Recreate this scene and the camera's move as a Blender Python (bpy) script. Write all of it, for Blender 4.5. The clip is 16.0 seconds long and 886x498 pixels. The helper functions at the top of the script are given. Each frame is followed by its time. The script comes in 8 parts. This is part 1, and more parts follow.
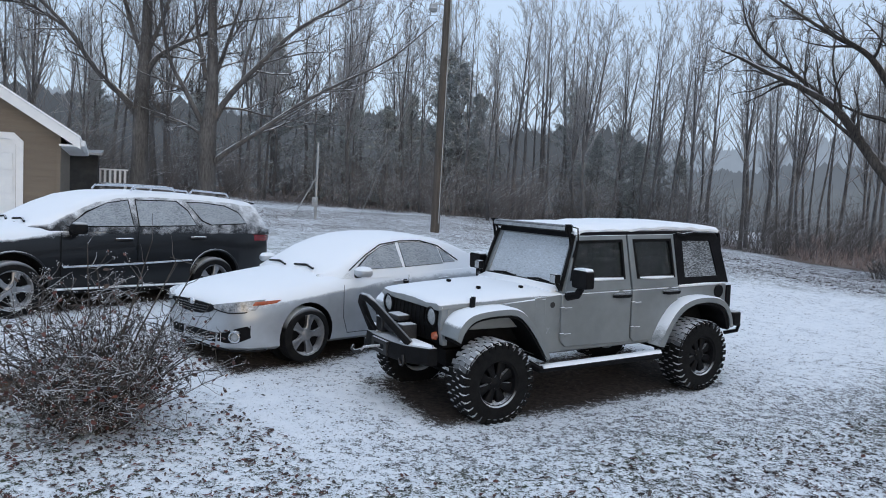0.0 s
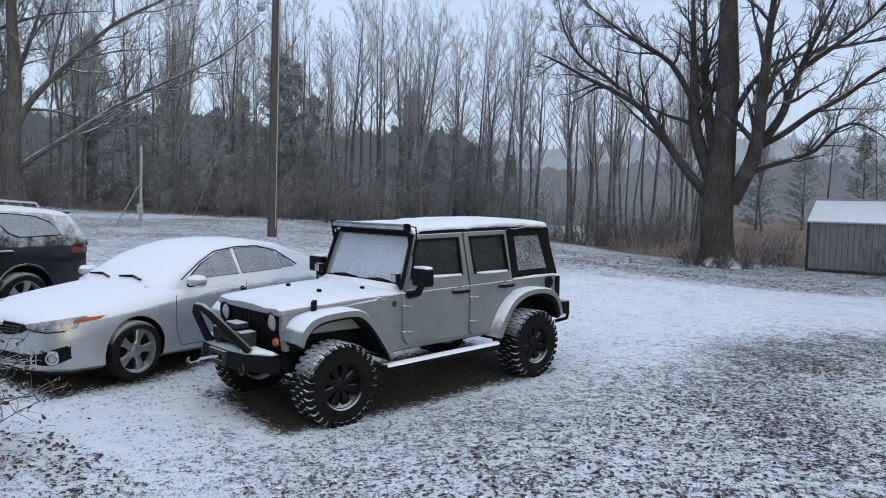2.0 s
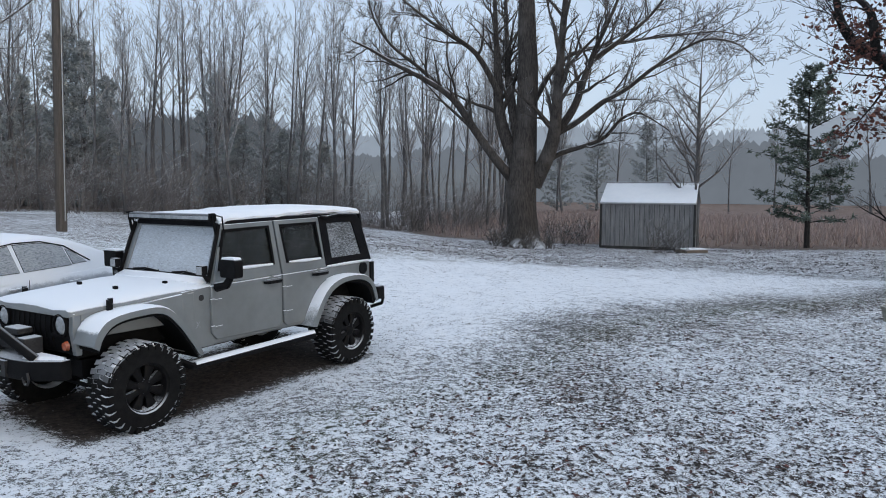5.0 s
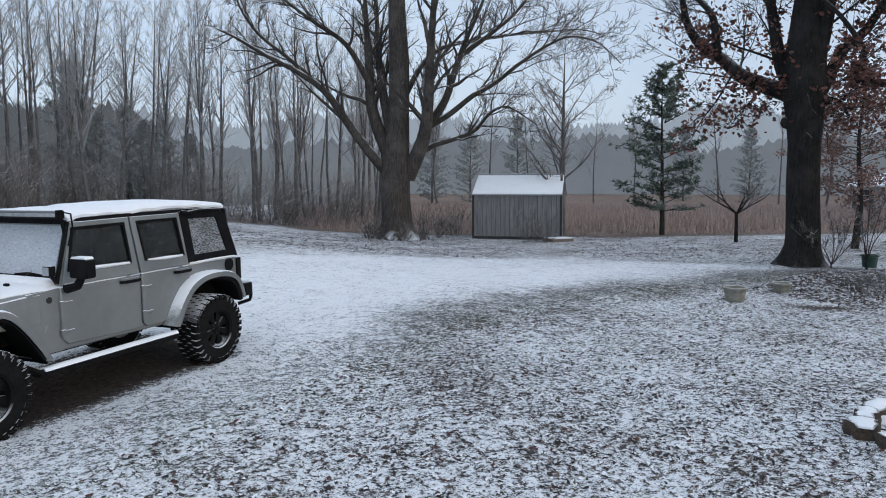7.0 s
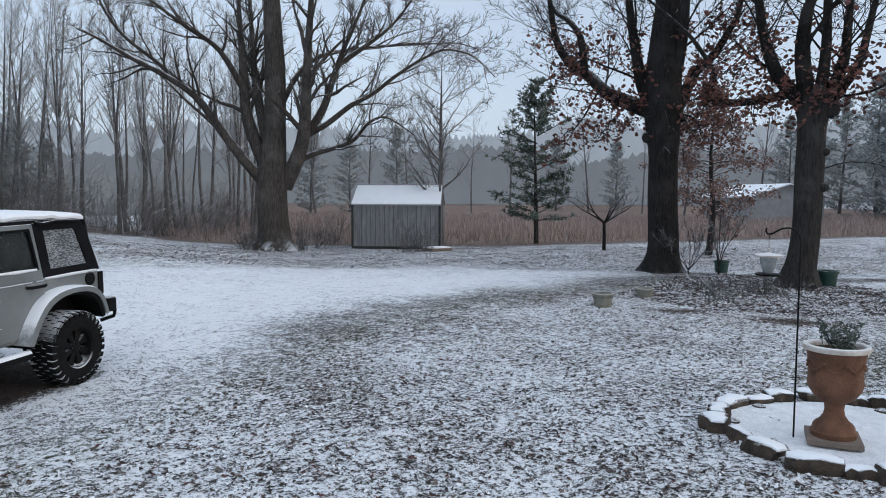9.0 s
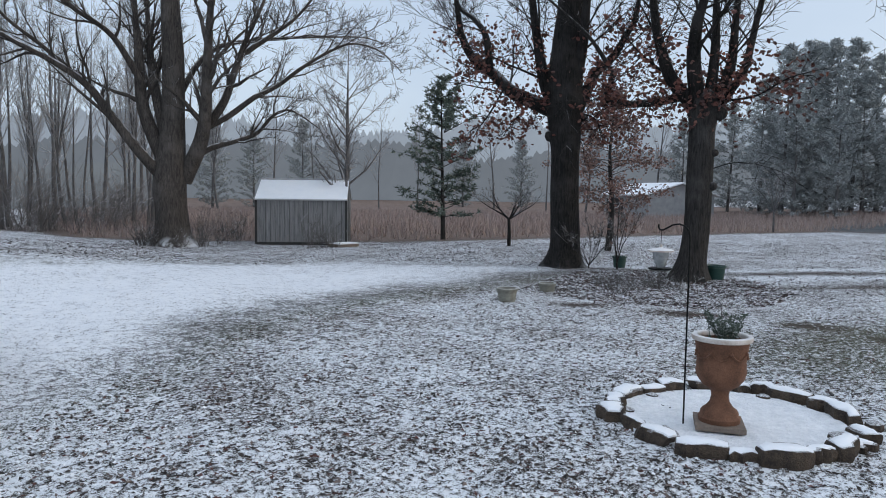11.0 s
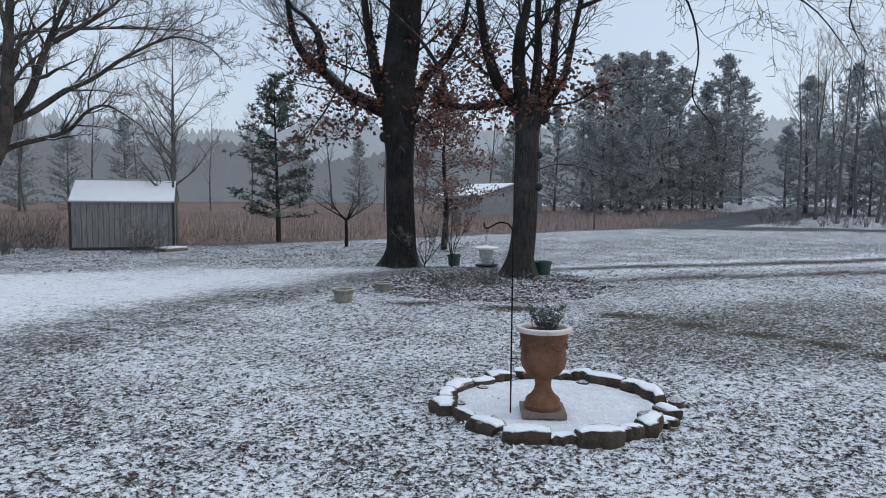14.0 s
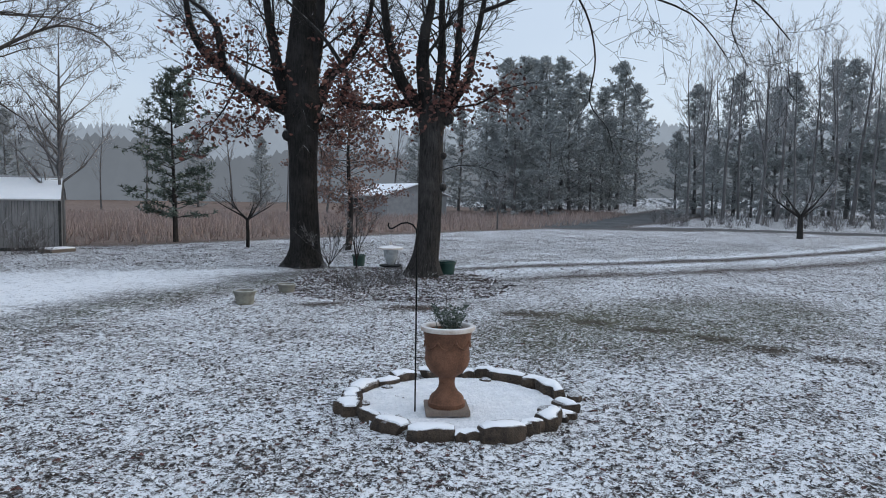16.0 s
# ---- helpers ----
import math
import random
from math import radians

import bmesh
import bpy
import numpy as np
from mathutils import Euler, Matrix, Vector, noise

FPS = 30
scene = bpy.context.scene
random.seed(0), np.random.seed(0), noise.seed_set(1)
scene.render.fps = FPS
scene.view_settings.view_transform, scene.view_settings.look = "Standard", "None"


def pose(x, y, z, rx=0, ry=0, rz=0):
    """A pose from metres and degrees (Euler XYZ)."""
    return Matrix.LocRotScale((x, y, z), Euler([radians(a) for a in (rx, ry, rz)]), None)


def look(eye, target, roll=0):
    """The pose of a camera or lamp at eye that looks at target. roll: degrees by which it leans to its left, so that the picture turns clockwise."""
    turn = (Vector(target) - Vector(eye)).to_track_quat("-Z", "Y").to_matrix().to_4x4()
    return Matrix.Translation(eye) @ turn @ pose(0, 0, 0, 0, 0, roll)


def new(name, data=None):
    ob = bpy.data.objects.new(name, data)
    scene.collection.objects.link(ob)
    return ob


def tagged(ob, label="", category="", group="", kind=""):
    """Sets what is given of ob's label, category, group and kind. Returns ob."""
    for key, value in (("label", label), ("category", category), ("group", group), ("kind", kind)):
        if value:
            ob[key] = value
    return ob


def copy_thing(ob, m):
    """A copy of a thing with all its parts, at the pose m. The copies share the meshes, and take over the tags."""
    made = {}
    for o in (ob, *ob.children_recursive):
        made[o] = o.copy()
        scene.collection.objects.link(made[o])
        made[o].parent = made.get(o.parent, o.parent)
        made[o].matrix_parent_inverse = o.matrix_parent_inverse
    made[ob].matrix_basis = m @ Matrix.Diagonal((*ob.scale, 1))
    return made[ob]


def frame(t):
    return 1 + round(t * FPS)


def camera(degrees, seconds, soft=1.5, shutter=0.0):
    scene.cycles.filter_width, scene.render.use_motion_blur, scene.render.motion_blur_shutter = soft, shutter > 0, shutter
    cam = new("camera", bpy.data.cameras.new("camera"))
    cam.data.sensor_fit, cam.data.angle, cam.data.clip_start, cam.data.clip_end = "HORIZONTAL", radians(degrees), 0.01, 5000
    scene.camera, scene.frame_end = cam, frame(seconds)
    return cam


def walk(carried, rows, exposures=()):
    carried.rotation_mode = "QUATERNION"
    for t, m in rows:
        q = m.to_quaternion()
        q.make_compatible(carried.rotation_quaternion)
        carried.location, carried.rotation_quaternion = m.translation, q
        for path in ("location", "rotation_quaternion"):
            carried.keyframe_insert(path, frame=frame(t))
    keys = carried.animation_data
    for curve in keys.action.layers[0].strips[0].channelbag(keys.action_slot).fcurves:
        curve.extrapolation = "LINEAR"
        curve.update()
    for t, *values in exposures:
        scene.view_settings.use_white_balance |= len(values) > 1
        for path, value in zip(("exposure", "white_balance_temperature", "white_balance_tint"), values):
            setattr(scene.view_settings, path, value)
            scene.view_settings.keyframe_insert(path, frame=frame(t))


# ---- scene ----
cam = camera(62.4, 16.0, 1.0)
PATH = [
    (0, (0.135, -0.328, 2.203), (-0.116, 1.651, 2.058), 2.9),
    (0.5, (0.149, -0.333, 2.203), (-0.017, 1.655, 2.065), 2.6),
    (1, (0.135, -0.338, 2.206), (0.085, 1.657, 2.075), 2.2),
    (1.5, (0.137, -0.342, 2.207), (0.206, 1.653, 2.08), 1.8),
    (2, (0.143, -0.346, 2.199), (0.325, 1.642, 2.074), 1.4),
    (2.5, (0.152, -0.339, 2.194), (0.458, 1.633, 2.068), 1.1),
    (3, (0.16, -0.345, 2.191), (0.559, 1.61, 2.061), 1.3),
    (3.5, (0.167, -0.346, 2.191), (0.624, 1.597, 2.057), 1.1),
    (4, (0.176, -0.328, 2.187), (0.703, 1.597, 2.049), 1.0),
    (6.5, (0.254, -0.413, 2.207), (1.135, 1.374, 2.034), -0.2),
    (7, (0.273, -0.431, 2.201), (1.241, 1.31, 2.029), -0.0),
    (7.5, (0.284, -0.441, 2.207), (1.342, 1.247, 2.039), 0.1),
    (8, (0.284, -0.443, 2.205), (1.406, 1.204, 2.043), 0.2),
    (8.5, (0.283, -0.453, 2.21), (1.462, 1.156, 2.055), 0.2),
    (9, (0.288, -0.462, 2.211), (1.528, 1.1, 2.066), 0.2),
    (11.5, (0.344, -0.474, 2.202), (1.811, 0.876, 2.046), 0.8),
    (12, (0.359, -0.487, 2.204), (1.872, 0.812, 2.049), 0.8),
    (12.5, (0.377, -0.496, 2.201), (1.948, 0.732, 2.045), 0.8),
    (13, (0.386, -0.513, 2.194), (2.009, 0.645, 2.043), 0.9),
    (13.5, (0.37, -0.53, 2.198), (2.032, 0.573, 2.047), 0.7),
    (14, (0.38, -0.541, 2.196), (2.075, 0.51, 2.049), 0.5),
    (14.5, (0.379, -0.547, 2.192), (2.103, 0.457, 2.051), 0.5),
    (15, (0.37, -0.554, 2.2), (2.121, 0.403, 2.063), 0.7),
    (15.5, (0.363, -0.557, 2.198), (2.147, 0.335, 2.057), 0.7),
    (16, (0.353, -0.566, 2.201), (2.17, 0.257, 2.057), 0.9),
]
walk(cam, [(t, look(eye, target, roll)) for t, eye, target, roll in PATH],
     exposures=((0.0, 0.07, 6400, 10), (3.5, 0.07, 6550, 10), (7.0, 0.07, 6740, 10), (11.5, 0.07, 6770, 10), (16.0, 0.07, 6770, 10)))

# ---- world and light: overcast winter dusk ----
world = bpy.data.worlds.new("overcast")
scene.world = world
world.use_nodes = True
wn, wl = world.node_tree.nodes, world.node_tree.links
wn.clear()
sky = wn.new("ShaderNodeTexSky")
sky.sky_type, sky.sun_disc = "NISHITA", False
sky.sun_elevation, sky.sun_rotation = radians(12), radians(150)
sky.altitude, sky.air_density, sky.dust_density, sky.ozone_density = 200, 1.0, 4.0, 2.0
sky_bg, cloud_bg, sky_mix, w_out = wn.new("ShaderNodeBackground"), wn.new("ShaderNodeBackground"), wn.new("ShaderNodeAddShader"), wn.new("ShaderNodeOutputWorld")
sky_bg.inputs[1].default_value = 0.05
w_co, w_map, w_noise, w_ramp = wn.new("ShaderNodeTexCoord"), wn.new("ShaderNodeMapping"), wn.new("ShaderNodeTexNoise"), wn.new("ShaderNodeValToRGB")
w_map.inputs["Scale"].default_value = (1.2, 1.2, 3.0)
w_noise.inputs["Scale"].default_value, w_noise.inputs["Detail"].default_value = 1.6, 4.0
w_ramp.color_ramp.elements[0].position, w_ramp.color_ramp.elements[1].position = 0.3, 0.75
w_ramp.color_ramp.elements[0].color, w_ramp.color_ramp.elements[1].color = (0.47, 0.575, 0.74, 1), (0.56, 0.67, 0.83, 1)
wl.new(w_co.outputs["Generated"], w_map.inputs[0])
wl.new(w_map.outputs[0], w_noise.inputs["Vector"])
wl.new(w_noise.outputs["Fac"], w_ramp.inputs[0])
wl.new(w_ramp.outputs[0], cloud_bg.inputs[0])
wl.new(sky.outputs[0], sky_bg.inputs[0])
wl.new(sky_bg.outputs[0], sky_mix.inputs[0])
wl.new(cloud_bg.outputs[0], sky_mix.inputs[1])
wl.new(sky_mix.outputs[0], w_out.inputs[0])
cloud_bg.inputs[1].default_value = 0.92

sun = new("sun", bpy.data.lights.new("sun", "SUN"))
sun.data.energy, sun.data.angle, sun.data.color = 0.5, radians(60), (0.97, 0.98, 1.0)
sun.matrix_basis = look((0, 0, 30), (4, 9, 0))


# ---- materials ----
def nodes_of(name):
    m = bpy.data.materials.new(name)
    m.use_nodes = True
    nt = m.node_tree
    return m, nt, nt.nodes["Principled BSDF"]


def noise_fac(nt, scale, detail=4.0, rough=0.6, coords="Object", stretch=None, distort=0.0):
    co, n = nt.nodes.new("ShaderNodeTexCoord"), nt.nodes.new("ShaderNodeTexNoise")
    n.inputs["Scale"].default_value, n.inputs["Detail"].default_value = scale, detail
    n.inputs["Roughness"].default_value, n.inputs["Distortion"].default_value = rough, distort
    if stretch:
        mp = nt.nodes.new("ShaderNodeMapping")
        mp.inputs["Scale"].default_value = stretch
        nt.links.new(co.outputs[coords], mp.inputs[0])
        nt.links.new(mp.outputs[0], n.inputs["Vector"])
    else:
        nt.links.new(co.outputs[coords], n.inputs["Vector"])
    return n.outputs["Fac"]


def span(nt, fac, lo, hi, a=0.0, b=1.0):
    r = nt.nodes.new("ShaderNodeMapRange")
    r.inputs[1].default_value, r.inputs[2].default_value, r.inputs[3].default_value, r.inputs[4].default_value = lo, hi, a, b
    nt.links.new(fac, r.inputs[0])
    return r.outputs[0]


def math_n(nt, op, a, b):
    n = nt.nodes.new("ShaderNodeMath")
    n.operation = op
    for k, v in ((0, a), (1, b)):
        if isinstance(v, (int, float)):
            n.inputs[k].default_value = v
        else:
            nt.links.new(v, n.inputs[k])
    return n.outputs[0]


def mixc(nt, fac, a, b):
    n = nt.nodes.new("ShaderNodeMix")
    n.data_type = "RGBA"
    for k, v in ((0, fac), (6, a), (7, b)):
        if isinstance(v, (int, float)):
            n.inputs[k].default_value = v
        elif isinstance(v, tuple):
            n.inputs[k].default_value = (*v, 1)
        else:
            nt.links.new(v, n.inputs[k])
    return n.outputs[2]


def bump_to(nt, p, height, strength, dist=0.02):
    b = nt.nodes.new("ShaderNodeBump")
    b.inputs["Strength"].default_value, b.inputs["Distance"].default_value = strength, dist
    nt.links.new(height, b.inputs["Height"])
    nt.links.new(b.outputs[0], p.inputs["Normal"])


def up_facing(nt, lo, hi):
    ge, sp = nt.nodes.new("ShaderNodeNewGeometry"), nt.nodes.new("ShaderNodeSeparateXYZ")
    nt.links.new(ge.outputs["Normal"], sp.inputs[0])
    return span(nt, sp.outputs[2], lo, hi)


SNOW = (0.84, 0.87, 0.91)


def plain(name, a, b, scale=8.0, rough=0.6, metal=0.0, bump=0.15, dist=0.01, dust=0.0, dust_at=(0.35, 0.75), coat=0.0, stretch=None, fine=60.0, spec=0.5):
    """Two tones over two scales of noise; dust: how much snow clings to faces that look up."""
    m, nt, p = nodes_of(name)
    big, small = noise_fac(nt, scale, 5, stretch=stretch), noise_fac(nt, fine, 3, stretch=stretch)
    f = math_n(nt, "ADD", math_n(nt, "MULTIPLY", big, 0.65), math_n(nt, "MULTIPLY", small, 0.35))
    f = span(nt, f, 0.36, 0.64)
    col = mixc(nt, f, a, b)
    if dust > 0:
        grain = span(nt, noise_fac(nt, 45, 4, 0.7), 0.5 - 0.25 * dust, 0.62)
        mask = math_n(nt, "MULTIPLY", up_facing(nt, *dust_at), math_n(nt, "MAXIMUM", math_n(nt, "SUBTRACT", 1.0, grain), dust - 0.3))
        col = mixc(nt, mask, col, SNOW)
        nt.links.new(span(nt, mask, 0, 1, rough, 0.85), p.inputs["Roughness"])
        if metal:
            nt.links.new(span(nt, mask, 0, 1, metal, 0.0), p.inputs["Metallic"])
    else:
        p.inputs["Roughness"].default_value = rough
        p.inputs["Metallic"].default_value = metal
    nt.links.new(col, p.inputs["Base Color"])
    p.inputs["Coat Weight"].default_value = coat
    p.inputs["Specular IOR Level"].default_value = spec
    if bump:
        bump_to(nt, p, small if fine > scale else big, bump, dist)
    return m


def bark(name, a, b, snow=0.5, lo=0.35):
    m, nt, p = nodes_of(name)
    ridge = noise_fac(nt, 9, 6, 0.7, stretch=(2.5, 2.5, 0.35), distort=0.6)
    tone = noise_fac(nt, 0.9, 4)
    col = mixc(nt, span(nt, ridge, 0.35, 0.65), a, b)
    col = mixc(nt, math_n(nt, "MULTIPLY", span(nt, tone, 0.5, 0.68), 0.4), col, tuple(min(1, v * 1.7 + 0.02) for v in b))
    mask = math_n(nt, "MULTIPLY", up_facing(nt, lo, lo + 0.3), math_n(nt, "MULTIPLY", span(nt, noise_fac(nt, 2.5, 5, 0.7), 0.42, 0.56), snow))
    nt.links.new(mixc(nt, mask, col, SNOW), p.inputs["Base Color"])
    p.inputs["Roughness"].default_value = 0.9
    p.inputs["Specular IOR Level"].default_value = 0.2
    bump_to(nt, p, ridge, 0.7, 0.05)
    return m


def paint_snow(name, color, rough=0.35, metal=0.5, clean=(0.2, 0.62), coat=0.4):
    """Car paint under a fresh dusting: snow lies where the sheet looks up, thinning on the flanks."""
    m, nt, p = nodes_of(name)
    edge = noise_fac(nt, 5, 5, 0.65)
    grain = noise_fac(nt, 130, 3, 0.7)
    lean = up_facing(nt, *clean)
    f = math_n(nt, "ADD", lean, math_n(nt, "MULTIPLY", math_n(nt, "SUBTRACT", edge, 0.5), 0.55))
    f = math_n(nt, "ADD", f, math_n(nt, "MULTIPLY", math_n(nt, "SUBTRACT", grain, 0.5), 0.5))
    mask = span(nt, f, 0.35, 0.62)
    dirt = span(nt, noise_fac(nt, 2.2, 5), 0.35, 0.7, 0.82, 1.06)
    hue = nt.nodes.new("ShaderNodeHueSaturation")
    hue.inputs["Color"].default_value = (*color, 1)
    nt.links.new(dirt, hue.inputs["Value"])
    nt.links.new(mixc(nt, mask, hue.outputs[0], SNOW), p.inputs["Base Color"])
    nt.links.new(span(nt, mask, 0, 1, rough, 0.9), p.inputs["Roughness"])
    nt.links.new(span(nt, mask, 0, 1, metal, 0.0), p.inputs["Metallic"])
    nt.links.new(span(nt, mask, 0, 1, coat, 0.0), p.inputs["Coat Weight"])
    p.inputs["Specular IOR Level"].default_value = 0.32
    bump_to(nt, p, math_n(nt, "MULTIPLY", mask, grain), 0.25, 0.01)
    return m


def frosted(name, base=(0.02, 0.025, 0.03), amount=0.5, lo=0.45, hi=0.6, scale=22.0, smooth_rough=0.08):
    """Dark car glass with melting snow stuck to it."""
    m, nt, p = nodes_of(name)
    n = noise_fac(nt, scale, 5, 0.6, stretch=(0.6, 0.6, 2.2), distort=0.4)
    big = noise_fac(nt, 2.5, 3)
    mask = math_n(nt, "MULTIPLY", span(nt, math_n(nt, "ADD", n, math_n(nt, "MULTIPLY", math_n(nt, "SUBTRACT", big, 0.5), 0.3)), lo, hi), amount)
    nt.links.new(mixc(nt, mask, base, (0.62, 0.67, 0.72)), p.inputs["Base Color"])
    nt.links.new(span(nt, mask, 0, 0.6, smooth_rough, 0.75), p.inputs["Roughness"])
    bump_to(nt, p, n, 0.35, 0.01)
    return m


M = {}
M["snow"] = plain("snow", (0.85, 0.88, 0.92), (0.91, 0.93, 0.96), 3, 0.9, bump=0.35, dist=0.02, fine=40)
M["jeep_paint"] = paint_snow("silver_jeep_paint", (0.235, 0.252, 0.258), 0.42, 0.25, (0.32, 0.66))
M["silver_paint"] = paint_snow("silver_sedan_paint", (0.42, 0.45, 0.485), 0.36, 0.35, (0.12, 0.55))
M["black_paint"] = paint_snow("black_suv_paint", (0.006, 0.0065, 0.008), 0.3, 0.0, (0.17, 0.74), 0.25)
M["black_plastic"] = plain("black_plastic", (0.004, 0.004, 0.0045), (0.010, 0.010, 0.011), 6, 0.65, bump=0.2, fine=180, dust=0.85, dust_at=(0.6, 0.9), spec=0.12)
M["black_clean"] = plain("black_clean", (0.003, 0.003, 0.003), (0.008, 0.008, 0.009), 6, 0.7, bump=0.15, fine=180, spec=0.12)
M["rubber"] = plain("rubber", (0.006, 0.006, 0.0065), (0.014, 0.014, 0.014), 14, 0.85, bump=0.3, fine=120, dust=1.0, dust_at=(0.30, 0.75), spec=0.12)
M["rim_black"] = plain("rim_black", (0.004, 0.004, 0.0045), (0.010, 0.010, 0.011), 10, 0.55, metal=0.0, bump=0.1, dust=0.5, dust_at=(0.55, 0.95), spec=0.12)
M["rim_alloy"] = plain("rim_alloy", (0.22, 0.225, 0.235), (0.34, 0.345, 0.36), 6, 0.35, metal=0.7, bump=0.05, dust=0.5, dust_at=(0.6, 0.9))
M["chrome"] = plain("chrome", (0.55, 0.56, 0.58), (0.7, 0.71, 0.73), 10, 0.15, metal=1.0, bump=0.02, dust=0.5, dust_at=(0.5, 0.85))
M["glass_frost"] = frosted("frosted_glass", (0.20, 0.22, 0.24), 0.6, 0.32, 0.72, 48)
M["glass_windshield"] = frosted("snowy_windshield", (0.30, 0.325, 0.35), 0.8, 0.25, 0.68, 40)
M["glass_dark"] = frosted("wet_dark_glass", (0.015, 0.02, 0.022), 0.5, 0.56, 0.68, 40, 0.05)
M["glass_vinyl"] = frosted("vinyl_window", (0.04, 0.045, 0.05), 0.6, 0.45, 0.62, 45, 0.3)
M["canvas"] = plain("black_canvas", (0.005, 0.005, 0.006), (0.014, 0.014, 0.016), 4, 0.85, bump=0.4, fine=90, dust=0.6, dust_at=(0.5, 0.9), spec=0.12)
M["lens_clear"] = plain("headlight_lens", (0.22, 0.24, 0.25), (0.42, 0.44, 0.46), 12, 0.12, bump=0.1, coat=0.8, dust=0.5)
M["lens_head"] = plain("sedan_headlight_lens", (0.07, 0.08, 0.09), (0.40, 0.42, 0.45), 16, 0.15, bump=0.1, coat=0.6, dust=0.55, dust_at=(0.25, 0.8))
M["lens_amber"] = plain("amber_lens", (0.32, 0.07, 0.03), (0.45, 0.11, 0.05), 30, 0.2, coat=0.6, bump=0.1)
M["lens_red"] = plain("red_lens", (0.10, 0.008, 0.012), (0.20, 0.014, 0.02), 30, 0.2, coat=0.6, bump=0.1)
M["badge_black"] = plain("badge_black", (0.01, 0.01, 0.01), (0.02, 0.02, 0.02), 30, 0.5, bump=0)
M["winch_grey"] = plain("winch_grey", (0.012, 0.012, 0.013), (0.04, 0.04, 0.042), 12, 0.55, metal=0.2, dust=0.9, dust_at=(0.5, 0.85))
M["rope"] = plain("winch_rope", (0.3, 0.3, 0.31), (0.55, 0.55, 0.56), 40, 0.8, dust=0.5)
M["seat"] = plain("seat_cloth", (0.05, 0.05, 0.05), (0.10, 0.10, 0.10), 20, 0.9)
M["bark_oak"] = bark("oak_bark", (0.028, 0.024, 0.022), (0.10, 0.088, 0.079), 0.75, 0.45)
# Bark paled to imitate mist on the left oaks; snow lies on it too.
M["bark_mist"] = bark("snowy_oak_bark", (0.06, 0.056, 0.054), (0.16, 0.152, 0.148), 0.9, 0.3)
M["bark_dark"] = bark("wet_oak_bark", (0.007, 0.0065, 0.0065), (0.032, 0.029, 0.027), 0.3, 0.5)
M["bark_grey"] = bark("grey_bark", (0.014, 0.013, 0.0125), (0.058, 0.053, 0.050), 0.25, 0.55)
# Woodland bark tone lifted to imitate the mist between.
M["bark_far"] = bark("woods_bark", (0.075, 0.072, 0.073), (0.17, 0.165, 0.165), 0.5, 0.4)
M["twig"] = plain("twigs", (0.05, 0.045, 0.043), (0.12, 0.11, 0.105), 1.5, 0.9, bump=0, dust=0.7, dust_at=(0.3, 0.8))
# Twig tone lifted towards the sky, as mist would do.
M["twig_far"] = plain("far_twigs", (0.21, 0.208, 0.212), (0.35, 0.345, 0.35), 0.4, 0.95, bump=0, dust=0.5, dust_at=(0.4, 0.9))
M["twig_brush"] = plain("brush_twigs", (0.10, 0.09, 0.088), (0.19, 0.177, 0.172), 1.0, 0.95, bump=0, dust=0.7, dust_at=(0.3, 0.8))
M["needles"] = plain("pine_needles", (0.075, 0.10, 0.085), (0.15, 0.18, 0.15), 2.5, 0.8, bump=0, dust=0.32, dust_at=(0.7, 1.0), spec=0.2)
# Needle colour paled to stand in for mist over the far pines.
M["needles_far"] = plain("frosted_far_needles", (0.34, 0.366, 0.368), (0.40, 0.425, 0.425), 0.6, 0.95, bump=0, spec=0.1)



def leaf_mat(name, cols, rough=0.75):
    m, nt, p = nodes_of(name)
    ge, r = nt.nodes.new("ShaderNodeNewGeometry"), nt.nodes.new("ShaderNodeValToRGB")
    r.color_ramp.interpolation = "CONSTANT"
    while len(r.color_ramp.elements) < len(cols):
        r.color_ramp.elements.new(0.5)
    for k, c in enumerate(cols):
        r.color_ramp.elements[k].position = k / len(cols)
        r.color_ramp.elements[k].color = (*c, 1)
    nt.links.new(ge.outputs["Random Per Island"], r.inputs[0])
    v = span(nt, noise_fac(nt, 60, 3), 0.3, 0.7, 0.75, 1.2)
    h = nt.nodes.new("ShaderNodeHueSaturation")
    nt.links.new(r.outputs[0], h.inputs["Color"])
    nt.links.new(v, h.inputs["Value"])
    nt.links.new(h.outputs[0], p.inputs["Base Color"])
    p.inputs["Roughness"].default_value = rough
    return m


M["leaf_red"] = leaf_mat("oak_leaves", [(0.13, 0.048, 0.038), (0.16, 0.058, 0.044), (0.09, 0.042, 0.036), (0.20, 0.085, 0.06), (0.11, 0.055, 0.046)])
M["litter_red"] = leaf_mat("red_litter", [(0.07, 0.03, 0.025), (0.12, 0.042, 0.034), (0.045, 0.026, 0.023), (0.16, 0.07, 0.056), (0.065, 0.043, 0.037), (0.10, 0.072, 0.06)])
M["leaf_brown"] = leaf_mat("beech_leaves", [(0.22, 0.13, 0.11), (0.27, 0.165, 0.135), (0.18, 0.115, 0.10), (0.24, 0.135, 0.11)])
M["litter"] = leaf_mat("leaf_litter", [(0.045, 0.033, 0.030), (0.08, 0.056, 0.050), (0.02, 0.016, 0.015), (0.10, 0.042, 0.036), (0.12, 0.095, 0.085), (0.045, 0.034, 0.031), (0.028, 0.022, 0.021), (0.17, 0.135, 0.12)])
M["terracotta"] = plain("terracotta", (0.09, 0.038, 0.02), (0.21, 0.098, 0.056), 7, 0.85, bump=0.4, fine=70)
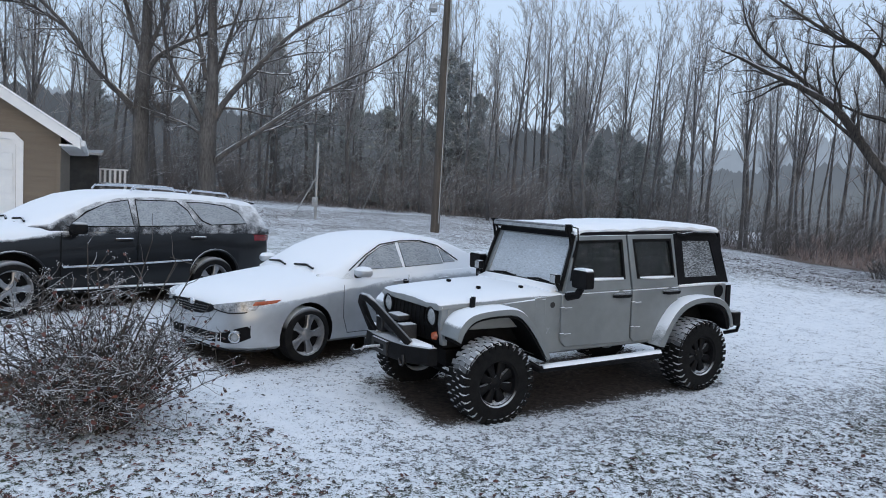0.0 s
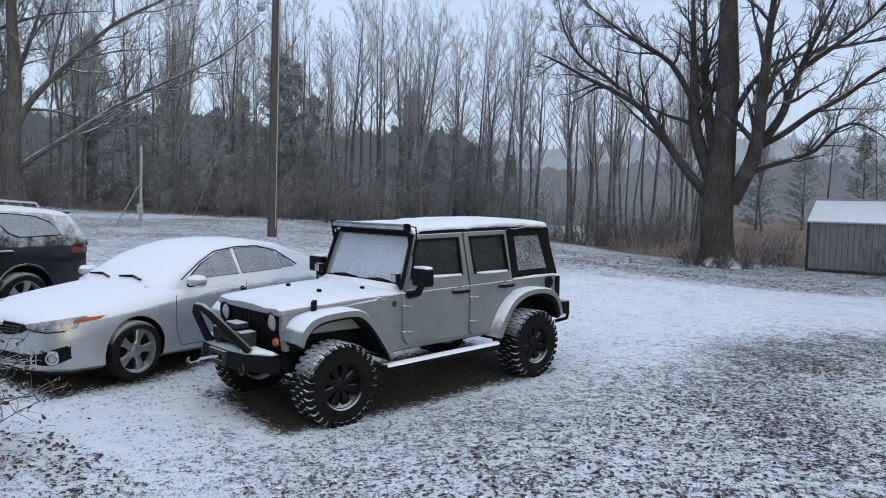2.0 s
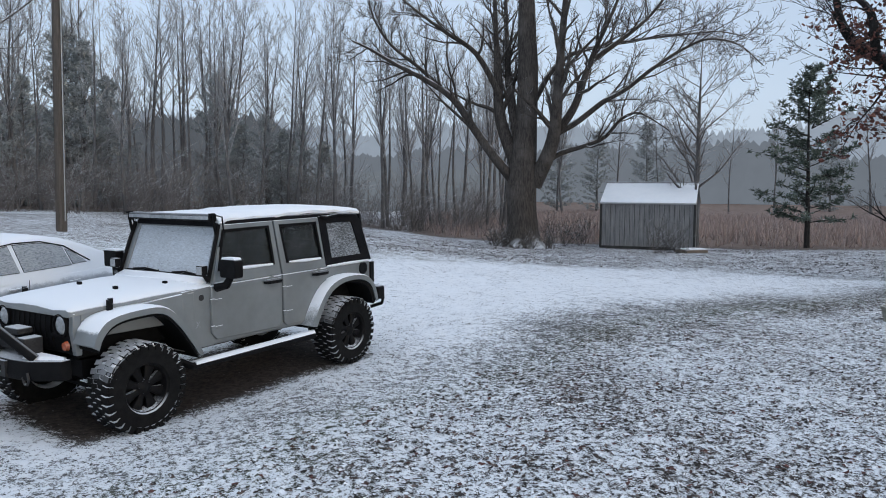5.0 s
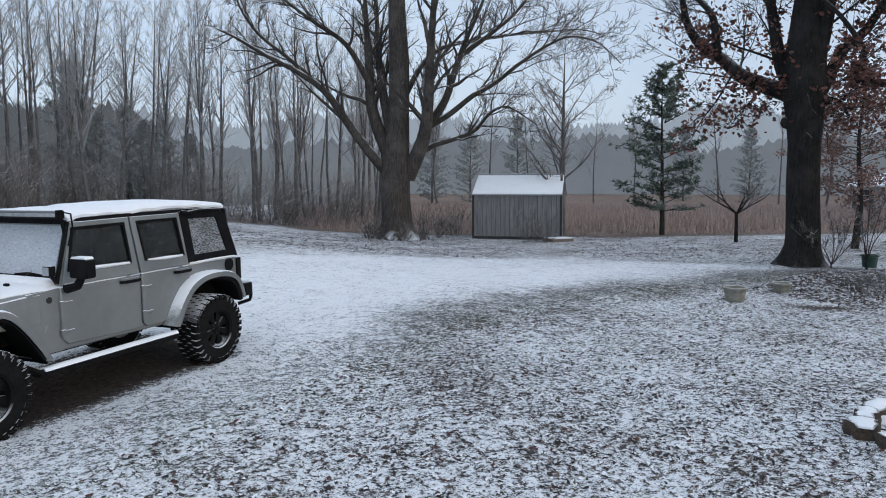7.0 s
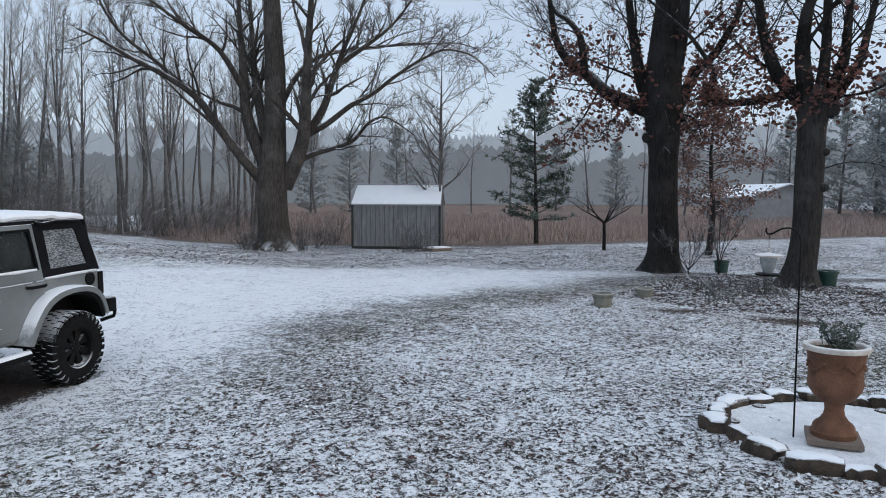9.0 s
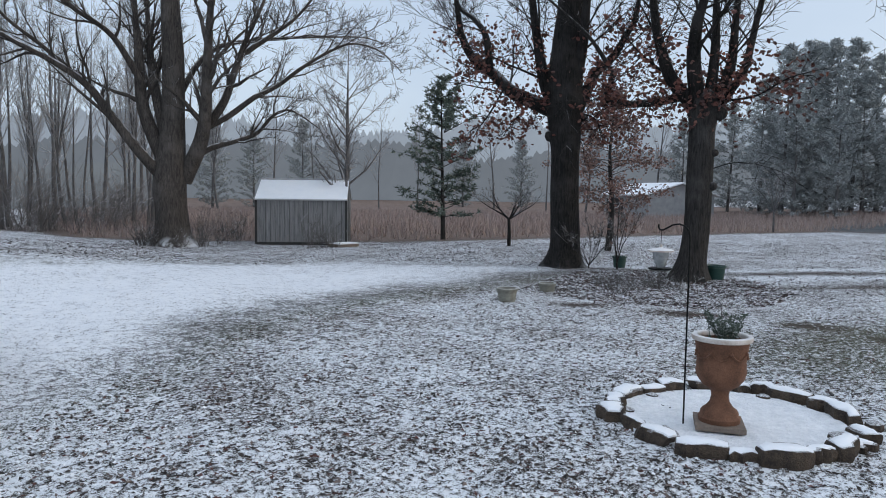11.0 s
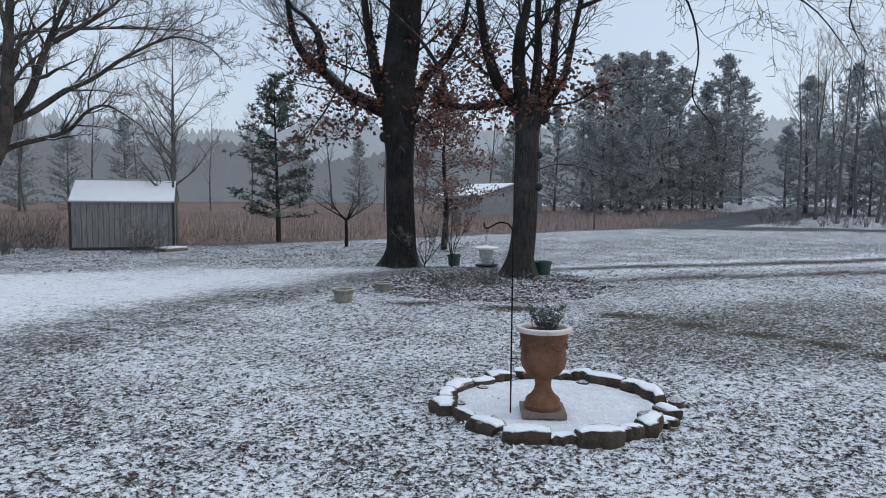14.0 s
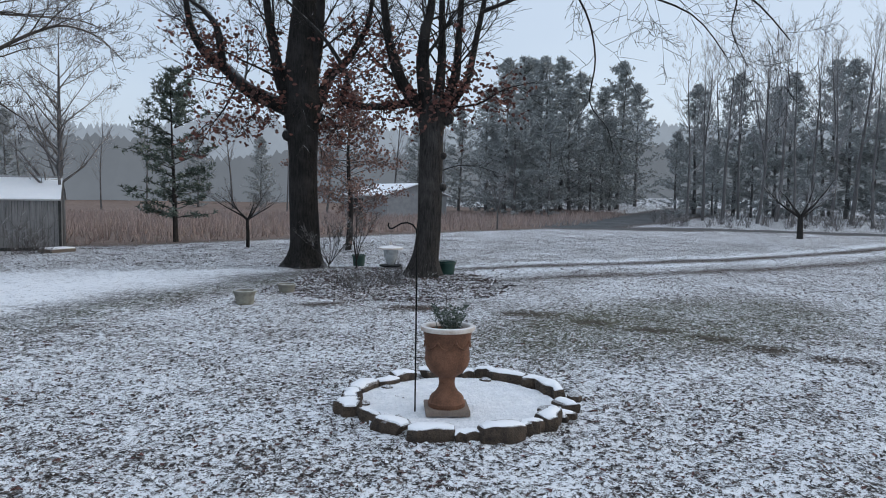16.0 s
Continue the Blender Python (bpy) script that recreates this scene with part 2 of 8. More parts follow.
M["concrete_pot"] = plain("concrete_pot", (0.15, 0.145, 0.115), (0.30, 0.29, 0.25), 10, 0.9, bump=0.4, dust=0.7, dust_at=(0.6, 0.9))
M["green_plastic"] = plain("green_plastic", (0.012, 0.045, 0.037), (0.022, 0.068, 0.054), 8, 0.5, bump=0.1, dust=0.5)
M["iron"] = plain("black_iron", (0.008, 0.008, 0.008), (0.02, 0.02, 0.02), 30, 0.5, metal=0.4, spec=0.12)
M["stone"] = plain("border_stone", (0.018, 0.013, 0.010), (0.095, 0.068, 0.048), 9, 0.9, bump=0.8, dist=0.03, dust=0.5, dust_at=(0.6, 0.9))
M["slab"] = plain("slab", (0.14, 0.11, 0.09), (0.24, 0.19, 0.155), 6, 0.9)
M["siding"] = plain("tan_siding", (0.14, 0.112, 0.085), (0.18, 0.145, 0.108), 2, 0.65, bump=0.15, stretch=(0.3, 0.3, 4))
M["white_trim"] = plain("white_trim", (0.70, 0.71, 0.72), (0.8, 0.8, 0.8), 4, 0.5, bump=0.08)
M["door_white"] = plain("white_door", (0.66, 0.68, 0.70), (0.76, 0.78, 0.79), 3, 0.45, bump=0.08)
M["shed_wood"] = plain("weathered_boards", (0.12, 0.12, 0.122), (0.25, 0.25, 0.25), 3, 0.9, bump=0.5, stretch=(6, 6, 0.5), fine=30)
M["shed_dark"] = plain("dark_shed", (0.02, 0.02, 0.02), (0.05, 0.048, 0.045), 3, 0.9)
M["pole_wood"] = plain("pole_wood", (0.05, 0.043, 0.037), (0.12, 0.10, 0.085), 4, 0.9, bump=0.4, stretch=(6, 6, 0.4), fine=25)
M["timber"] = plain("landscape_timber", (0.05, 0.035, 0.028), (0.13, 0.085, 0.06), 5, 0.9, bump=0.4, dust=1.1, dust_at=(0.5, 0.8))
M["galvanised"] = plain("galvanised", (0.3, 0.31, 0.32), (0.45, 0.46, 0.47), 5, 0.5, metal=0.5)
M["roof_metal"] = plain("barn_metal", (0.28, 0.29, 0.3), (0.4, 0.41, 0.42), 2, 0.5, metal=0.2)


def clear_glass():
    m, nt, p = nodes_of("wet_glass")
    drops = span(nt, noise_fac(nt, 90, 4, 0.7), 0.60, 0.70)
    nt.links.new(mixc(nt, drops, (0.14, 0.155, 0.16), (0.5, 0.54, 0.58)), p.inputs["Base Color"])
    nt.links.new(span(nt, drops, 0, 1, 0.03, 0.6), p.inputs["Roughness"])
    nt.links.new(span(nt, drops, 0, 1, 0.85, 0.1), p.inputs["Transmission Weight"])
    p.inputs["IOR"].default_value = 1.45
    bump_to(nt, p, drops, 0.3, 0.005)
    return m


M["glass_clear"] = clear_glass()


# ---- mesh building ----
class Geo:
    """Verts and faces of one mesh."""

    def __init__(self):
        self.v, self.f = [], []

    def add(self, vs, fs):
        o = len(self.v)
        self.v += [tuple(p) for p in vs]
        self.f += [tuple(i + o for i in f) for f in fs]
        return self

    def box(self, c, s, m=None):
        vs = [Vector((c[0] + s[0] * a / 2, c[1] + s[1] * b / 2, c[2] + s[2] * d / 2)) for a in (-1, 1) for b in (-1, 1) for d in (-1, 1)]
        if m is not None:
            vs = [m @ p for p in vs]
        return self.add(vs, [(0, 1, 3, 2), (4, 6, 7, 5), (0, 4, 5, 1), (2, 3, 7, 6), (0, 2, 6, 4), (1, 5, 7, 3)])

    def prism(self, poly, y0, y1):
        """A polygon in x, z drawn out from y0 to y1."""
        n = len(poly)
        vs = [(x, y0, z) for x, z in poly] + [(x, y1, z) for x, z in poly]
        return self.add(vs, [tuple(range(n))[::-1], tuple(range(n, 2 * n))] + [(i, (i + 1) % n, n + (i + 1) % n, n + i) for i in range(n)])

    def loft(self, rings, closed=True, caps=True):
        n, fs = len(rings[0]), []
        for k in range(len(rings) - 1):
            for i in range(n if closed else n - 1):
                j = (i + 1) % n
                fs.append((k * n + i, k * n + j, (k + 1) * n + j, (k + 1) * n + i))
        if caps and closed:
            fs += [tuple(range(n))[::-1], tuple(range((len(rings) - 1) * n, len(rings) * n))]
        return self.add([p for r in rings for p in r], fs)

    def tube(self, pts, radii, n=6, caps=True):
        pts = [Vector(p) for p in pts]
        side, rings = None, []
        for i, p in enumerate(pts):
            d = (pts[min(i + 1, len(pts) - 1)] - pts[max(i - 1, 0)])
            d = d.normalized() if d.length > 1e-9 else Vector((0, 0, 1))
            if side is None:
                side = d.cross(Vector((0.3, 0.2, 1) if abs(d.z) < 0.9 else (1, 0.1, 0))).normalized()
            else:
                side = (side - d * side.dot(d)).normalized()
            up = d.cross(side)
            r = radii[i] if isinstance(radii, (list, tuple)) else radii
            rings.append([p + (side * math.cos(a) + up * math.sin(a)) * r for a in [2 * math.pi * k / n for k in range(n)]])
        return self.loft(rings, True, caps)

    def lathe(self, prof, n=24, m=None):
        """A profile of (radius, height) turned about z."""
        rings = [[Vector((r * math.cos(2 * math.pi * k / n), r * math.sin(2 * math.pi * k / n), h)) for k in range(n)] for r, h in prof]
        if m is not None:
            rings = [[m @ p for p in r] for r in rings]
        if prof[0][0] > 0.05 and prof[-1][0] > 0.05:
            return self.loft(rings + [rings[0]], True, False)
        return self.loft(rings, True, prof[0][0] <= 0.05 and prof[-1][0] <= 0.05)


def part(name, geo, mat, parent=None, label="", smooth=40, bevel=0.0, solid=0.0, kind=""):
    me = bpy.data.meshes.new(name)
    me.from_pydata(geo.v, [], geo.f)
    me.materials.append(mat)
    ob = new(name, me)
    if bevel or solid or smooth:
        bm = bmesh.new()
        bm.from_mesh(me)
        bmesh.ops.recalc_face_normals(bm, faces=bm.faces)
        bm.to_mesh(me)
        bm.free()
    if smooth:
        me.polygons.foreach_set("use_smooth", [True] * len(me.polygons))
        me.set_sharp_from_angle(angle=radians(smooth))
    if solid:
        md = ob.modifiers.new("solid", "SOLIDIFY")
        md.thickness, md.offset = solid, -1
    if bevel:
        md = ob.modifiers.new("bevel", "BEVEL")
        md.width, md.segments, md.limit_method, md.angle_limit = bevel, 2, "ANGLE", radians(35)
    if parent:
        ob.parent = parent
    return tagged(ob, label, kind=kind)


def piece(name, me, parent, m, kind=""):
    """One of many alike pieces on a shared mesh."""
    ob = new(name, me)
    ob.parent = parent
    ob.matrix_basis = m
    return ob


def thing(name, m, label, category, group="", kind=""):
    ob = new(name)
    ob.empty_display_size = 0.2
    ob.matrix_basis = m
    return tagged(ob, label, category, group, kind)


def smooth_line(pts, sub=4):
    """Points along a rounded curve through the given ones."""
    P = [Vector(p) for p in pts]
    out = []
    for i in range(len(P) - 1):
        a, b, c, d = P[max(i - 1, 0)], P[i], P[i + 1], P[min(i + 2, len(P) - 1)]
        for k in range(sub):
            t = k / sub
            out.append(0.5 * ((2 * b) + (c - a) * t + (2 * a - 5 * b + 4 * c - d) * t * t + (3 * b - a - 3 * c + d) * t ** 3))
    return out + [P[-1]]


# ---- lie of the land ----
def land(x, y):
    d = np.maximum(y - 7.0, 0)
    a = 0.08 * (d - 1.5 * (1 - np.exp(-d / 1.5)))
    f = np.clip((14 - x) / 13, 0, 1)
    f = f * f * (3 - 2 * f)
    r, az = np.hypot(x, y), np.degrees(np.arctan2(x, y))
    far = np.clip((r - 62) / 90, 0, 1)
    bank = np.clip((az - 64) / 12, 0, 1) * np.clip((112 - az) / 10, 0, 1) * 0.024 * np.clip(r - 52, 0, 70)
    return 1.2 * np.tanh(a / 1.2) * f + 0.9 * np.tanh(0.045 * np.maximum(-x - 0.5, 0) / 0.9) + 1.6 * far * far + bank


def gz(x, y):
    return float(land(np.float64(x), np.float64(y)))


def inside(poly, x, y):
    r, n = np.zeros(x.shape, bool), len(poly)
    for i in range(n):
        (x0, y0), (x1, y1) = poly[i], poly[(i + 1) % n]
        if y0 != y1:
            r ^= ((y0 > y) != (y1 > y)) & (x < (x1 - x0) * (y - y0) / (y1 - y0) + x0)
    return r


def off_line(line, x, y, closed=False):
    """How far each place lies from a line of points."""
    best = np.full(x.shape, 1e9)
    for (x0, y0), (x1, y1) in zip(line, line[1:] + line[:1] if closed else line[1:]):
        t = np.clip(((x - x0) * (x1 - x0) + (y - y0) * (y1 - y0)) / ((x1 - x0) ** 2 + (y1 - y0) ** 2), 0, 1)
        best = np.minimum(best, np.hypot(x - x0 - t * (x1 - x0), y - y0 - t * (y1 - y0)))
    return best


def soft_in(poly, x, y, w):
    d = off_line(poly, x, y, True)
    return np.clip(0.5 + np.where(inside(poly, x, y), d, -d) / w, 0, 1)


DRIVE = [(-18, 9), (-6.5, 6.6), (-3.9, 7.0), (-2.2, 5.6), (-1.0, 5.0), (0.2, 5.6), (1.4, 6.6), (3.2, 7.5), (4.7, 8.4), (6.6, 9.9), (9.5, 10.8), (12.9, 11.3), (18, 11.0), (18.4, 11.9),
         (16, 14.3), (14.4, 17.0), (9.1, 17.9), (4.9, 17.4), (2.0, 14), (-1, 13), (-4, 14), (-12, 14.6), (-20, 14)]
TRACK_A = [(18.2, 11.4), (20.2, 7.4), (23.6, 4.6), (28.2, 0.6), (34, -3.0), (60, -16)]
TRACK_B = [(19.2, 12.2), (21.5, 8.6), (25.2, 5.8), (30.4, 1.5), (37, -2.4), (62, -13)]
LANE = [(-30, 26), (-10.8, 27.0), (-7.6, 31), (-2, 36)]
EDGE = [(0.2, 5.6), (1.4, 6.6), (3.2, 7.5), (4.7, 8.4), (6.6, 9.9), (9.5, 10.8), (12.9, 11.3), (18, 11.0)]
LAWN = [(-3.2, 7.0), (-1.6, 5.2), (0.2, 5.2), (3.2, 7.2), (6.6, 9.6), (12.9, 11.0), (17, 10.6), (19.6, 6), (28, -1.6), (30, -12), (12, -14), (-6, -8), (-9, 2), (-6, 6)]
FIELD = [(12, 34), (17, 28.5), (22.4, 24.0), (33, 21), (44.6, 17.6), (56, 13), (75, 13), (110, 60), (60, 120), (22, 70)]
ROAD = [(55, 13.4), (58, 12.9), (65, 11.2), (76, 9.4), (90, 7.6)]
ROAD_BY = [(53.5, 11.0), (55.5, 4), (56, -4), (55, -14)]
BED = [(13.4, 9.9), (15.4, 10.6), (17.6, 11.2), (19.6, 10.4), (20.2, 8.4), (19.4, 6.6), (17.6, 5.2), (15.2, 5.0), (13.8, 5.8), (13.2, 7.4)]
GRASSY = [(9.4, 3.6), (12.4, 4.2), (16.2, 2.6), (18.6, -0.8), (15.6, -2.4), (12.4, -0.6), (10.0, 1.4)]
RUT = [(12.0, 9.2), (12.55, 8.0), (12.95, 6.6), (13.2, 5.4), (13.4, 4.3), (13.4, 2.9), (12.9, 0.9), (12.4, -0.35), (11.2, -2.6), (9.8, -4.8)]
CARS = [((-0.72, 7.5), 218.3, 4.4, 1.75, -1.45), ((-3.21, 8.43), 236.2, 4.8, 1.75, -1.35), ((-7.41, 8.83), 239.0, 5.1, 1.9, -1.5)]


def build_ground():
    na, nr = 420, 190
    ang = np.linspace(0, 2 * np.pi, na, endpoint=False)
    rad = np.concatenate([[0.4], np.geomspace(1.2, 420, nr)])
    R, A = np.meshgrid(rad, ang, indexing="ij")
    X, Y = R * np.sin(A), R * np.cos(A)
    Z = land(X, Y)
    bumps = np.array([noise.noise((x * 0.55, y * 0.55, 0.3)) * 0.035 + noise.noise((x * 2.3, y * 2.3, 4)) * 0.012 for x, y in zip(X.ravel(), Y.ravel())]).reshape(X.shape)
    Z = Z + bumps * np.clip(R / 6, 0.3, 1)
    drive = np.maximum(soft_in(DRIVE, X, Y, 0.7), np.clip(1.4 - off_line(TRACK_A, X, Y) / 0.55, 0, 1) * 1.0)
    drive = np.maximum(drive, np.clip(1.4 - off_line(TRACK_B, X, Y) / 0.6, 0, 1))
    drive = np.maximum(drive, np.clip(1.5 - off_line(LANE, X, Y) / 1.2, 0, 1))
    mud = np.clip(1.2 - off_line(EDGE, X, Y) / 1.25, 0, 1) * np.clip((np.hypot(X, Y) - 6.5) / 5, 0.2, 1) * 0.27
    mid = [((a[0] + b[0]) / 2, (a[1] + b[1]) / 2) for a, b in zip(TRACK_A, TRACK_B)]
    mud = np.maximum(mud, np.clip(1.2 - off_line(mid, X, Y) / 0.6, 0, 1) * 0.42)
    mud = np.maximum(mud, np.clip(1.1 - off_line([(x - 1.6, y - 1.4) for x, y in TRACK_A], X, Y) / 0.6, 0, 1) * 0.34)
    mud = np.maximum(mud, np.clip(1.2 - off_line(RUT, X, Y) / 0.17, 0, 1) * 0.6)
    # Bare dirt under the cars, darkened further to deepen their shadow.
    for (cx, cy), yaw, ln, wd, mx in CARS:
        c, s = math.cos(radians(yaw)), math.sin(radians(yaw))
        u, v = (X - cx) * c + (Y - cy) * s - mx, -(X - cx) * s + (Y - cy) * c
        q = np.maximum(np.abs(u) - (ln / 2 - 0.35), np.abs(v) - (wd / 2 - 0.28))
        mud = np.maximum(mud, np.clip(0.6 - q / 0.55, 0, 1) * 1.6)
    leafy = np.maximum(soft_in(LAWN, X, Y, 1.2) * np.clip(0.25 + (X + 2) / 6, 0.25, 0.95), soft_in(BED, X, Y, 0.8) * 1.9)
    leafy = np.maximum(leafy, np.clip((np.hypot(X, Y) - 18) / 4, 0, 1) * 1.3)
    leafy = np.maximum(leafy, np.clip(1.3 - np.hypot(X - 13.0, Y - 25.6) / 6.5, 0, 1) * 1.7)
    worn = np.clip(1.25 - off_line(EDGE, X, Y) / 2.0, 0, 1) * soft_in(DRIVE, X, Y, 0.8)
    field, road = soft_in(FIELD, X, Y, 2.5), np.maximum(np.clip(2.2 - off_line(ROAD, X, Y) / 2.0, 0, 1), np.clip(1.6 - off_line(ROAD_BY, X, Y) / 0.9, 0, 1))
    woods = np.clip((Y - (33 + 0.2 * X)) / 4, 0, 1) * np.clip((16 - X) / 6, 0, 1)
    grassy = soft_in(GRASSY, X, Y, 2.0)
    vs = np.stack([X, Y, Z], -1).reshape(-1, 3).tolist()
    fs = [(k * na + i, k * na + (i + 1) % na, (k + 1) * na + (i + 1) % na, (k + 1) * na + i) for k in range(nr) for i in range(na)]
    fs.append(tuple(range(na))[::-1])
    me = bpy.data.meshes.new("ground")
    me.from_pydata(vs, [], fs)
    for nm, val in (("drive", drive), ("mud", mud), ("leafy", leafy), ("field", field), ("road", road), ("woods", woods), ("grassy", grassy), ("worn", worn)):
        me.attributes.new(nm, "FLOAT", "POINT").data.foreach_set("value", np.asarray(val, np.float32).ravel())
    me.polygons.foreach_set("use_smooth", [True] * len(me.polygons))
    me.materials.append(ground_mat())
    bm = bmesh.new()
    bm.from_mesh(me)
    bmesh.ops.recalc_face_normals(bm, faces=bm.faces)
    if sum(f.normal.z for f in list(bm.faces)[:50]) < 0:
        bmesh.ops.reverse_faces(bm, faces=bm.faces)
    bm.to_mesh(me)
    bm.free()
    return tagged(new("ground", me), "snow-dusted gravel drive and leafy winter lawn", "ground", kind="structure")


def ground_mat():
    m, nt, p = nodes_of("snowy_ground")

    def attr(n):
        a = nt.nodes.new("ShaderNodeAttribute")
        a.attribute_name = n
        return a.outputs["Fac"]

    mul, add, sub = (lambda a, b: math_n(nt, "MULTIPLY", a, b)), (lambda a, b: math_n(nt, "ADD", a, b)), (lambda a, b: math_n(nt, "SUBTRACT", a, b))
    drive, mud, leafy, field, road, woods, grassy, worn = (attr(n) for n in ("drive", "mud", "leafy", "field", "road", "woods", "grassy", "worn"))
    patch, clump, speck, grain = noise_fac(nt, 0.55, 5, 0.65), noise_fac(nt, 5.5, 5, 0.7), noise_fac(nt, 17, 4, 0.75), noise_fac(nt, 60, 3, 0.7)
    # bare surface
    # Dark dirt tone; it also carries some of the shadow under the cars.
    dirt = mixc(nt, span(nt, speck, 0.35, 0.65), (0.022, 0.017, 0.015), (0.085, 0.066, 0.055))
    gravel = mixc(nt, span(nt, grain, 0.35, 0.65), (0.06, 0.06, 0.063), (0.25, 0.245, 0.24))
    litter = mixc(nt, span(nt, speck, 0.4, 0.58), (0.030, 0.024, 0.022), mixc(nt, span(nt, clump, 0.40, 0.62), (0.20, 0.175, 0.16), (0.17, 0.115, 0.098)))
    green = mixc(nt, span(nt, speck, 0.35, 0.65), (0.05, 0.065, 0.035), (0.13, 0.15, 0.085))
    tan = mixc(nt, span(nt, noise_fac(nt, 1.2, 5, 0.7), 0.35, 0.65), (0.15, 0.105, 0.085), (0.25, 0.185, 0.155))
    asphalt = mixc(nt, span(nt, patch, 0.35, 0.65), (0.07, 0.075, 0.08), (0.12, 0.125, 0.13))
    base = mixc(nt, drive, mixc(nt, span(nt, leafy, 0, 1), green, litter), gravel)
    base = mixc(nt, mul(grassy, 0.5), base, green)
    base = mixc(nt, span(nt, mud, 0.1, 0.7), base, dirt)
    base = mixc(nt, woods, base, litter)
    base = mixc(nt, field, base, tan)
    base = mixc(nt, road, base, asphalt)
    # snow cover
    cover = add(mul(drive, 0.04), 0.055)
    cover = sub(cover, mul(mud, 0.20))
    cover = sub(cover, mul(leafy, 0.025))
    cover = sub(cover, mul(worn, 0.052))
    cover = sub(cover, mul(grassy, 0.045))
    cover = sub(cover, mul(field, 0.30))
    cover = sub(cover, mul(woods, 0.10))
    cover = sub(cover, mul(road, 0.2))
    n = add(mul(patch, 0.13), add(mul(clump, 0.22), add(mul(speck, 0.44), mul(grain, 0.38))))
    mask = span(nt, add(n, cover), 0.578, 0.622)
    tint = mixc(nt, span(nt, clump, 0.3, 0.7), (0.78, 0.82, 0.87), (0.90, 0.925, 0.955))
    nt.links.new(mixc(nt, mul(mask, 0.95), base, tint), p.inputs["Base Color"])
    p.inputs["Roughness"].default_value = 0.92
    p.inputs["Specular IOR Level"].default_value = 0.25
    bump_to(nt, p, add(mul(mask, 0.6), add(mul(clump, 0.5), add(mul(speck, 0.6), mul(grain, 0.35)))), 0.7, 0.035)
    return m


build_ground()


# ---- vehicles: x ahead, y to the left, z up, from the middle of the front axle on the ground ----
TO_Y = Matrix.Rotation(radians(-90), 4, "X")


def ring_prism(geo, outer, inner, y0, y1):
    n = len(outer)
    vs = [(x, y0, z) for x, z in outer] + [(x, y0, z) for x, z in inner] + [(x, y1, z) for x, z in outer] + [(x, y1, z) for x, z in inner]
    fs = []
    for i in range(n):
        j = (i + 1) % n
        fs += [(i, j, n + j, n + i), (2 * n + i, 3 * n + i, 3 * n + j, 2 * n + j), (i, 2 * n + i, 2 * n + j, j), (n + i, n + j, 3 * n + j, 3 * n + i)]
    return geo.add(vs, fs)


def bent(geo, f):
    geo.v = [tuple(f(*p)) for p in geo.v]
    return geo


def mirrored(geo):
    n = len(geo.v)
    geo.v += [(x, -y, z) for x, y, z in geo.v]
    geo.f += [tuple(n + i for i in f[::-1]) for f in geo.f]
    return geo


def cut(ob, cutters):
    """Take the cutters' volume out of ob's mesh."""
    dg = bpy.context.evaluated_depsgraph_get
    c = part("cutter", cutters, M["black_clean"], smooth=1)
    md = ob.modifiers.new("cut", "BOOLEAN")
    md.object, md.operation, md.solver = c, "DIFFERENCE", "EXACT"
    md.material_mode = "TRANSFER"
    bpy.context.view_layer.update()
    c.matrix_world = ob.matrix_world
    bpy.context.view_layer.update()
    me = bpy.data.meshes.new_from_object(ob.evaluated_get(dg()))
    ob.modifiers.clear()
    ob.data = me
    me.polygons.foreach_set("use_smooth", [True] * len(me.polygons))
    me.set_sharp_from_angle(angle=radians(38))
    bpy.data.objects.remove(c)


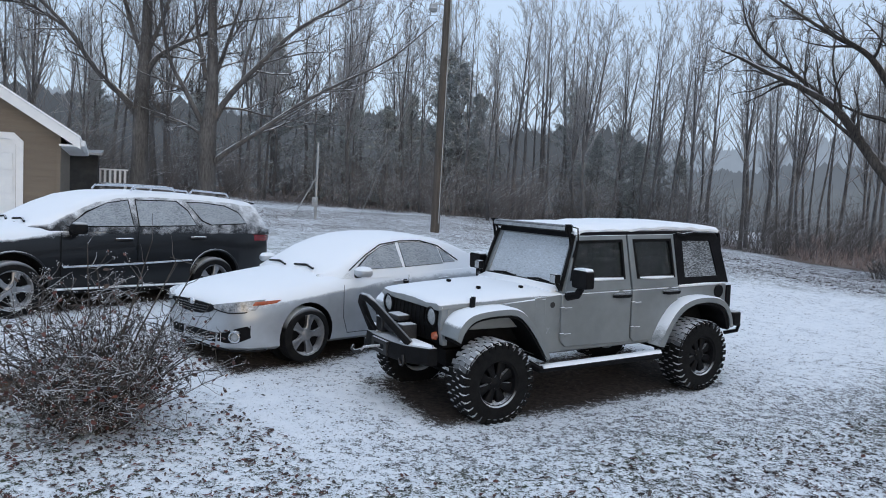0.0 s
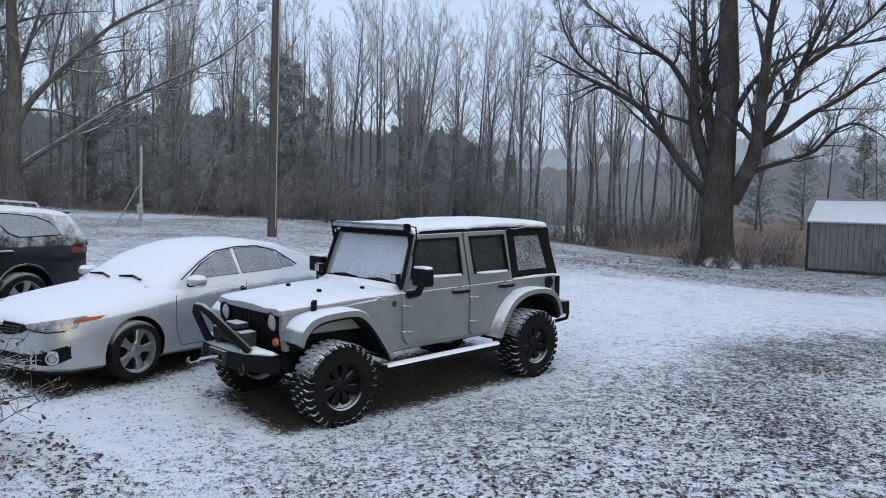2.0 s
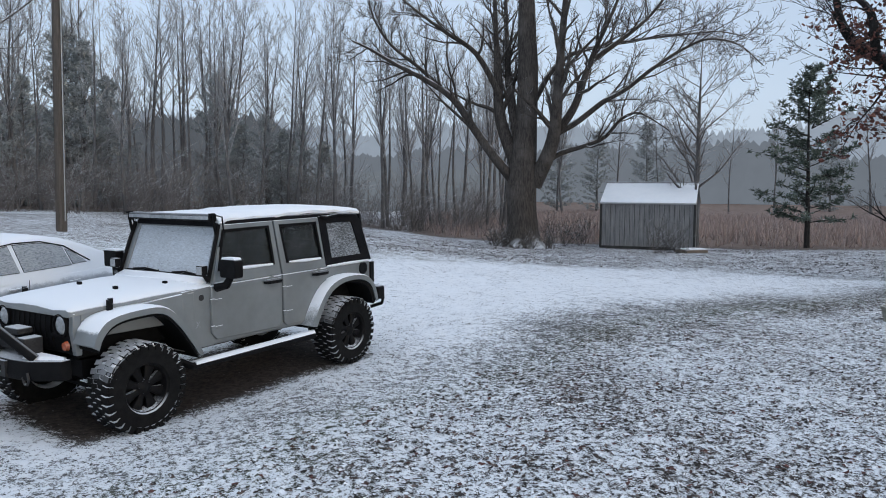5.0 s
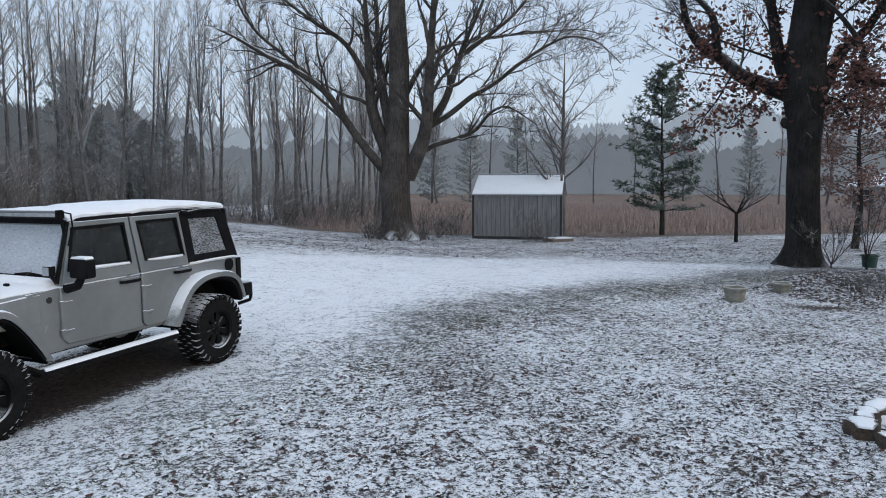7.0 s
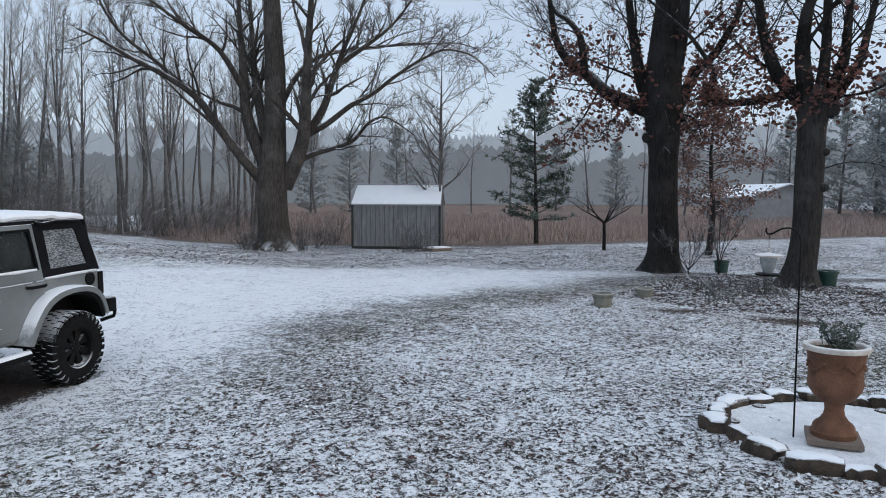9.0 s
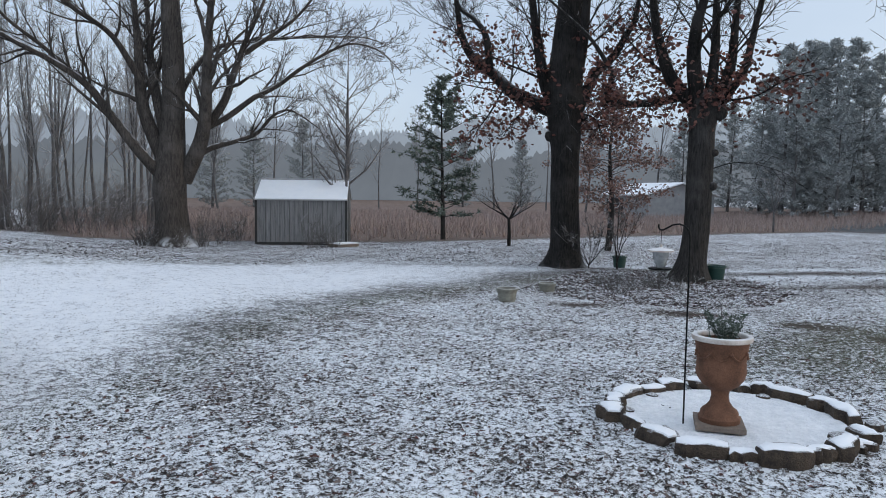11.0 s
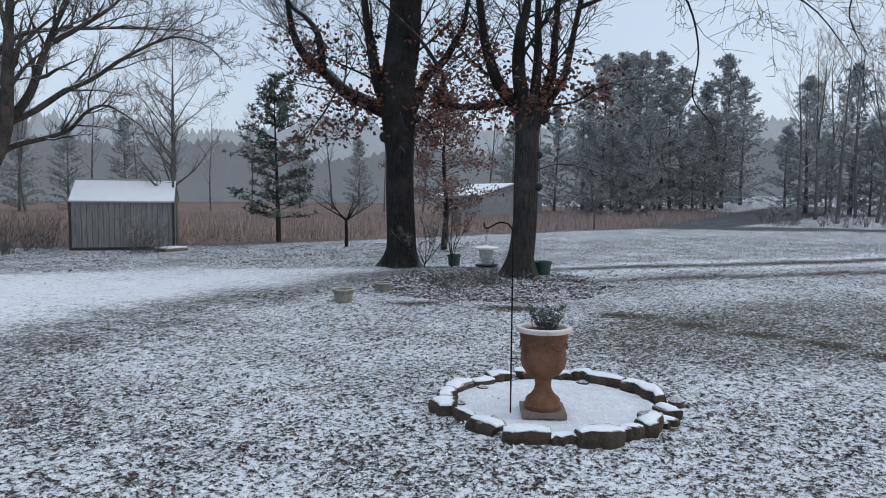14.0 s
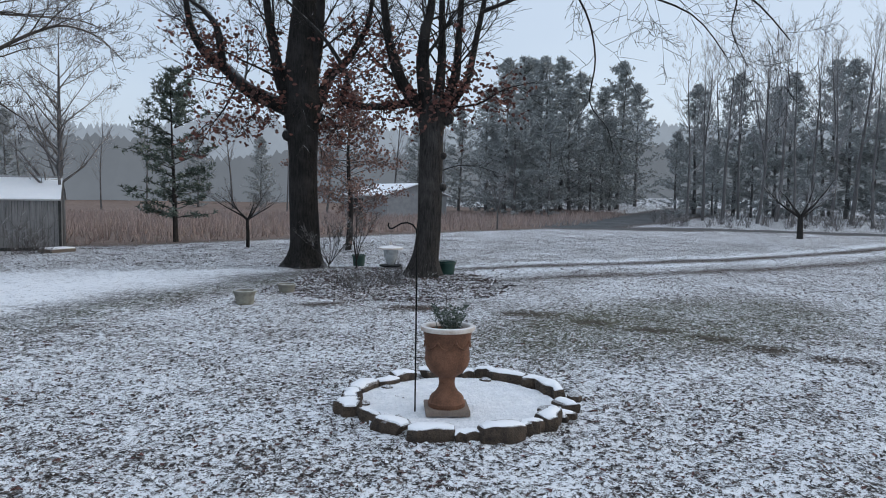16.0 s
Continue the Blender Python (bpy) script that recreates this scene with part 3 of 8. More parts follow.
def wheel(parent, c, R, width, rim_r, spokes, rim_mat, side=1, lugs=0, name_label=""):
    """side: 1 for the car's left. The disc looks outwards."""
    m = Matrix.Translation(c) @ (Matrix.Identity(4) if side > 0 else Matrix.Rotation(math.pi, 4, "Z")) @ TO_Y
    h = width / 2
    w = part("wheel", Geo().lathe([(0.03, -h * 0.4), (rim_r * 0.96, -h * 0.4), (rim_r * 0.96, h * 0.1), (0.03, h * 0.1)], 28, m), M["black_clean"], parent)
    prof = [(rim_r, -h * 0.8), (rim_r + 0.02, -h), (R - 0.09, -h * 1.02), (R - 0.035, -h * 0.93), (R - 0.012, -h * 0.78), (R - 0.006, 0), (R - 0.012, h * 0.78), (R - 0.035, h * 0.93), (R - 0.09, h * 1.02), (rim_r + 0.02, h), (rim_r, h * 0.8)]
    t = Geo().lathe(prof, 48, m)
    if lugs:
        arc = 2 * math.pi * R / lugs
        tread = part("tread_lug", Geo().loft([[(x, y * k, z * k) for y, z in ((-0.34 * arc, -0.05), (0.34 * arc, -0.04), (0.30 * arc, 0.05), (-0.30 * arc, 0.04))] for x, k in ((-0.02, 1.0), (0.002, 1.0), (0.007, 0.88))]), M["rubber"], w, smooth=0)
        shoulder = part("shoulder_lug", Geo().box((0, 0, 0), (0.05, arc * 0.46, 0.02)), M["rubber"], w, smooth=0)
        first = True
        for k in range(lugs):
            a = 2 * math.pi * k / lugs
            for row, (yy, off) in enumerate(((h * 0.70, 0), (-h * 0.70, 0.5), (h * 0.22, 0.4), (-h * 0.22, 0.9))):
                q = m @ Matrix.Rotation(a + off * 2 * math.pi / lugs, 4, "Z") @ Matrix.Translation((R - 0.006, 0, yy)) @ Matrix.Rotation(0.14 if row % 2 else -0.14, 4, "X")
                if first:
                    tread.matrix_basis = q
                else:
                    piece("tread_lug", tread.data, w, q)
                first = False
            q = m @ Matrix.Rotation(a, 4, "Z") @ Matrix.Translation((R - 0.042, 0, h * 0.985))
            if k == 0:
                shoulder.matrix_basis = q
            else:
                piece("shoulder_lug", shoulder.data, w, q)
        if c[0] > -1:
            cake, rng = [], random.Random(5 + side)
            for k in range(27):
                f = radians(22 + k * 3.9)
                a = math.atan2(-math.sin(f), side * math.cos(f))
                up = R - 0.02 + (0.012 + rng.uniform(-0.006, 0.008)) * min(1, min(k, 26 - k) / 6)
                q = m @ Matrix.Rotation(a, 4, "Z")
                cake.append([q @ Vector((r, 0, z)) for r, z in ((R - 0.03, -h * 0.86), (up - 0.004, -h * (0.80 + rng.uniform(0, 0.12))), (up + 0.006 * rng.random(), 0), (up - 0.004, h * (0.74 + rng.uniform(0, 0.16))), (R - 0.03, h * 0.86))])
            part("tyre_snow", Geo().loft(cake), M["snow"], w, "snow caked on the tread", smooth=50)
    part("tyre", t, M["rubber"], w, smooth=30)
    rim = Geo().lathe([(rim_r * 0.90, h * 0.2), (rim_r * 1.0, h * 0.86), (rim_r * 1.06, h * 0.9), (rim_r * 1.06, h * 0.7), (rim_r * 0.93, h * 0.1)], 40, m)
    for k in range(spokes):
        a = 2 * math.pi * (k + 0.5) / spokes
        wa, wb = (0.03, 0.055) if spokes > 6 else (0.04, 0.062)
        sp = []
        for r, ww, zz in ((0.05, wa, h * 0.62), (rim_r * 0.5, wa * (1 if spokes > 6 else 0.8), h * 0.66), (rim_r * 0.98, wb, h * 0.6)):
            sp.append([m @ (Matrix.Rotation(a, 4, "Z") @ Vector((r, s * ww, zz - dz))) for s, dz in ((-1, 0.012), (-0.6, 0), (0.6, 0), (1, 0.012), (1, 0.05), (-1, 0.05))])
        rim.loft(sp)
    part("rim", rim, rim_mat, w, name_label)
    cap = Geo().lathe([(0.0, h * 0.8), (0.035, h * 0.8), (0.05, h * 0.72), (0.075, h * 0.62), (0.08, h * 0.4)], 20, m)
    part("hub_cap", cap, rim_mat, w)
    nuts = Geo()
    for k in range(5):
        nuts.lathe([(0.001, h * 0.72), (0.011, h * 0.72), (0.012, h * 0.55)], 6, m @ Matrix.Rotation(k * 1.2566, 4, "Z") @ Matrix.Translation((0.06, 0, 0)))
    part("wheel_nut", nuts, rim_mat, w, kind="stuff")
    return w


def build_jeep():
    J = thing("off_road_vehicle", pose(-0.72, 7.50, -0.03, 0, 1.5, 218.3), "lifted silver four-door off-road vehicle dusted with snow, black soft top", "car")
    P, K = M["jeep_paint"], M["black_plastic"]
    arch = [(-2.40, 0.60), (-2.44, 0.80), (-2.54, 0.98), (-2.74, 1.07), (-3.16, 1.07), (-3.36, 0.96), (-3.44, 0.78)]
    part("body", Geo().prism([(-3.55, 0.70), (-3.55, 1.24), (-0.62, 1.24), (-0.62, 0.62), (-2.36, 0.60)] + arch, -0.755, 0.755), P, J, bevel=0.02)
    part("floor_pan", Geo().box((-1.6, 0, 0.62), (3.9, 1.0, 0.16)), M["black_clean"], J)
    for s in (1, -1):
        part("inner_wing", Geo().box((-0.05, s * 0.5, 0.92), (0.95, 0.12, 0.36)), M["black_clean"], J)
        part("inner_wing", Geo().box((-2.95, s * 0.5, 0.85), (0.95, 0.1, 0.4)), M["black_clean"], J)
    # front sheet metal and bonnet
    front = []
    for x, hw in ((-0.70, 0.762), (-0.56, 0.757), (-0.2, 0.705), (0.42, 0.635)):
        front.append([(x, -hw, 0.92), (x, hw, 0.92), (x, hw, 1.15 + (0.05 if x < -0.5 else 0.02)), (x, -hw, 1.15 + (0.05 if x < -0.5 else 0.02))])
    part("engine_bay_side", Geo().loft(front), P, J, bevel=0.01)
    part("cowl_side", Geo().prism([(-0.56, 0.62), (-0.92, 0.62), (-0.92, 1.235), (-0.56, 1.212)], -0.758, 0.758), P, J, bevel=0.003)
    hood = []
    for x, hw, ze, zt in ((-0.95, 0.745, 1.225, 1.275), (-0.6, 0.735, 1.225, 1.285), (-0.1, 0.70, 1.205, 1.275), (0.3, 0.665, 1.185, 1.255), (0.40, 0.655, 1.178, 1.245), (0.46, 0.645, 1.172, 1.228), (0.50, 0.632, 1.165, 1.205), (0.52, 0.618, 1.158, 1.178)):
        hood.append([(x, s * hw * k, z) for s, k, z in ((-1, 1, ze - 0.03), (-1, 0.99, ze + 0.01), (-1, 0.93, ze + 0.035), (-1, 0.6, zt - 0.01), (-1, 0.2, zt), (1, 0.2, zt), (1, 0.6, zt - 0.01), (1, 0.93, ze + 0.035), (1, 0.99, ze + 0.01), (1, 1, ze - 0.03))])
    hd = part("hood", Geo().loft(hood), P, J, "silver bonnet covered with smooth fresh snow", smooth=75)
    for x, y in ((-0.15, 0.3), (-0.15, -0.3), (-0.62, 0.42)):
        part("hood_bumper", Geo().box((x, y, 1.285), (0.035, 0.05, 0.03)), M["black_clean"], hd, bevel=0.006)
    for s in (1, -1):
        lt = Geo().box((0.18, s * 0.70, 1.17), (0.05, 0.035, 0.16)).box((0.18, s * 0.715, 1.24), (0.035, 0.04, 0.05)).box((0.18, s * 0.71, 1.11), (0.06, 0.04, 0.04))
        part("hood_latch", lt, K, hd, bevel=0.006)
    # grille with seven slots, lamps
    gr = part("grille", Geo().prism([(0.42, 0.78), (0.47, 0.78), (0.50, 1.0), (0.485, 1.15), (0.42, 1.15)], -0.63, 0.63), M["black_clean"], J, bevel=0.015)
    for s in (1, -1):
        part("grille_side", Geo().prism([(0.42, 0.78), (0.475, 0.78), (0.503, 1.0), (0.49, 1.16), (0.42, 1.16)], s * 0.575, s * 0.64), P, gr, bevel=0.01)
    part("grille_insert", Geo().prism([(0.472, 0.82), (0.485, 0.82), (0.508, 1.0), (0.496, 1.13), (0.48, 1.13)], -0.30, 0.30), M["black_clean"], gr)
    for k in range(8):
        part("grille_bar", Geo().prism([(0.475, 0.82), (0.492, 0.82), (0.516, 1.0), (0.503, 1.13), (0.48, 1.13)], -0.30 + k * 0.0857 - 0.012, -0.30 + k * 0.0857 + 0.012), M["black_clean"], gr)
    for s in (1, -1):
        q = Matrix.Translation((0.495, s * 0.47, 1.045)) @ Matrix.Rotation(radians(90), 4, "Y")
        hl = part("headlight", Geo().lathe([(0.0, 0.034), (0.05, 0.030), (0.080, 0.016), (0.088, 0.0)], 24, q), M["lens_clear"], J)
        part("headlight_ring", Geo().lathe([(0.090, -0.02), (0.092, 0.028), (0.108, 0.024), (0.112, -0.02)], 24, q), M["black_clean"], hl)
        q2 = Matrix.Translation((0.495, s * 0.53, 0.865)) @ Matrix.Rotation(radians(90), 4, "Y")
        part("turn_signal", Geo().lathe([(0, 0.035), (0.035, 0.03), (0.045, 0.0)], 18, q2), M["lens_amber"], J, "amber turn signal")
        part("fog_bracket", Geo().box((0.50, s * 0.40, 0.95), (0.03, 0.16, 0.03), Matrix.Rotation(0.0, 4, "X")), M["black_clean"], J)
    # wings (fender flares) and liners
    fo = [(0.50, 0.90), (0.45, 1.03), (0.32, 1.13), (0.05, 1.165), (-0.22, 1.15), (-0.40, 1.02), (-0.56, 0.80), (-0.66, 0.62)]
    fi = [(0.45, 0.88), (0.40, 0.99), (0.28, 1.085), (0.05, 1.115), (-0.20, 1.10), (-0.35, 0.98), (-0.50, 0.78), (-0.60, 0.62)]
    ro = [(-2.22, 0.60), (-2.36, 0.84), (-2.54, 1.03), (-2.78, 1.115), (-3.10, 1.12), (-3.32, 1.06), (-3.44, 0.92), (-3.50, 0.74)]
    ri = [(-2.30, 0.60), (-2.43, 0.82), (-2.58, 0.98), (-2.80, 1.065), (-3.08, 1.07), (-3.28, 1.01), (-3.38, 0.90), (-3.44, 0.74)]
    fo, fi, ro, ri = ([(p.x, p.z) for p in smooth_line([(x, 0, z) for x, z in q], 3)] for q in (fo, fi, ro, ri))
    for s in (1, -1):
        for o, i, y0, nm in ((fo, fi, 0.62, "front_fender"), (ro, ri, 0.74, "rear_fender")):
            n = len(o)
            g = Geo()
            rings = []
            for (ox, oz), (ix, iz) in zip(o, i):
                rings.append([(ox, s * y0, oz), (ox, s * 0.90, oz), (ox * 0.9 + ix * 0.1, s * 0.935, oz * 0.9 + iz * 0.1 - 0.01), (ix, s * 0.94, iz - 0.02), (ix, s * 0.91, iz), (ix, s * y0, iz)])
            g.loft(rings)
            fl = part(nm, g, P, J, smooth=50)
            lin = Geo().loft([[(ix, s * (y0 - 0.25), iz - 0.005), (ix, s * 0.925, iz - 0.03), (ix * 0.985, s * 0.925, iz - 0.045), (ix * 0.985, s * (y0 - 0.25), iz - 0.03)] for ix, iz in i])
            part("fender_liner", lin, M["black_clean"], fl)
    # doors
    d1 = [(-0.90, 1.235), (-0.895, 0.74), (-0.96, 0.67), (-1.86, 0.645), (-1.895, 0.68), (-1.90, 1.235)]
    d2 = [(-1.925, 1.235), (-1.92, 0.69), (-1.97, 0.64), (-2.30, 0.64), (-2.40, 0.82), (-2.52, 0.98), (-2.66, 1.06), (-2.66, 1.235)]
    w1o, w1i = [(-0.93, 1.24), (-1.12, 1.845), (-1.86, 1.85), (-1.90, 1.24)], [(-1.02, 1.385), (-1.14, 1.785), (-1.785, 1.79), (-1.805, 1.375)]
    w2o, w2i = [(-1.925, 1.24), (-1.885, 1.85), (-2.62, 1.85), (-2.66, 1.24)], [(-2.01, 1.37), (-1.965, 1.79), (-2.56, 1.79), (-2.60, 1.365)]
    tumble = lambda s: (lambda x, y, z: (x, y - s * max(0, z - 1.24) * 0.14, z))
    for s in (1, -1):
        for poly, wo, wi, nm, hx in ((d1, w1o, w1i, "front_door", -1.74), (d2, w2o, w2i, "rear_door", -2.52)):
            d = part(nm, Geo().prism(poly, s * 0.745, s * 0.782), P, J, bevel=0.01)
            part("window_frame", bent(ring_prism(Geo(), wo, wi, s * 0.735, s * 0.778), tumble(s)), P, d, bevel=0.006)
            part("window_seal", bent(ring_prism(Geo(), [(x + (0.012 if x > wi[2][0] + 0.2 else -0.012), z + (0.012 if z > 1.5 else -0.012)) for x, z in wi], [(x - (0.018 if x > wi[2][0] + 0.2 else -0.018), z - (0.018 if z > 1.5 else -0.018)) for x, z in wi], s * 0.74, s * 0.783), tumble(s)), M["black_clean"], d)
            part("glass", bent(Geo().prism(wi, s * 0.752, s * 0.756), tumble(s)), M["glass_clear"], d)
            part("sill_snow", bent(Geo().tube([(wi[0][0] - 0.03, s * 0.775, wi[0][1] - 0.0), ((wi[0][0] + wi[3][0]) / 2, s * 0.78, wi[0][1] - 0.008), (wi[3][0] + 0.02, s * 0.775, wi[3][1] - 0.005)], [0.012, 0.02, 0.014], 6), tumble(s)), M["snow"], d, "line of snow on the window sill")
            h = Geo().tube([(hx + 0.12, s * 0.785, 1.185), (hx + 0.08, s * 0.83, 1.19), (hx - 0.09, s * 0.83, 1.19), (hx - 0.13, s * 0.785, 1.185)], [0.022, 0.028, 0.03, 0.024], 8)
            hn = part("door_handle", h, K, d)
            part("handle_recess", Geo().lathe([(0.0, 0.002), (0.05, 0.004), (0.062, 0.001)], 16, Matrix.Translation((hx, s * 0.782, 1.18)) @ (TO_Y if s > 0 else TO_Y.inverted())), P, hn)
            fx = poly[0][0]
            for hz in (1.08, 0.80):
                part("hinge", Geo().box((fx + 0.0, s * 0.79, hz), (0.05, 0.025, 0.05)).box((fx - 0.07, s * 0.786, hz), (0.12, 0.012, 0.03)), P, d, bevel=0.006)
    # windscreen and its frame
    ws = Geo()
    rake = lambda z: -0.935 - (z - 1.26) * 0.36
    ring = lambda hw0, hw1, z0, z1, dx: [(rake(z0) + dx, -hw0, z0), (rake(z0) + dx, hw0, z0), (rake(z1) + dx, hw1, z1), (rake(z1) + dx, -hw1, z1)]
    fr = Geo()
    o0, i0, o1, i1 = ring(0.745, 0.69, 1.25, 1.87, 0.03), ring(0.66, 0.62, 1.31, 1.81, 0.03), ring(0.745, 0.69, 1.25, 1.87, -0.04), ring(0.66, 0.62, 1.31, 1.81, -0.04)
    fr.add(o0 + i0 + o1 + i1, [f for i in range(4) for f in ((i, (i + 1) % 4, 4 + (i + 1) % 4, 4 + i), (8 + i, 12 + i, 12 + (i + 1) % 4, 8 + (i + 1) % 4), (i, 8 + i, 8 + (i + 1) % 4, (i + 1) % 4), (4 + i, 4 + (i + 1) % 4, 12 + (i + 1) % 4, 12 + i))])
    wf = part("windshield_frame", fr, P, J, bevel=0.012)
    part("windshield", Geo().loft([ring(0.66, 0.62, 1.31, 1.81, 0.008), ring(0.66, 0.62, 1.31, 1.81, 0.0)]), M["glass_windshield"], wf, "windshield crusted with snow")
    for s in (1, -1):
        part("pillar_trim", Geo().tube([(-0.90, s * 0.735, 1.27), (-1.00, s * 0.715, 1.57), (-1.10, s * 0.69, 1.85)], 0.022, 6), K, wf)
    for y0, y1 in ((0.12, 0.52), (-0.55, -0.12)):
        wp = Geo().tube([(-0.90, (y0 + y1) / 2 - 0.1, 1.285), (-0.93, (y0 + y1) / 2, 1.33), (-0.955, (y0 + y1) / 2 + 0.03, 1.36)], 0.012, 6)
        w = part("wiper_arm", wp, K, J)
        part("wiper_blade", Geo().tube([(-0.945, y0, 1.335), (-0.95, (y0 + y1) / 2, 1.35), (-0.945, y1, 1.335)], [0.012, 0.018, 0.012], 6), K, w)
    part("cowl_snow", Geo().loft([[(x, s_, z) for s_, z in ((-0.70, zb), (0.70, zb), (0.68, zt), (0, zt + 0.008), (-0.68, zt))] for x, zb, zt in ((-0.80, 1.255, 1.275), (-0.86, 1.26, 1.297), (-0.915, 1.265, 1.318))]), M["snow"], J, "snow drifted along the foot of the windshield", smooth=60)
    # light bar and pod lamps
    lb = Geo()
    rows = []
    for k in range(13):
        y = -0.66 + k * 0.11
        x = -1.045 + 0.03 * math.cos(y * 2.2)
        rows.append([(x - 0.06, y, 1.885), (x + 0.03, y, 1.885), (x + 0.045, y, 1.90), (x + 0.045, y, 1.945), (x + 0.03, y, 1.96), (x - 0.06, y, 1.96)])
    bar = part("light_bar", lb.loft(rows), K, J, "long black light bar")
    part("light_bar_lens", Geo().loft([[(p[2][0] + 0.003, p[2][1], p[2][2] + 0.004), (p[3][0] + 0.003, p[3][1], p[3][2] - 0.004), (p[3][0], p[3][1], p[3][2] - 0.004), (p[2][0], p[2][1], p[2][2] + 0.004)] for p in rows[0:]]), M["lens_clear"], bar)
    for s in (1, -1):
        part("light_bar_bracket", Geo().tube([(-1.02, s * 0.67, 1.93), (-1.03, s * 0.70, 1.87), (-1.05, s * 0.70, 1.75)], 0.016, 6).box((-1.03, s * 0.675, 1.92), (0.07, 0.02, 0.10)), M["black_clean"], bar)
        part("wire", Geo().tube([(-1.06, s * 0.62, 1.88), (-1.0, s * 0.72, 1.96), (-1.09, s * 0.76, 1.93), (-1.12, s * 0.74, 1.80), (-1.05, s * 0.745, 1.62)], 0.009, 5), M["black_clean"], bar)
        pd = part("pod_light", Geo().box((-0.84, s * 0.72, 1.40), (0.07, 0.10, 0.10)), K, J, bevel=0.01)
        part("pod_lens", Geo().box((-0.803, s * 0.72, 1.40), (0.006, 0.08, 0.08)), M["lens_clear"], pd)
        part("pod_bracket", Geo().tube([(-0.86, s * 0.72, 1.35), (-0.90, s * 0.74, 1.28)], 0.02, 6), K, pd)
        mr = part("side_mirror", Geo().loft([[(-1.00 + dx, s * (0.98 + a * 0.115), 1.42 + b * 0.095) for a, b in ((-0.9, -1), (0.9, -1), (1, -0.8), (1, 0.8), (0.85, 1), (-0.85, 1), (-1, 0.8), (-1, -0.8))] for dx in (0.06, 0.02, -0.05)]), K, J, bevel=0.01)
        part("mirror_snow", Geo().loft([[(x, s * (0.98 + a * 0.1), 1.513 + b) for a, b in ((-1, 0), (1, 0), (0.8, 0.018), (-0.8, 0.018))] for x in (-0.95, -0.99, -1.045)]), M["snow"], mr, smooth=60)
        part("mirror_glass", Geo().box((-1.053, s * 0.98, 1.42), (0.004, 0.19, 0.15)), M["chrome"], mr)
        part("mirror_arm", Geo().tube([(-1.00, s * 0.97, 1.34), (-0.98, s * 0.92, 1.25), (-0.95, s * 0.80, 1.22)], [0.035, 0.045, 0.05], 8), K, mr)
    # soft top
    top = []
    for x, hw, z in ((-1.10, 0.66, 1.875), (-1.3, 0.675, 1.895), (-1.85, 0.68, 1.90), (-2.6, 0.68, 1.90), (-3.2, 0.675, 1.885), (-3.42, 0.66, 1.86)):
        top.append([(x, -hw, z - 0.05), (x, hw, z - 0.05), (x, hw, z - 0.01), (x, hw * 0.9, z + 0.015), (x, 0, z + 0.025), (x, -hw * 0.9, z + 0.015), (x, -hw, z - 0.01)])
    st = part("soft_top", Geo().loft(top), M["canvas"], J)
    sn = []
    rng = random.Random(3)
    for k in range(15):
        x = -1.12 - k * 0.165
        hw, z = 0.675 + rng.uniform(-0.012, 0.006), 1.915 + rng.uniform(-0.006, 0.01) - (0.03 if k in (0, 14) else 0) + (0.02 if 5 < k < 12 else 0)
        sn.append([(x, -hw, z - 0.035), (x, hw, z - 0.035), (x, hw + 0.008, z - 0.005), (x, hw * 0.95, z + 0.03), (x, hw * 0.5, z + 0.045), (x, 0, z + 0.05), (x, -hw * 0.5, z + 0.045), (x, -hw * 0.95, z + 0.03), (x, -hw - 0.008, z - 0.005)])
    part("snow_cover", Geo().loft(sn), M["snow"], st, "thick even layer of fresh snow", smooth=60)
    qo = [(-2.665, 1.25), (-2.63, 1.86), (-3.36, 1.86), (-3.43, 1.78), (-3.56, 1.25)]
    qi = [(-2.79, 1.345), (-2.77, 1.77), (-3.22, 1.765), (-3.25, 1.75), (-3.36, 1.345)]
    for s in (1, -1):
        part("quarter_panel", bent(ring_prism(Geo(), qo, qi, s * 0.735, s * 0.775), tumble(s)), M["canvas"], st, "black canvas side panel", bevel=0.008)
        part("quarter_window", bent(Geo().prism(qi, s * 0.755, s * 0.76), tumble(s)), M["glass_vinyl"], st, "vinyl window flecked with snow")
        part("canvas_flap", bent(Geo().tube([(-2.66, s * 0.785, 1.86), (-2.75, s * 0.80, 1.84), (-2.95, s * 0.79, 1.865), (-3.3, s * 0.785, 1.85)], [0.02, 0.025, 0.015, 0.02], 6), tumble(s)), M["canvas"], st)
        part("belt_snow", Geo().tube([(-2.68, s * 0.765, 1.25), (-3.1, s * 0.77, 1.252), (-3.5, s * 0.765, 1.25)], [0.012, 0.016, 0.012], 6), M["snow"], st)
    part("rear_panel", Geo().prism([(-3.40, 1.86), (-3.43, 1.86), (-3.57, 1.25), (-3.53, 1.25)], -0.70, 0.70), M["canvas"], st)
    # inside, seen through the glass
    part("dashboard", Geo().box((-1.05, 0, 1.27), (0.28, 1.4, 0.12)), M["black_clean"], J, bevel=0.03)
    for x in (-1.75, -2.55):
        for y in (0.38, -0.38):
            se = part("seat", Geo().loft([[(x + (z - 1.2) * -0.2, y - w, z), (x + (z - 1.2) * -0.2, y + w, z), (x - 0.13 - (z - 1.2) * 0.2, y + w, z), (x - 0.13 - (z - 1.2) * 0.2, y - w, z)] for z, w in ((1.2, 0.24), (1.45, 0.24), (1.55, 0.17))]), M["seat"], J, bevel=0.04)
            part("headrest", Geo().box((x - 0.13, y, 1.64), (0.09, 0.24, 0.14)), M["seat"], se, bevel=0.03)
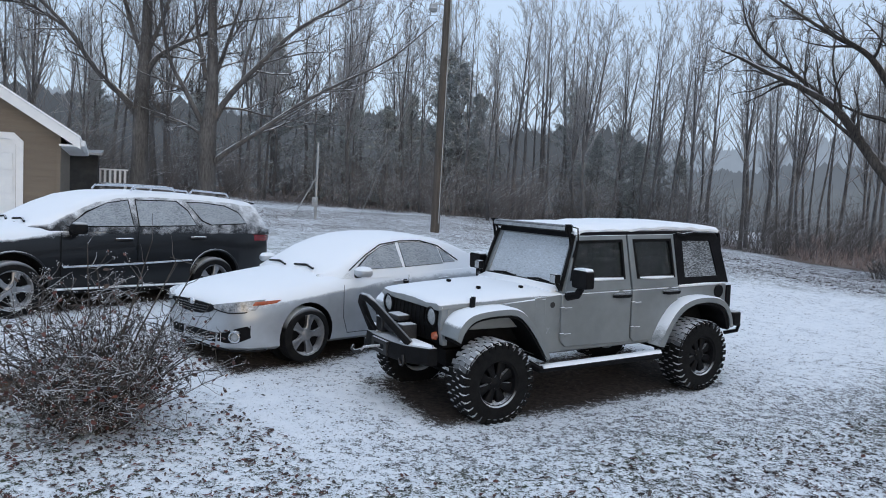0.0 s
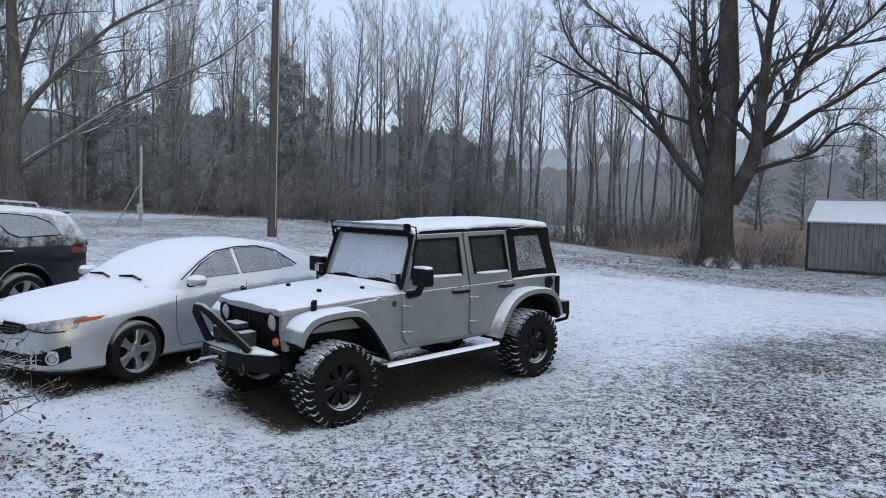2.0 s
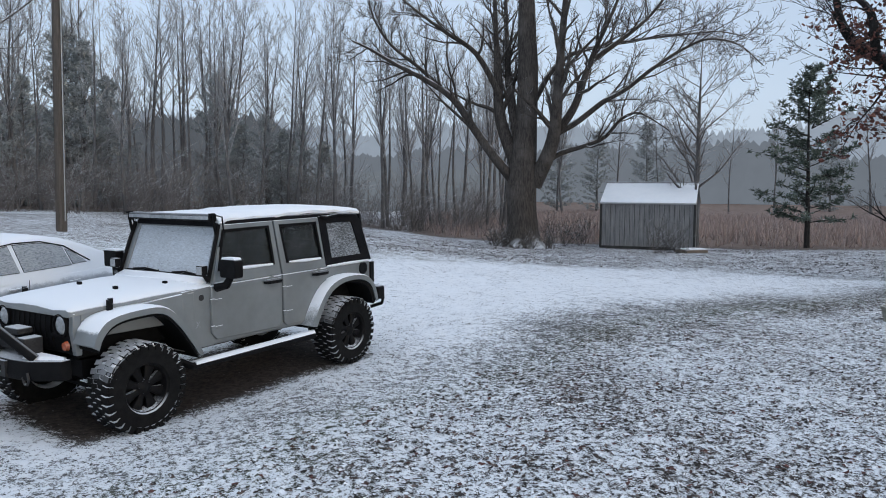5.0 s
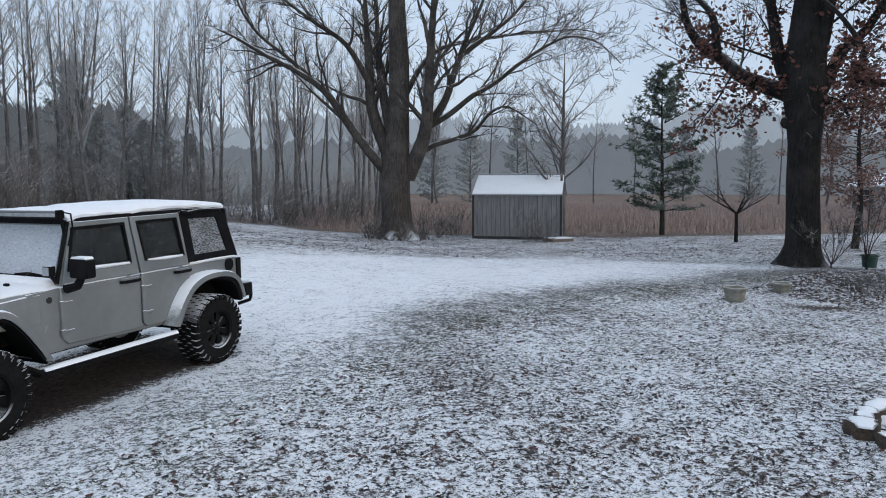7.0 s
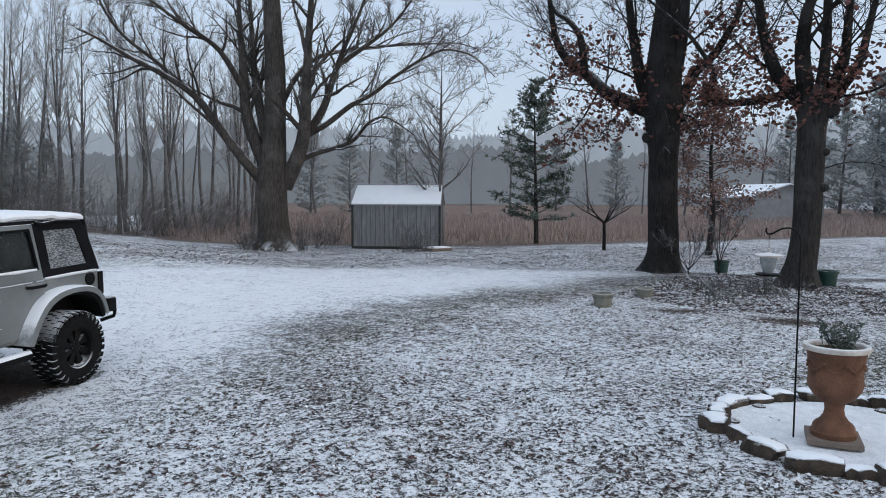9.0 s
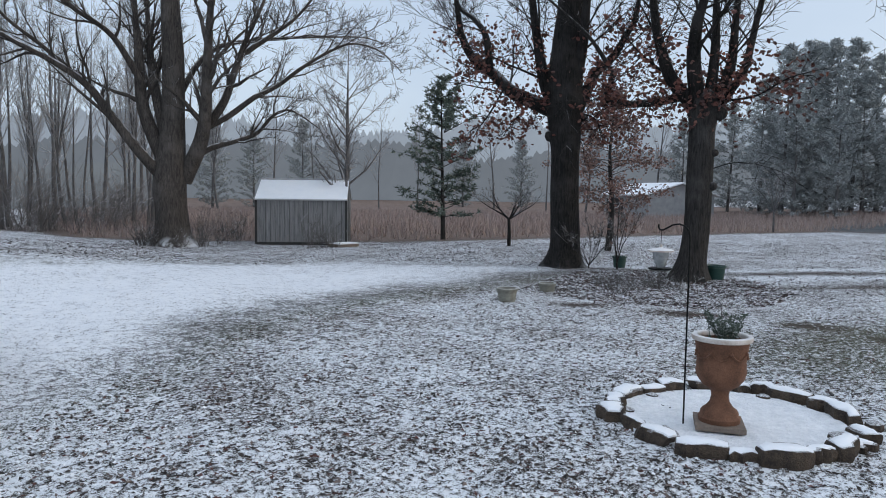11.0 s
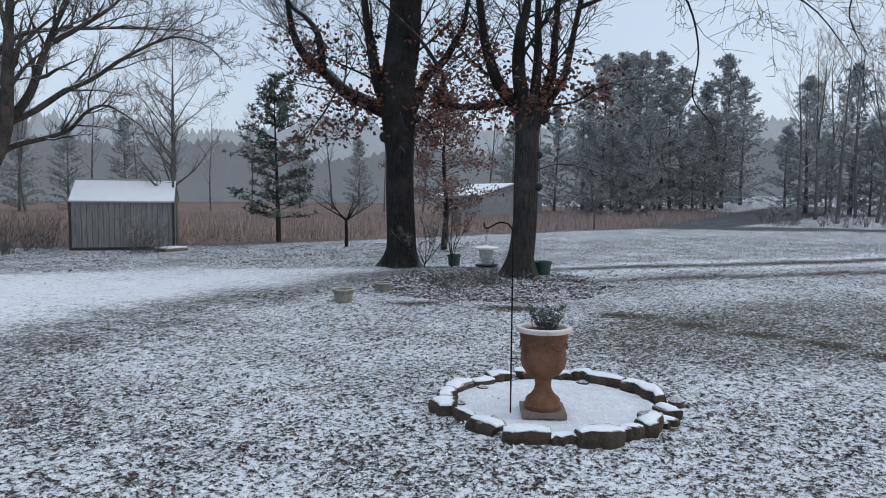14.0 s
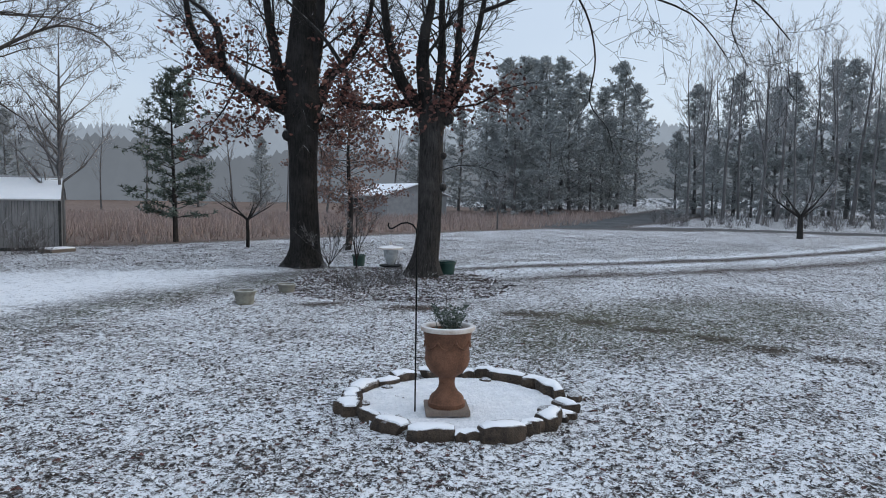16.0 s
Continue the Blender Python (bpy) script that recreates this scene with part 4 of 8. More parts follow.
    for s in (1, -1):
        part("roll_bar", Geo().tube([(-1.12, s * 0.6, 1.3), (-1.2, s * 0.58, 1.78), (-1.9, s * 0.6, 1.82), (-3.0, s * 0.58, 1.8), (-3.3, s * 0.56, 1.3)], 0.035, 8).tube([(-1.93, s * 0.6, 1.3), (-1.9, s * 0.58, 1.82)], 0.035, 8), M["black_clean"], J)
    # bumper, stinger hoop, winch
    bp = Geo().loft([[(x, y, z) for x, z in ((0.55, 0.60), (xf, 0.60), (xf + 0.02, 0.66), (xf, 0.775), (0.55, 0.775))] for y, xf in ((-0.68, 0.64), (-0.42, 0.79), (-0.2, 0.82), (0.2, 0.82), (0.42, 0.79), (0.68, 0.64))])
    b = part("front_bumper", bp, K, J, "black steel stubby bumper capped with snow", bevel=0.01)
    part("bumper_snow", mirrored(Geo().loft([[(0.57, y, 0.776), (xf - 0.03, y, 0.776), (xf - 0.05, y, 0.80), (0.60, y, 0.803)] for y, xf in ((0.28, 0.79), (0.42, 0.77), (0.66, 0.63))])), M["snow"], b)
    part("stinger_hoop", Geo().tube([(0.72, 0.42, 0.78), (0.84, 0.28, 0.95), (0.97, 0.13, 1.14), (1.01, 0.05, 1.20), (1.015, -0.06, 1.20), (0.99, -0.14, 1.13), (0.86, -0.28, 0.95), (0.74, -0.40, 0.78)], 0.04, 10), K, b, "black tube stinger hoop")
    part("hoop_gusset", Geo().prism([(0.80, 0.80), (0.98, 1.1), (0.96, 1.12), (0.77, 0.82)], -0.24, -0.20), K, b)
    wn_ = part("winch", Geo().tube([(0.66, -0.18, 0.86), (0.66, 0.18, 0.86)], 0.06, 12).box((0.66, 0.24, 0.87), (0.17, 0.13, 0.16)).box((0.66, -0.24, 0.87), (0.17, 0.13, 0.16)), M["winch_grey"], J, "snow-capped electric winch", bevel=0.015)
    part("winch_box", Geo().box((0.64, 0.02, 0.985), (0.14, 0.24, 0.06)), M["winch_grey"], wn_, bevel=0.015)
    part("fairlead", ring_prism(Geo(), [(-0.17, 0.62), (0.17, 0.62), (0.17, 0.76), (-0.17, 0.76)], [(-0.11, 0.66), (0.11, 0.66), (0.11, 0.72), (-0.11, 0.72)], 0.0, 0.03), M["winch_grey"], wn_).matrix_basis = pose(0.855, 0, 0, 0, 0, 90)
    part("winch_rope", Geo().tube([(0.84, 0, 0.69), (0.90, -0.05, 0.68), (0.95, -0.16, 0.65), (0.93, -0.26, 0.60)], 0.013, 6), M["rope"], wn_)
    part("tow_hook", Geo().tube([(0.93, -0.26, 0.60), (0.98, -0.30, 0.58), (1.0, -0.34, 0.60), (0.97, -0.36, 0.63)], 0.018, 6), M["winch_grey"], wn_)
    for s in (1, -1):
        part("d_ring", Geo().tube([(0.80, s * 0.40 + a, z) for a, z in ((-0.03, 0.68), (-0.045, 0.62), (-0.02, 0.57), (0.02, 0.57), (0.045, 0.62), (0.03, 0.68))], 0.012, 6), M["winch_grey"], b)
    # steps, rear bumper, lamps, badge
    for s in (1, -1):
        sb = part("side_step", Geo().tube([(-0.45, s * 0.80, 0.56), (-0.53, s * 0.89, 0.505), (-1.45, s * 0.90, 0.49), (-2.28, s * 0.89, 0.48), (-2.34, s * 0.80, 0.55)], 0.042, 8), K, J)
        part("step_snow", Geo().loft([[(x, s * (0.90 + a * 0.046), 0.515 + bz) for a, bz in ((-1, 0), (1, 0), (0.6, 0.03), (-0.6, 0.03))] for x in (-0.56, -1.0, -1.5, -2.0, -2.26)]), M["snow"], sb, "snow lying on the step")
        part("tail_light", Geo().box((-3.58, s * 0.70, 1.08), (0.07, 0.11, 0.26)), M["lens_red"], J, bevel=0.015)
        part("tail_light_guard", Geo().box((-3.575, s * 0.765, 1.08), (0.08, 0.02, 0.28)), K, J, bevel=0.006)
    part("fuel_door", Geo().lathe([(0, 0.012), (0.075, 0.012), (0.085, 0.0)], 20, Matrix.Translation((-3.40, 0.758, 1.15)) @ TO_Y), K, J)
    rb = part("rear_bumper", Geo().box((-3.66, 0, 0.80), (0.16, 1.72, 0.18)), K, J, bevel=0.03)
    for s in (1, -1):
        part("bumper_tube", Geo().tube([(-3.60, s * 0.80, 0.74), (-3.72, s * 0.84, 0.72), (-3.74, s * 0.80, 0.64), (-3.62, s * 0.70, 0.60)], 0.025, 8), K, rb)
    part("spare_wheel_carrier", Geo().box((-3.66, -0.1, 1.0), (0.06, 0.3, 0.4)), K, rb)
    bd = part("trim_badge", Geo().prism([(-0.68, 0.82), (-0.80, 0.82), (-0.80, 0.905), (-0.68, 0.905)], 0.752, 0.757), M["badge_black"], J, "small black trim badge with pale cross")
    part("badge_mark", Geo().prism([(-0.71, 0.83), (-0.725, 0.83), (-0.77, 0.895), (-0.755, 0.895)], 0.757, 0.759).prism([(-0.755, 0.83), (-0.77, 0.83), (-0.725, 0.895), (-0.71, 0.895)], 0.759, 0.761), M["lens_clear"], bd)
    part("badge_bar", Geo().box((-0.74, 0.754, 0.785), (0.13, 0.006, 0.016)).box((-0.74, 0.754, 0.755), (0.10, 0.006, 0.012)), M["badge_black"], bd)
    part("fender_emblem", Geo().lathe([(0, 0.008), (0.032, 0.008), (0.036, 0)], 18, Matrix.Translation((-0.79, 0.752, 1.13)) @ TO_Y), M["winch_grey"], J)
    part("rear_axle", Geo().tube([(-2.946, -0.7, 0.42), (-2.946, 0.7, 0.42)], 0.05, 8), M["black_clean"], J)
    part("front_axle", Geo().tube([(0, -0.7, 0.42), (0, 0.7, 0.42)], 0.05, 8).lathe([(0, -0.1), (0.11, -0.06), (0.13, 0.0), (0.11, 0.06), (0, 0.1)], 12, pose(0, -0.2, 0.42)).tube([(0.15, 0.45, 0.45), (0.12, 0.46, 0.95)], 0.045, 8).tube([(0.25, -0.6, 0.46), (0.28, 0.55, 0.44)], 0.02, 6), M["black_clean"], J)
    for x in (0, -2.946):
        for s in (1, -1):
            wheel(J, (x, s * 0.80, 0.42), 0.42, 0.30, 0.215, 8, M["rim_black"], s, lugs=30, name_label="black eight-spoke rim")
    return J


def coupe_body(stations, n_up=1.0):
    """Rings of a rounded body from rows of x, half width, bottom, shoulder, crown."""
    rings = []
    for x, w, zb, zs, zt in stations:
        half = [(0, zb), (w * 0.86, zb), (w * 0.965, zb + 0.05), (w * 0.995, zb + (zs - zb) * 0.35), (w, zb + (zs - zb) * 0.6), (w * 0.985, zs - (zs - zb) * 0.12), (w * 0.93, zs), (w * 0.80, zs + (zt - zs) * 0.5), (w * 0.5, zt - (zt - zs) * 0.12), (0, zt)]
        rings.append([(x, y, z) for y, z in half] + [(x, -y, z) for y, z in half[-2:0:-1]])
    return rings


def cabin(roof, side, base, taper=((0, 1), (1, 1))):
    """The glasshouse from rows of x and roof height; side(z): half width of its flank."""
    rings = []
    for k, (x, zt) in enumerate(roof):
        f = dict(taper).get(k, 1.0)
        zc = max(base + 0.005, zt - 0.085)
        half = [(0, base - 0.05), (side(base - 0.05), base - 0.05), (side(zc), zc), (side(zc) * 0.955, zt - 0.035), (side(zc) * 0.80, zt - 0.006), (side(zc) * 0.4, zt + 0.012), (0, zt + 0.016)]
        half = [(y * f, z) for y, z in half]
        rings.append([(x, y, z) for y, z in half] + [(x, -y, z) for y, z in half[-2:0:-1]])
    return rings


def side_pane(poly, side, s, off=0.006):
    g = Geo()
    n = len(poly)
    a = [(x, s * (side(z) + off), z) for x, z in poly]
    b = [(x, s * (side(z) - 0.02), z) for x, z in poly]
    return g.add(a + b, [tuple(range(n)), tuple(range(n, 2 * n))[::-1]] + [(i, n + i, n + (i + 1) % n, (i + 1) % n) for i in range(n)])


def grown(poly, d):
    cx, cz = sum(p[0] for p in poly) / len(poly), sum(p[1] for p in poly) / len(poly)
    return [(x + d * (1 if x > cx else -1), z + d * (1 if z > cz else -1)) for x, z in poly]


def seam(pts, side, s):
    return Geo().tube([(x, s * (side(z) if z > 1.05 else w) , z) for x, w, z in pts], 0.004, 4)


def nose(y, z):
    """How far ahead the sedan's nose reaches at a place across and up."""
    k = 0.995 if z < 0.6 else 0.995 - 0.05 * (z - 0.6) / 0.15
    return float(np.interp(abs(y) / k, [0, 0.36, 0.52, 0.68, 0.80, 0.865, 0.895], [0.965, 0.965, 0.945, 0.88, 0.74, 0.5, 0.2]))


def nose_patch(rows, lift=0.016, thick=0.05):
    """A panel that follows the nose, from rows of y, lower z, upper z."""
    k = 1 + lift * 0.5
    return Geo().loft([[(nose(y, z0) + lift, y * k, z0), (nose(y, (z0 + z1) / 2) + lift * 1.3, y * k, (z0 + z1) / 2), (nose(y, z1) + lift, y * k, z1 + lift * 0.3), (nose(y, z1) - thick, y * 0.98, z1), (nose(y, z0) - thick, y * 0.98, z0)] for y, z0, z1 in rows])


def nose_line(pts, r, lift=0.016):
    return Geo().tube([(nose(y, z) + lift, y, z) for y, z in pts], r, 5)


def build_sedan():
    S = thing("sedan", pose(-3.21, 8.43, 0.155, 0, 0, 236.2), "silver four-door sedan under a smooth blanket of snow", "car")
    P = M["silver_paint"]
    st = [(0.965, 0.36, 0.235, 0.64, 0.70), (0.945, 0.52, 0.215, 0.675, 0.75), (0.88, 0.68, 0.21, 0.715, 0.80), (0.74, 0.80, 0.19, 0.755, 0.86), (0.5, 0.865, 0.19, 0.79, 0.91), (0.2, 0.895, 0.19, 0.83, 0.955), (-0.15, 0.905, 0.19, 0.87, 1.0), (-0.5, 0.91, 0.19, 0.91, 1.04),
          (-0.9, 0.91, 0.18, 0.94, 1.02), (-1.6, 0.91, 0.18, 0.97, 1.03), (-2.4, 0.91, 0.19, 0.99, 1.06), (-3.0, 0.905, 0.2, 1.0, 1.09), (-3.4, 0.885, 0.24, 1.0, 1.11), (-3.7, 0.84, 0.28, 0.98, 1.12), (-3.83, 0.78, 0.34, 0.94, 1.08), (-3.87, 0.70, 0.42, 0.88, 1.0)]
    body = part("body", Geo().loft(coupe_body(st)), P, S, smooth=60)
    c = Geo()
    for x in (0, -2.776):
        for s in (1, -1):
            c.tube([(x, s * 0.62, 0.345), (x, s * 1.1, 0.345)], 0.375, 36)
    cut(body, c)
    for x in (0, -2.776):
        for s in (1, -1):
            part("wheel_well", Geo().tube([(x, s * 0.60, 0.345), (x, s * 0.64, 0.345)], 0.37, 28), M["black_clean"], body)
    part("underbody", Geo().box((-1.45, 0, 0.34), (4.2, 1.2, 0.26)), M["black_clean"], S)
    side = lambda z: 0.835 - (z - 1.0) * 0.46
    roof = [(-0.34, 0.985), (-0.6, 1.12), (-0.95, 1.285), (-1.25, 1.395), (-1.5, 1.445), (-1.85, 1.475), (-2.2, 1.475), (-2.55, 1.43), (-2.9, 1.33), (-3.2, 1.21), (-3.42, 1.11)]
    cb = part("cabin", Geo().loft(cabin(roof, side, 1.0, ((0, 0.72), (1, 0.9), (2, 0.985)))), P, S, smooth=60)
    f1 = [(-0.80, 1.06), (-1.05, 1.215), (-1.33, 1.335), (-1.60, 1.375), (-1.63, 1.07)]
    f2 = [(-1.70, 1.07), (-1.68, 1.38), (-2.05, 1.385), (-2.3, 1.36), (-2.42, 1.31), (-2.47, 1.09)]
    f3 = [(-2.50, 1.10), (-2.46, 1.285), (-2.58, 1.23), (-2.74, 1.11)]
    for s in (1, -1):
        for f in (f1, f2, f3):
            w = part("side_window", side_pane(f, side, s, 0.007), M["glass_frost"], cb, "side window glazed with frozen snow")
            part("window_trim", side_pane(grown(f, 0.007), side, s, 0.003), M["black_clean"], w)
        part("drip_rail", Geo().tube([(x, s * (side(z) + 0.008), z) for x, z in ((-0.68, 1.06), (-1.02, 1.24), (-1.32, 1.365), (-1.7, 1.405), (-2.1, 1.405), (-2.45, 1.33), (-2.8, 1.12))], 0.008, 5), M["black_clean"], cb)
        part("door_seam", Geo().tube([(-0.52, s * 0.916, 0.9), (-0.53, s * 0.915, 0.5), (-0.60, s * 0.91, 0.30), (-1.62, s * 0.912, 0.28)], 0.004, 4).tube([(-1.66, s * 0.912, 0.98), (-1.67, s * 0.915, 0.3)], 0.004, 4), M["black_clean"], body)
        for hx in (-1.48, -2.38):
            part("door_handle", Geo().tube([(hx + 0.1, s * 0.905, 0.89), (hx + 0.06, s * 0.93, 0.895), (hx - 0.06, s * 0.93, 0.9), (hx - 0.1, s * 0.905, 0.9)], 0.014, 6), P, S)
        mr = part("side_mirror", Geo().loft([[(-0.74 + dx, s * (1.0 + a * 0.105 * k), 1.055 + b * 0.065 * k) for a, b in ((-1, -0.5), (-0.6, -0.95), (0.7, -0.9), (1, -0.4), (1, 0.4), (0.6, 0.95), (-0.5, 1), (-1, 0.6))] for dx, k in ((0.09, 0.55), (0.05, 0.92), (-0.02, 1.0), (-0.07, 0.97))]), P, S, smooth=70)
        part("mirror_arm", Geo().tube([(-0.75, s * 0.95, 1.01), (-0.76, s * 0.86, 1.0)], [0.03, 0.035], 8), M["black_clean"], mr)
        # lamps on the nose
        h = part("headlight", nose_patch([(s * y, z0, z1) for y, z0, z1 in ((0.46, 0.675, 0.705), (0.56, 0.655, 0.725), (0.66, 0.645, 0.745), (0.74, 0.65, 0.76), (0.80, 0.67, 0.775))], 0.034), M["lens_head"], S)
        part("turn_signal", nose_patch([(s * y, z0, z1) for y, z0, z1 in ((0.785, 0.722, 0.748), (0.81, 0.726, 0.754), (0.832, 0.738, 0.758))], 0.05), M["lens_amber"], h, "amber corner lens")
        part("headlight_trim", nose_line([(s * y, z) for y, z in ((0.44, 0.668), (0.56, 0.645), (0.67, 0.634), (0.76, 0.644), (0.84, 0.69))], 0.006, 0.028), M["black_clean"], h)
        q = Matrix.Translation((nose(0.70, 0.38) + 0.0, s * 0.70, 0.375)) @ Matrix.Rotation(radians(38 * s), 4, "Z") @ Matrix.Rotation(radians(90), 4, "Y")
        fg = part("fog_light", Geo().lathe([(0, 0.045), (0.04, 0.04), (0.05, 0.02)], 20, q), M["lens_clear"], S)
        part("fog_ring", Geo().lathe([(0.051, 0.01), (0.052, 0.05), (0.066, 0.046), (0.07, 0.0)], 20, q), M["chrome"], fg)
        part("fog_recess", nose_patch([(s * y, z0, z1) for y, z0, z1 in ((0.50, 0.31, 0.40), (0.60, 0.295, 0.425), (0.70, 0.295, 0.46), (0.80, 0.36, 0.50))], 0.008), M["black_clean"], fg)
        part("tail_light", Geo().loft([[(x, s * y, 0.78), (x, s * y, 0.95), (x + 0.1, s * (y - 0.02), 0.95), (x + 0.1, s * (y - 0.02), 0.78)] for x, y in ((-3.86, 0.55), (-3.84, 0.75), (-3.66, 0.862))]), M["lens_red"], S)
    gr = part("grille", nose_patch([(y, z0, z1) for y, z0, z1 in ((-0.46, 0.665, 0.69), (-0.34, 0.61, 0.70), (-0.18, 0.58, 0.705), (0, 0.575, 0.705), (0.18, 0.58, 0.705), (0.34, 0.61, 0.70), (0.46, 0.665, 0.69))]), M["black_clean"], S, "black mesh grille")
    for k in range(3):
        z = 0.61 + k * 0.03
        part("grille_bar", nose_line([(y, z + 0.02 * abs(y)) for y in (-0.34, -0.17, 0, 0.17, 0.34)], 0.005, 0.02), M["winch_grey"], gr)
    part("emblem", Geo().lathe([(0, 0.02), (0.05, 0.015), (0.06, 0)], 18, Matrix.Translation((0.985, 0, 0.70)) @ Matrix.Rotation(radians(80), 4, "Y") @ Matrix.Diagonal((0.7, 1.1, 1, 1))), M["chrome"], gr)
    for y0, y1 in ((-0.44, -0.20), (-0.14, 0.46)):
        it = part("lower_intake", nose_patch([(y0, 0.30, 0.37), (y0 * 0.7 + y1 * 0.3, 0.285, 0.395), (y0 * 0.3 + y1 * 0.7, 0.285, 0.395), (y1, 0.29, 0.39)], 0.01), M["black_clean"], S)
        part("intake_trim", nose_line([(y0 + 0.03, 0.31), ((y0 + y1) / 2, 0.303), (y1 - 0.03, 0.308)], 0.006, 0.022), M["chrome"], it)
    # Black tube put in as the shadow along the bumper's bottom edge.
    part("front_lip", Geo().tube([(0.55, -0.85, 0.215), (0.74, -0.78, 0.21), (0.87, -0.66, 0.215), (0.945, -0.48, 0.225), (0.965, -0.2, 0.24), (0.965, 0.2, 0.24), (0.945, 0.48, 0.225), (0.87, 0.66, 0.215), (0.74, 0.78, 0.21), (0.55, 0.85, 0.215)], 0.012, 8), M["black_clean"], S)
    for y0, y1 in ((0.45, 0.02), (-0.12, -0.52)):
        part("wiper", Geo().tube([(-0.40, y0, 1.06), (-0.47, (y0 + y1) / 2, 1.085), (-0.44, y1, 1.075)], [0.014, 0.018, 0.012], 6), M["black_plastic"], S)
    for x in (0, -2.776):
        for s in (1, -1):
            wheel(S, (x, s * 0.81, 0.335), 0.335, 0.21, 0.238, 5, M["rim_alloy"], s, name_label="five-spoke grey alloy rim")
    return S


def build_suv():
    S = thing("suv", pose(-7.41, 8.83, 0.30, 0, -1.0, 239.0), "black three-row suv with snow on its roof, hood and flanks", "car")
    P = M["black_paint"]
    st = [(0.93, 0.55, 0.42, 0.92, 1.0), (0.88, 0.78, 0.36, 0.98, 1.08), (0.7, 0.90, 0.33, 1.03, 1.16), (0.3, 0.945, 0.32, 1.08, 1.22), (-0.2, 0.955, 0.32, 1.13, 1.26), (-0.7, 0.96, 0.32, 1.17, 1.25), (-2.0, 0.965, 0.32, 1.20, 1.26), (-3.2, 0.965, 0.34, 1.22, 1.28), (-3.8, 0.945, 0.38, 1.23, 1.30), (-4.08, 0.90, 0.44, 1.22, 1.30), (-4.16, 0.84, 0.52, 1.16, 1.24)]
    body = part("body", Geo().loft(coupe_body(st)), P, S, smooth=60)
    c = Geo()
    for x in (0, -3.04):
        for s in (1, -1):
            c.tube([(x, s * 0.64, 0.43), (x, s * 1.15, 0.43)], 0.45, 36)
    cut(body, c)
    for x in (0, -3.04):
        for s in (1, -1):
            part("wheel_well", Geo().tube([(x, s * 0.62, 0.43), (x, s * 0.66, 0.43)], 0.445, 28), M["black_clean"], body)
    part("underbody", Geo().box((-1.55, 0, 0.46), (4.4, 1.24, 0.26)), M["black_clean"], S)
    side = lambda z: 0.915 - (z - 1.2) * 0.40
    roof = [(-0.28, 1.24), (-0.5, 1.34), (-0.85, 1.53), (-1.15, 1.66), (-1.5, 1.735), (-2.0, 1.77), (-2.8, 1.765), (-3.4, 1.74), (-3.85, 1.70), (-3.95, 1.62), (-4.08, 1.38), (-4.12, 1.27)]
    cb = part("cabin", Geo().loft(cabin(roof, side, 1.21, ((0, 0.75), (1, 0.92), (2, 0.99)))), P, S, smooth=60)
    f1 = [(-0.72, 1.245), (-1.0, 1.43), (-1.30, 1.57), (-1.63, 1.625), (-1.66, 1.255)]
    f2 = [(-1.76, 1.26), (-1.76, 1.63), (-2.42, 1.64), (-2.60, 1.50), (-2.72, 1.285)]
    f3 = [(-2.62, 1.63), (-2.9, 1.635), (-3.3, 1.60), (-3.55, 1.50), (-3.68, 1.335), (-3.0, 1.30), (-2.85, 1.36)]
    for s in (1, -1):
        for f in (f1, f2, f3):
            w = part("side_window", side_pane(f, side, s, 0.008), M["glass_frost"], cb, "side window glazed with frozen snow")
            part("window_trim", side_pane(grown(f, 0.016), side, s, 0.004), M["black_clean"], w)
        rl = part("roof_rail", Geo().tube([(-1.75, s * 0.60, 1.77), (-1.8, s * 0.60, 1.83), (-2.45, s * 0.60, 1.845), (-2.5, s * 0.60, 1.78)], 0.016, 6).tube([(-2.75, s * 0.60, 1.77), (-2.8, s * 0.60, 1.835), (-3.45, s * 0.59, 1.81), (-3.5, s * 0.59, 1.75)], 0.016, 6), M["chrome"], S)
        for hx, hz in ((-1.50, 1.055), (-2.72, 1.085)):
            h = part("door_handle", Geo().tube([(hx + 0.13, s * 0.955, hz), (hx + 0.08, s * 0.985, hz + 0.005), (hx - 0.08, s * 0.985, hz + 0.005), (hx - 0.13, s * 0.955, hz)], 0.02, 6), P, S)
            part("handle_snow", Geo().tube([(hx + 0.1, s * 0.982, hz + 0.018), (hx - 0.1, s * 0.982, hz + 0.02)], 0.012, 5), M["snow"], h)
        mr = part("side_mirror", Geo().loft([[(-0.78 + dx, s * (1.06 + a * 0.125 * k), 1.22 + b * 0.085 * k) for a, b in ((-1, -0.6), (-0.6, -0.95), (0.7, -0.9), (1, -0.5), (1, 0.5), (0.6, 0.95), (-0.6, 1), (-1, 0.7))] for dx, k in ((0.09, 0.6), (0.04, 0.95), (-0.03, 1.0), (-0.07, 0.97))]), M["black_plastic"], S, smooth=70)
        part("mirror_arm", Geo().tube([(-0.78, s * 1.0, 1.14), (-0.76, s * 0.92, 1.16)], [0.04, 0.05], 8), M["black_clean"], mr)
        part("door_trim", Geo().tube([(-0.62, s * 0.972, 0.68), (-1.6, s * 0.978, 0.70), (-2.6, s * 0.975, 0.74)], 0.014, 6), M["chrome"], S)
        part("sill", Geo().loft([[(x, s * 0.90, 0.30), (x, s * 0.99, 0.31), (x, s * 0.995, 0.36), (x, s * 0.93, 0.385)] for x in (-0.5, -1.5, -2.52)]), M["black_plastic"], S, "black sill step lined with snow")
        part("sill_snow", Geo().tube([(-0.55, s * 0.985, 0.375), (-1.5, s * 0.985, 0.38), (-2.5, s * 0.985, 0.375)], 0.012, 5), M["snow"], S)
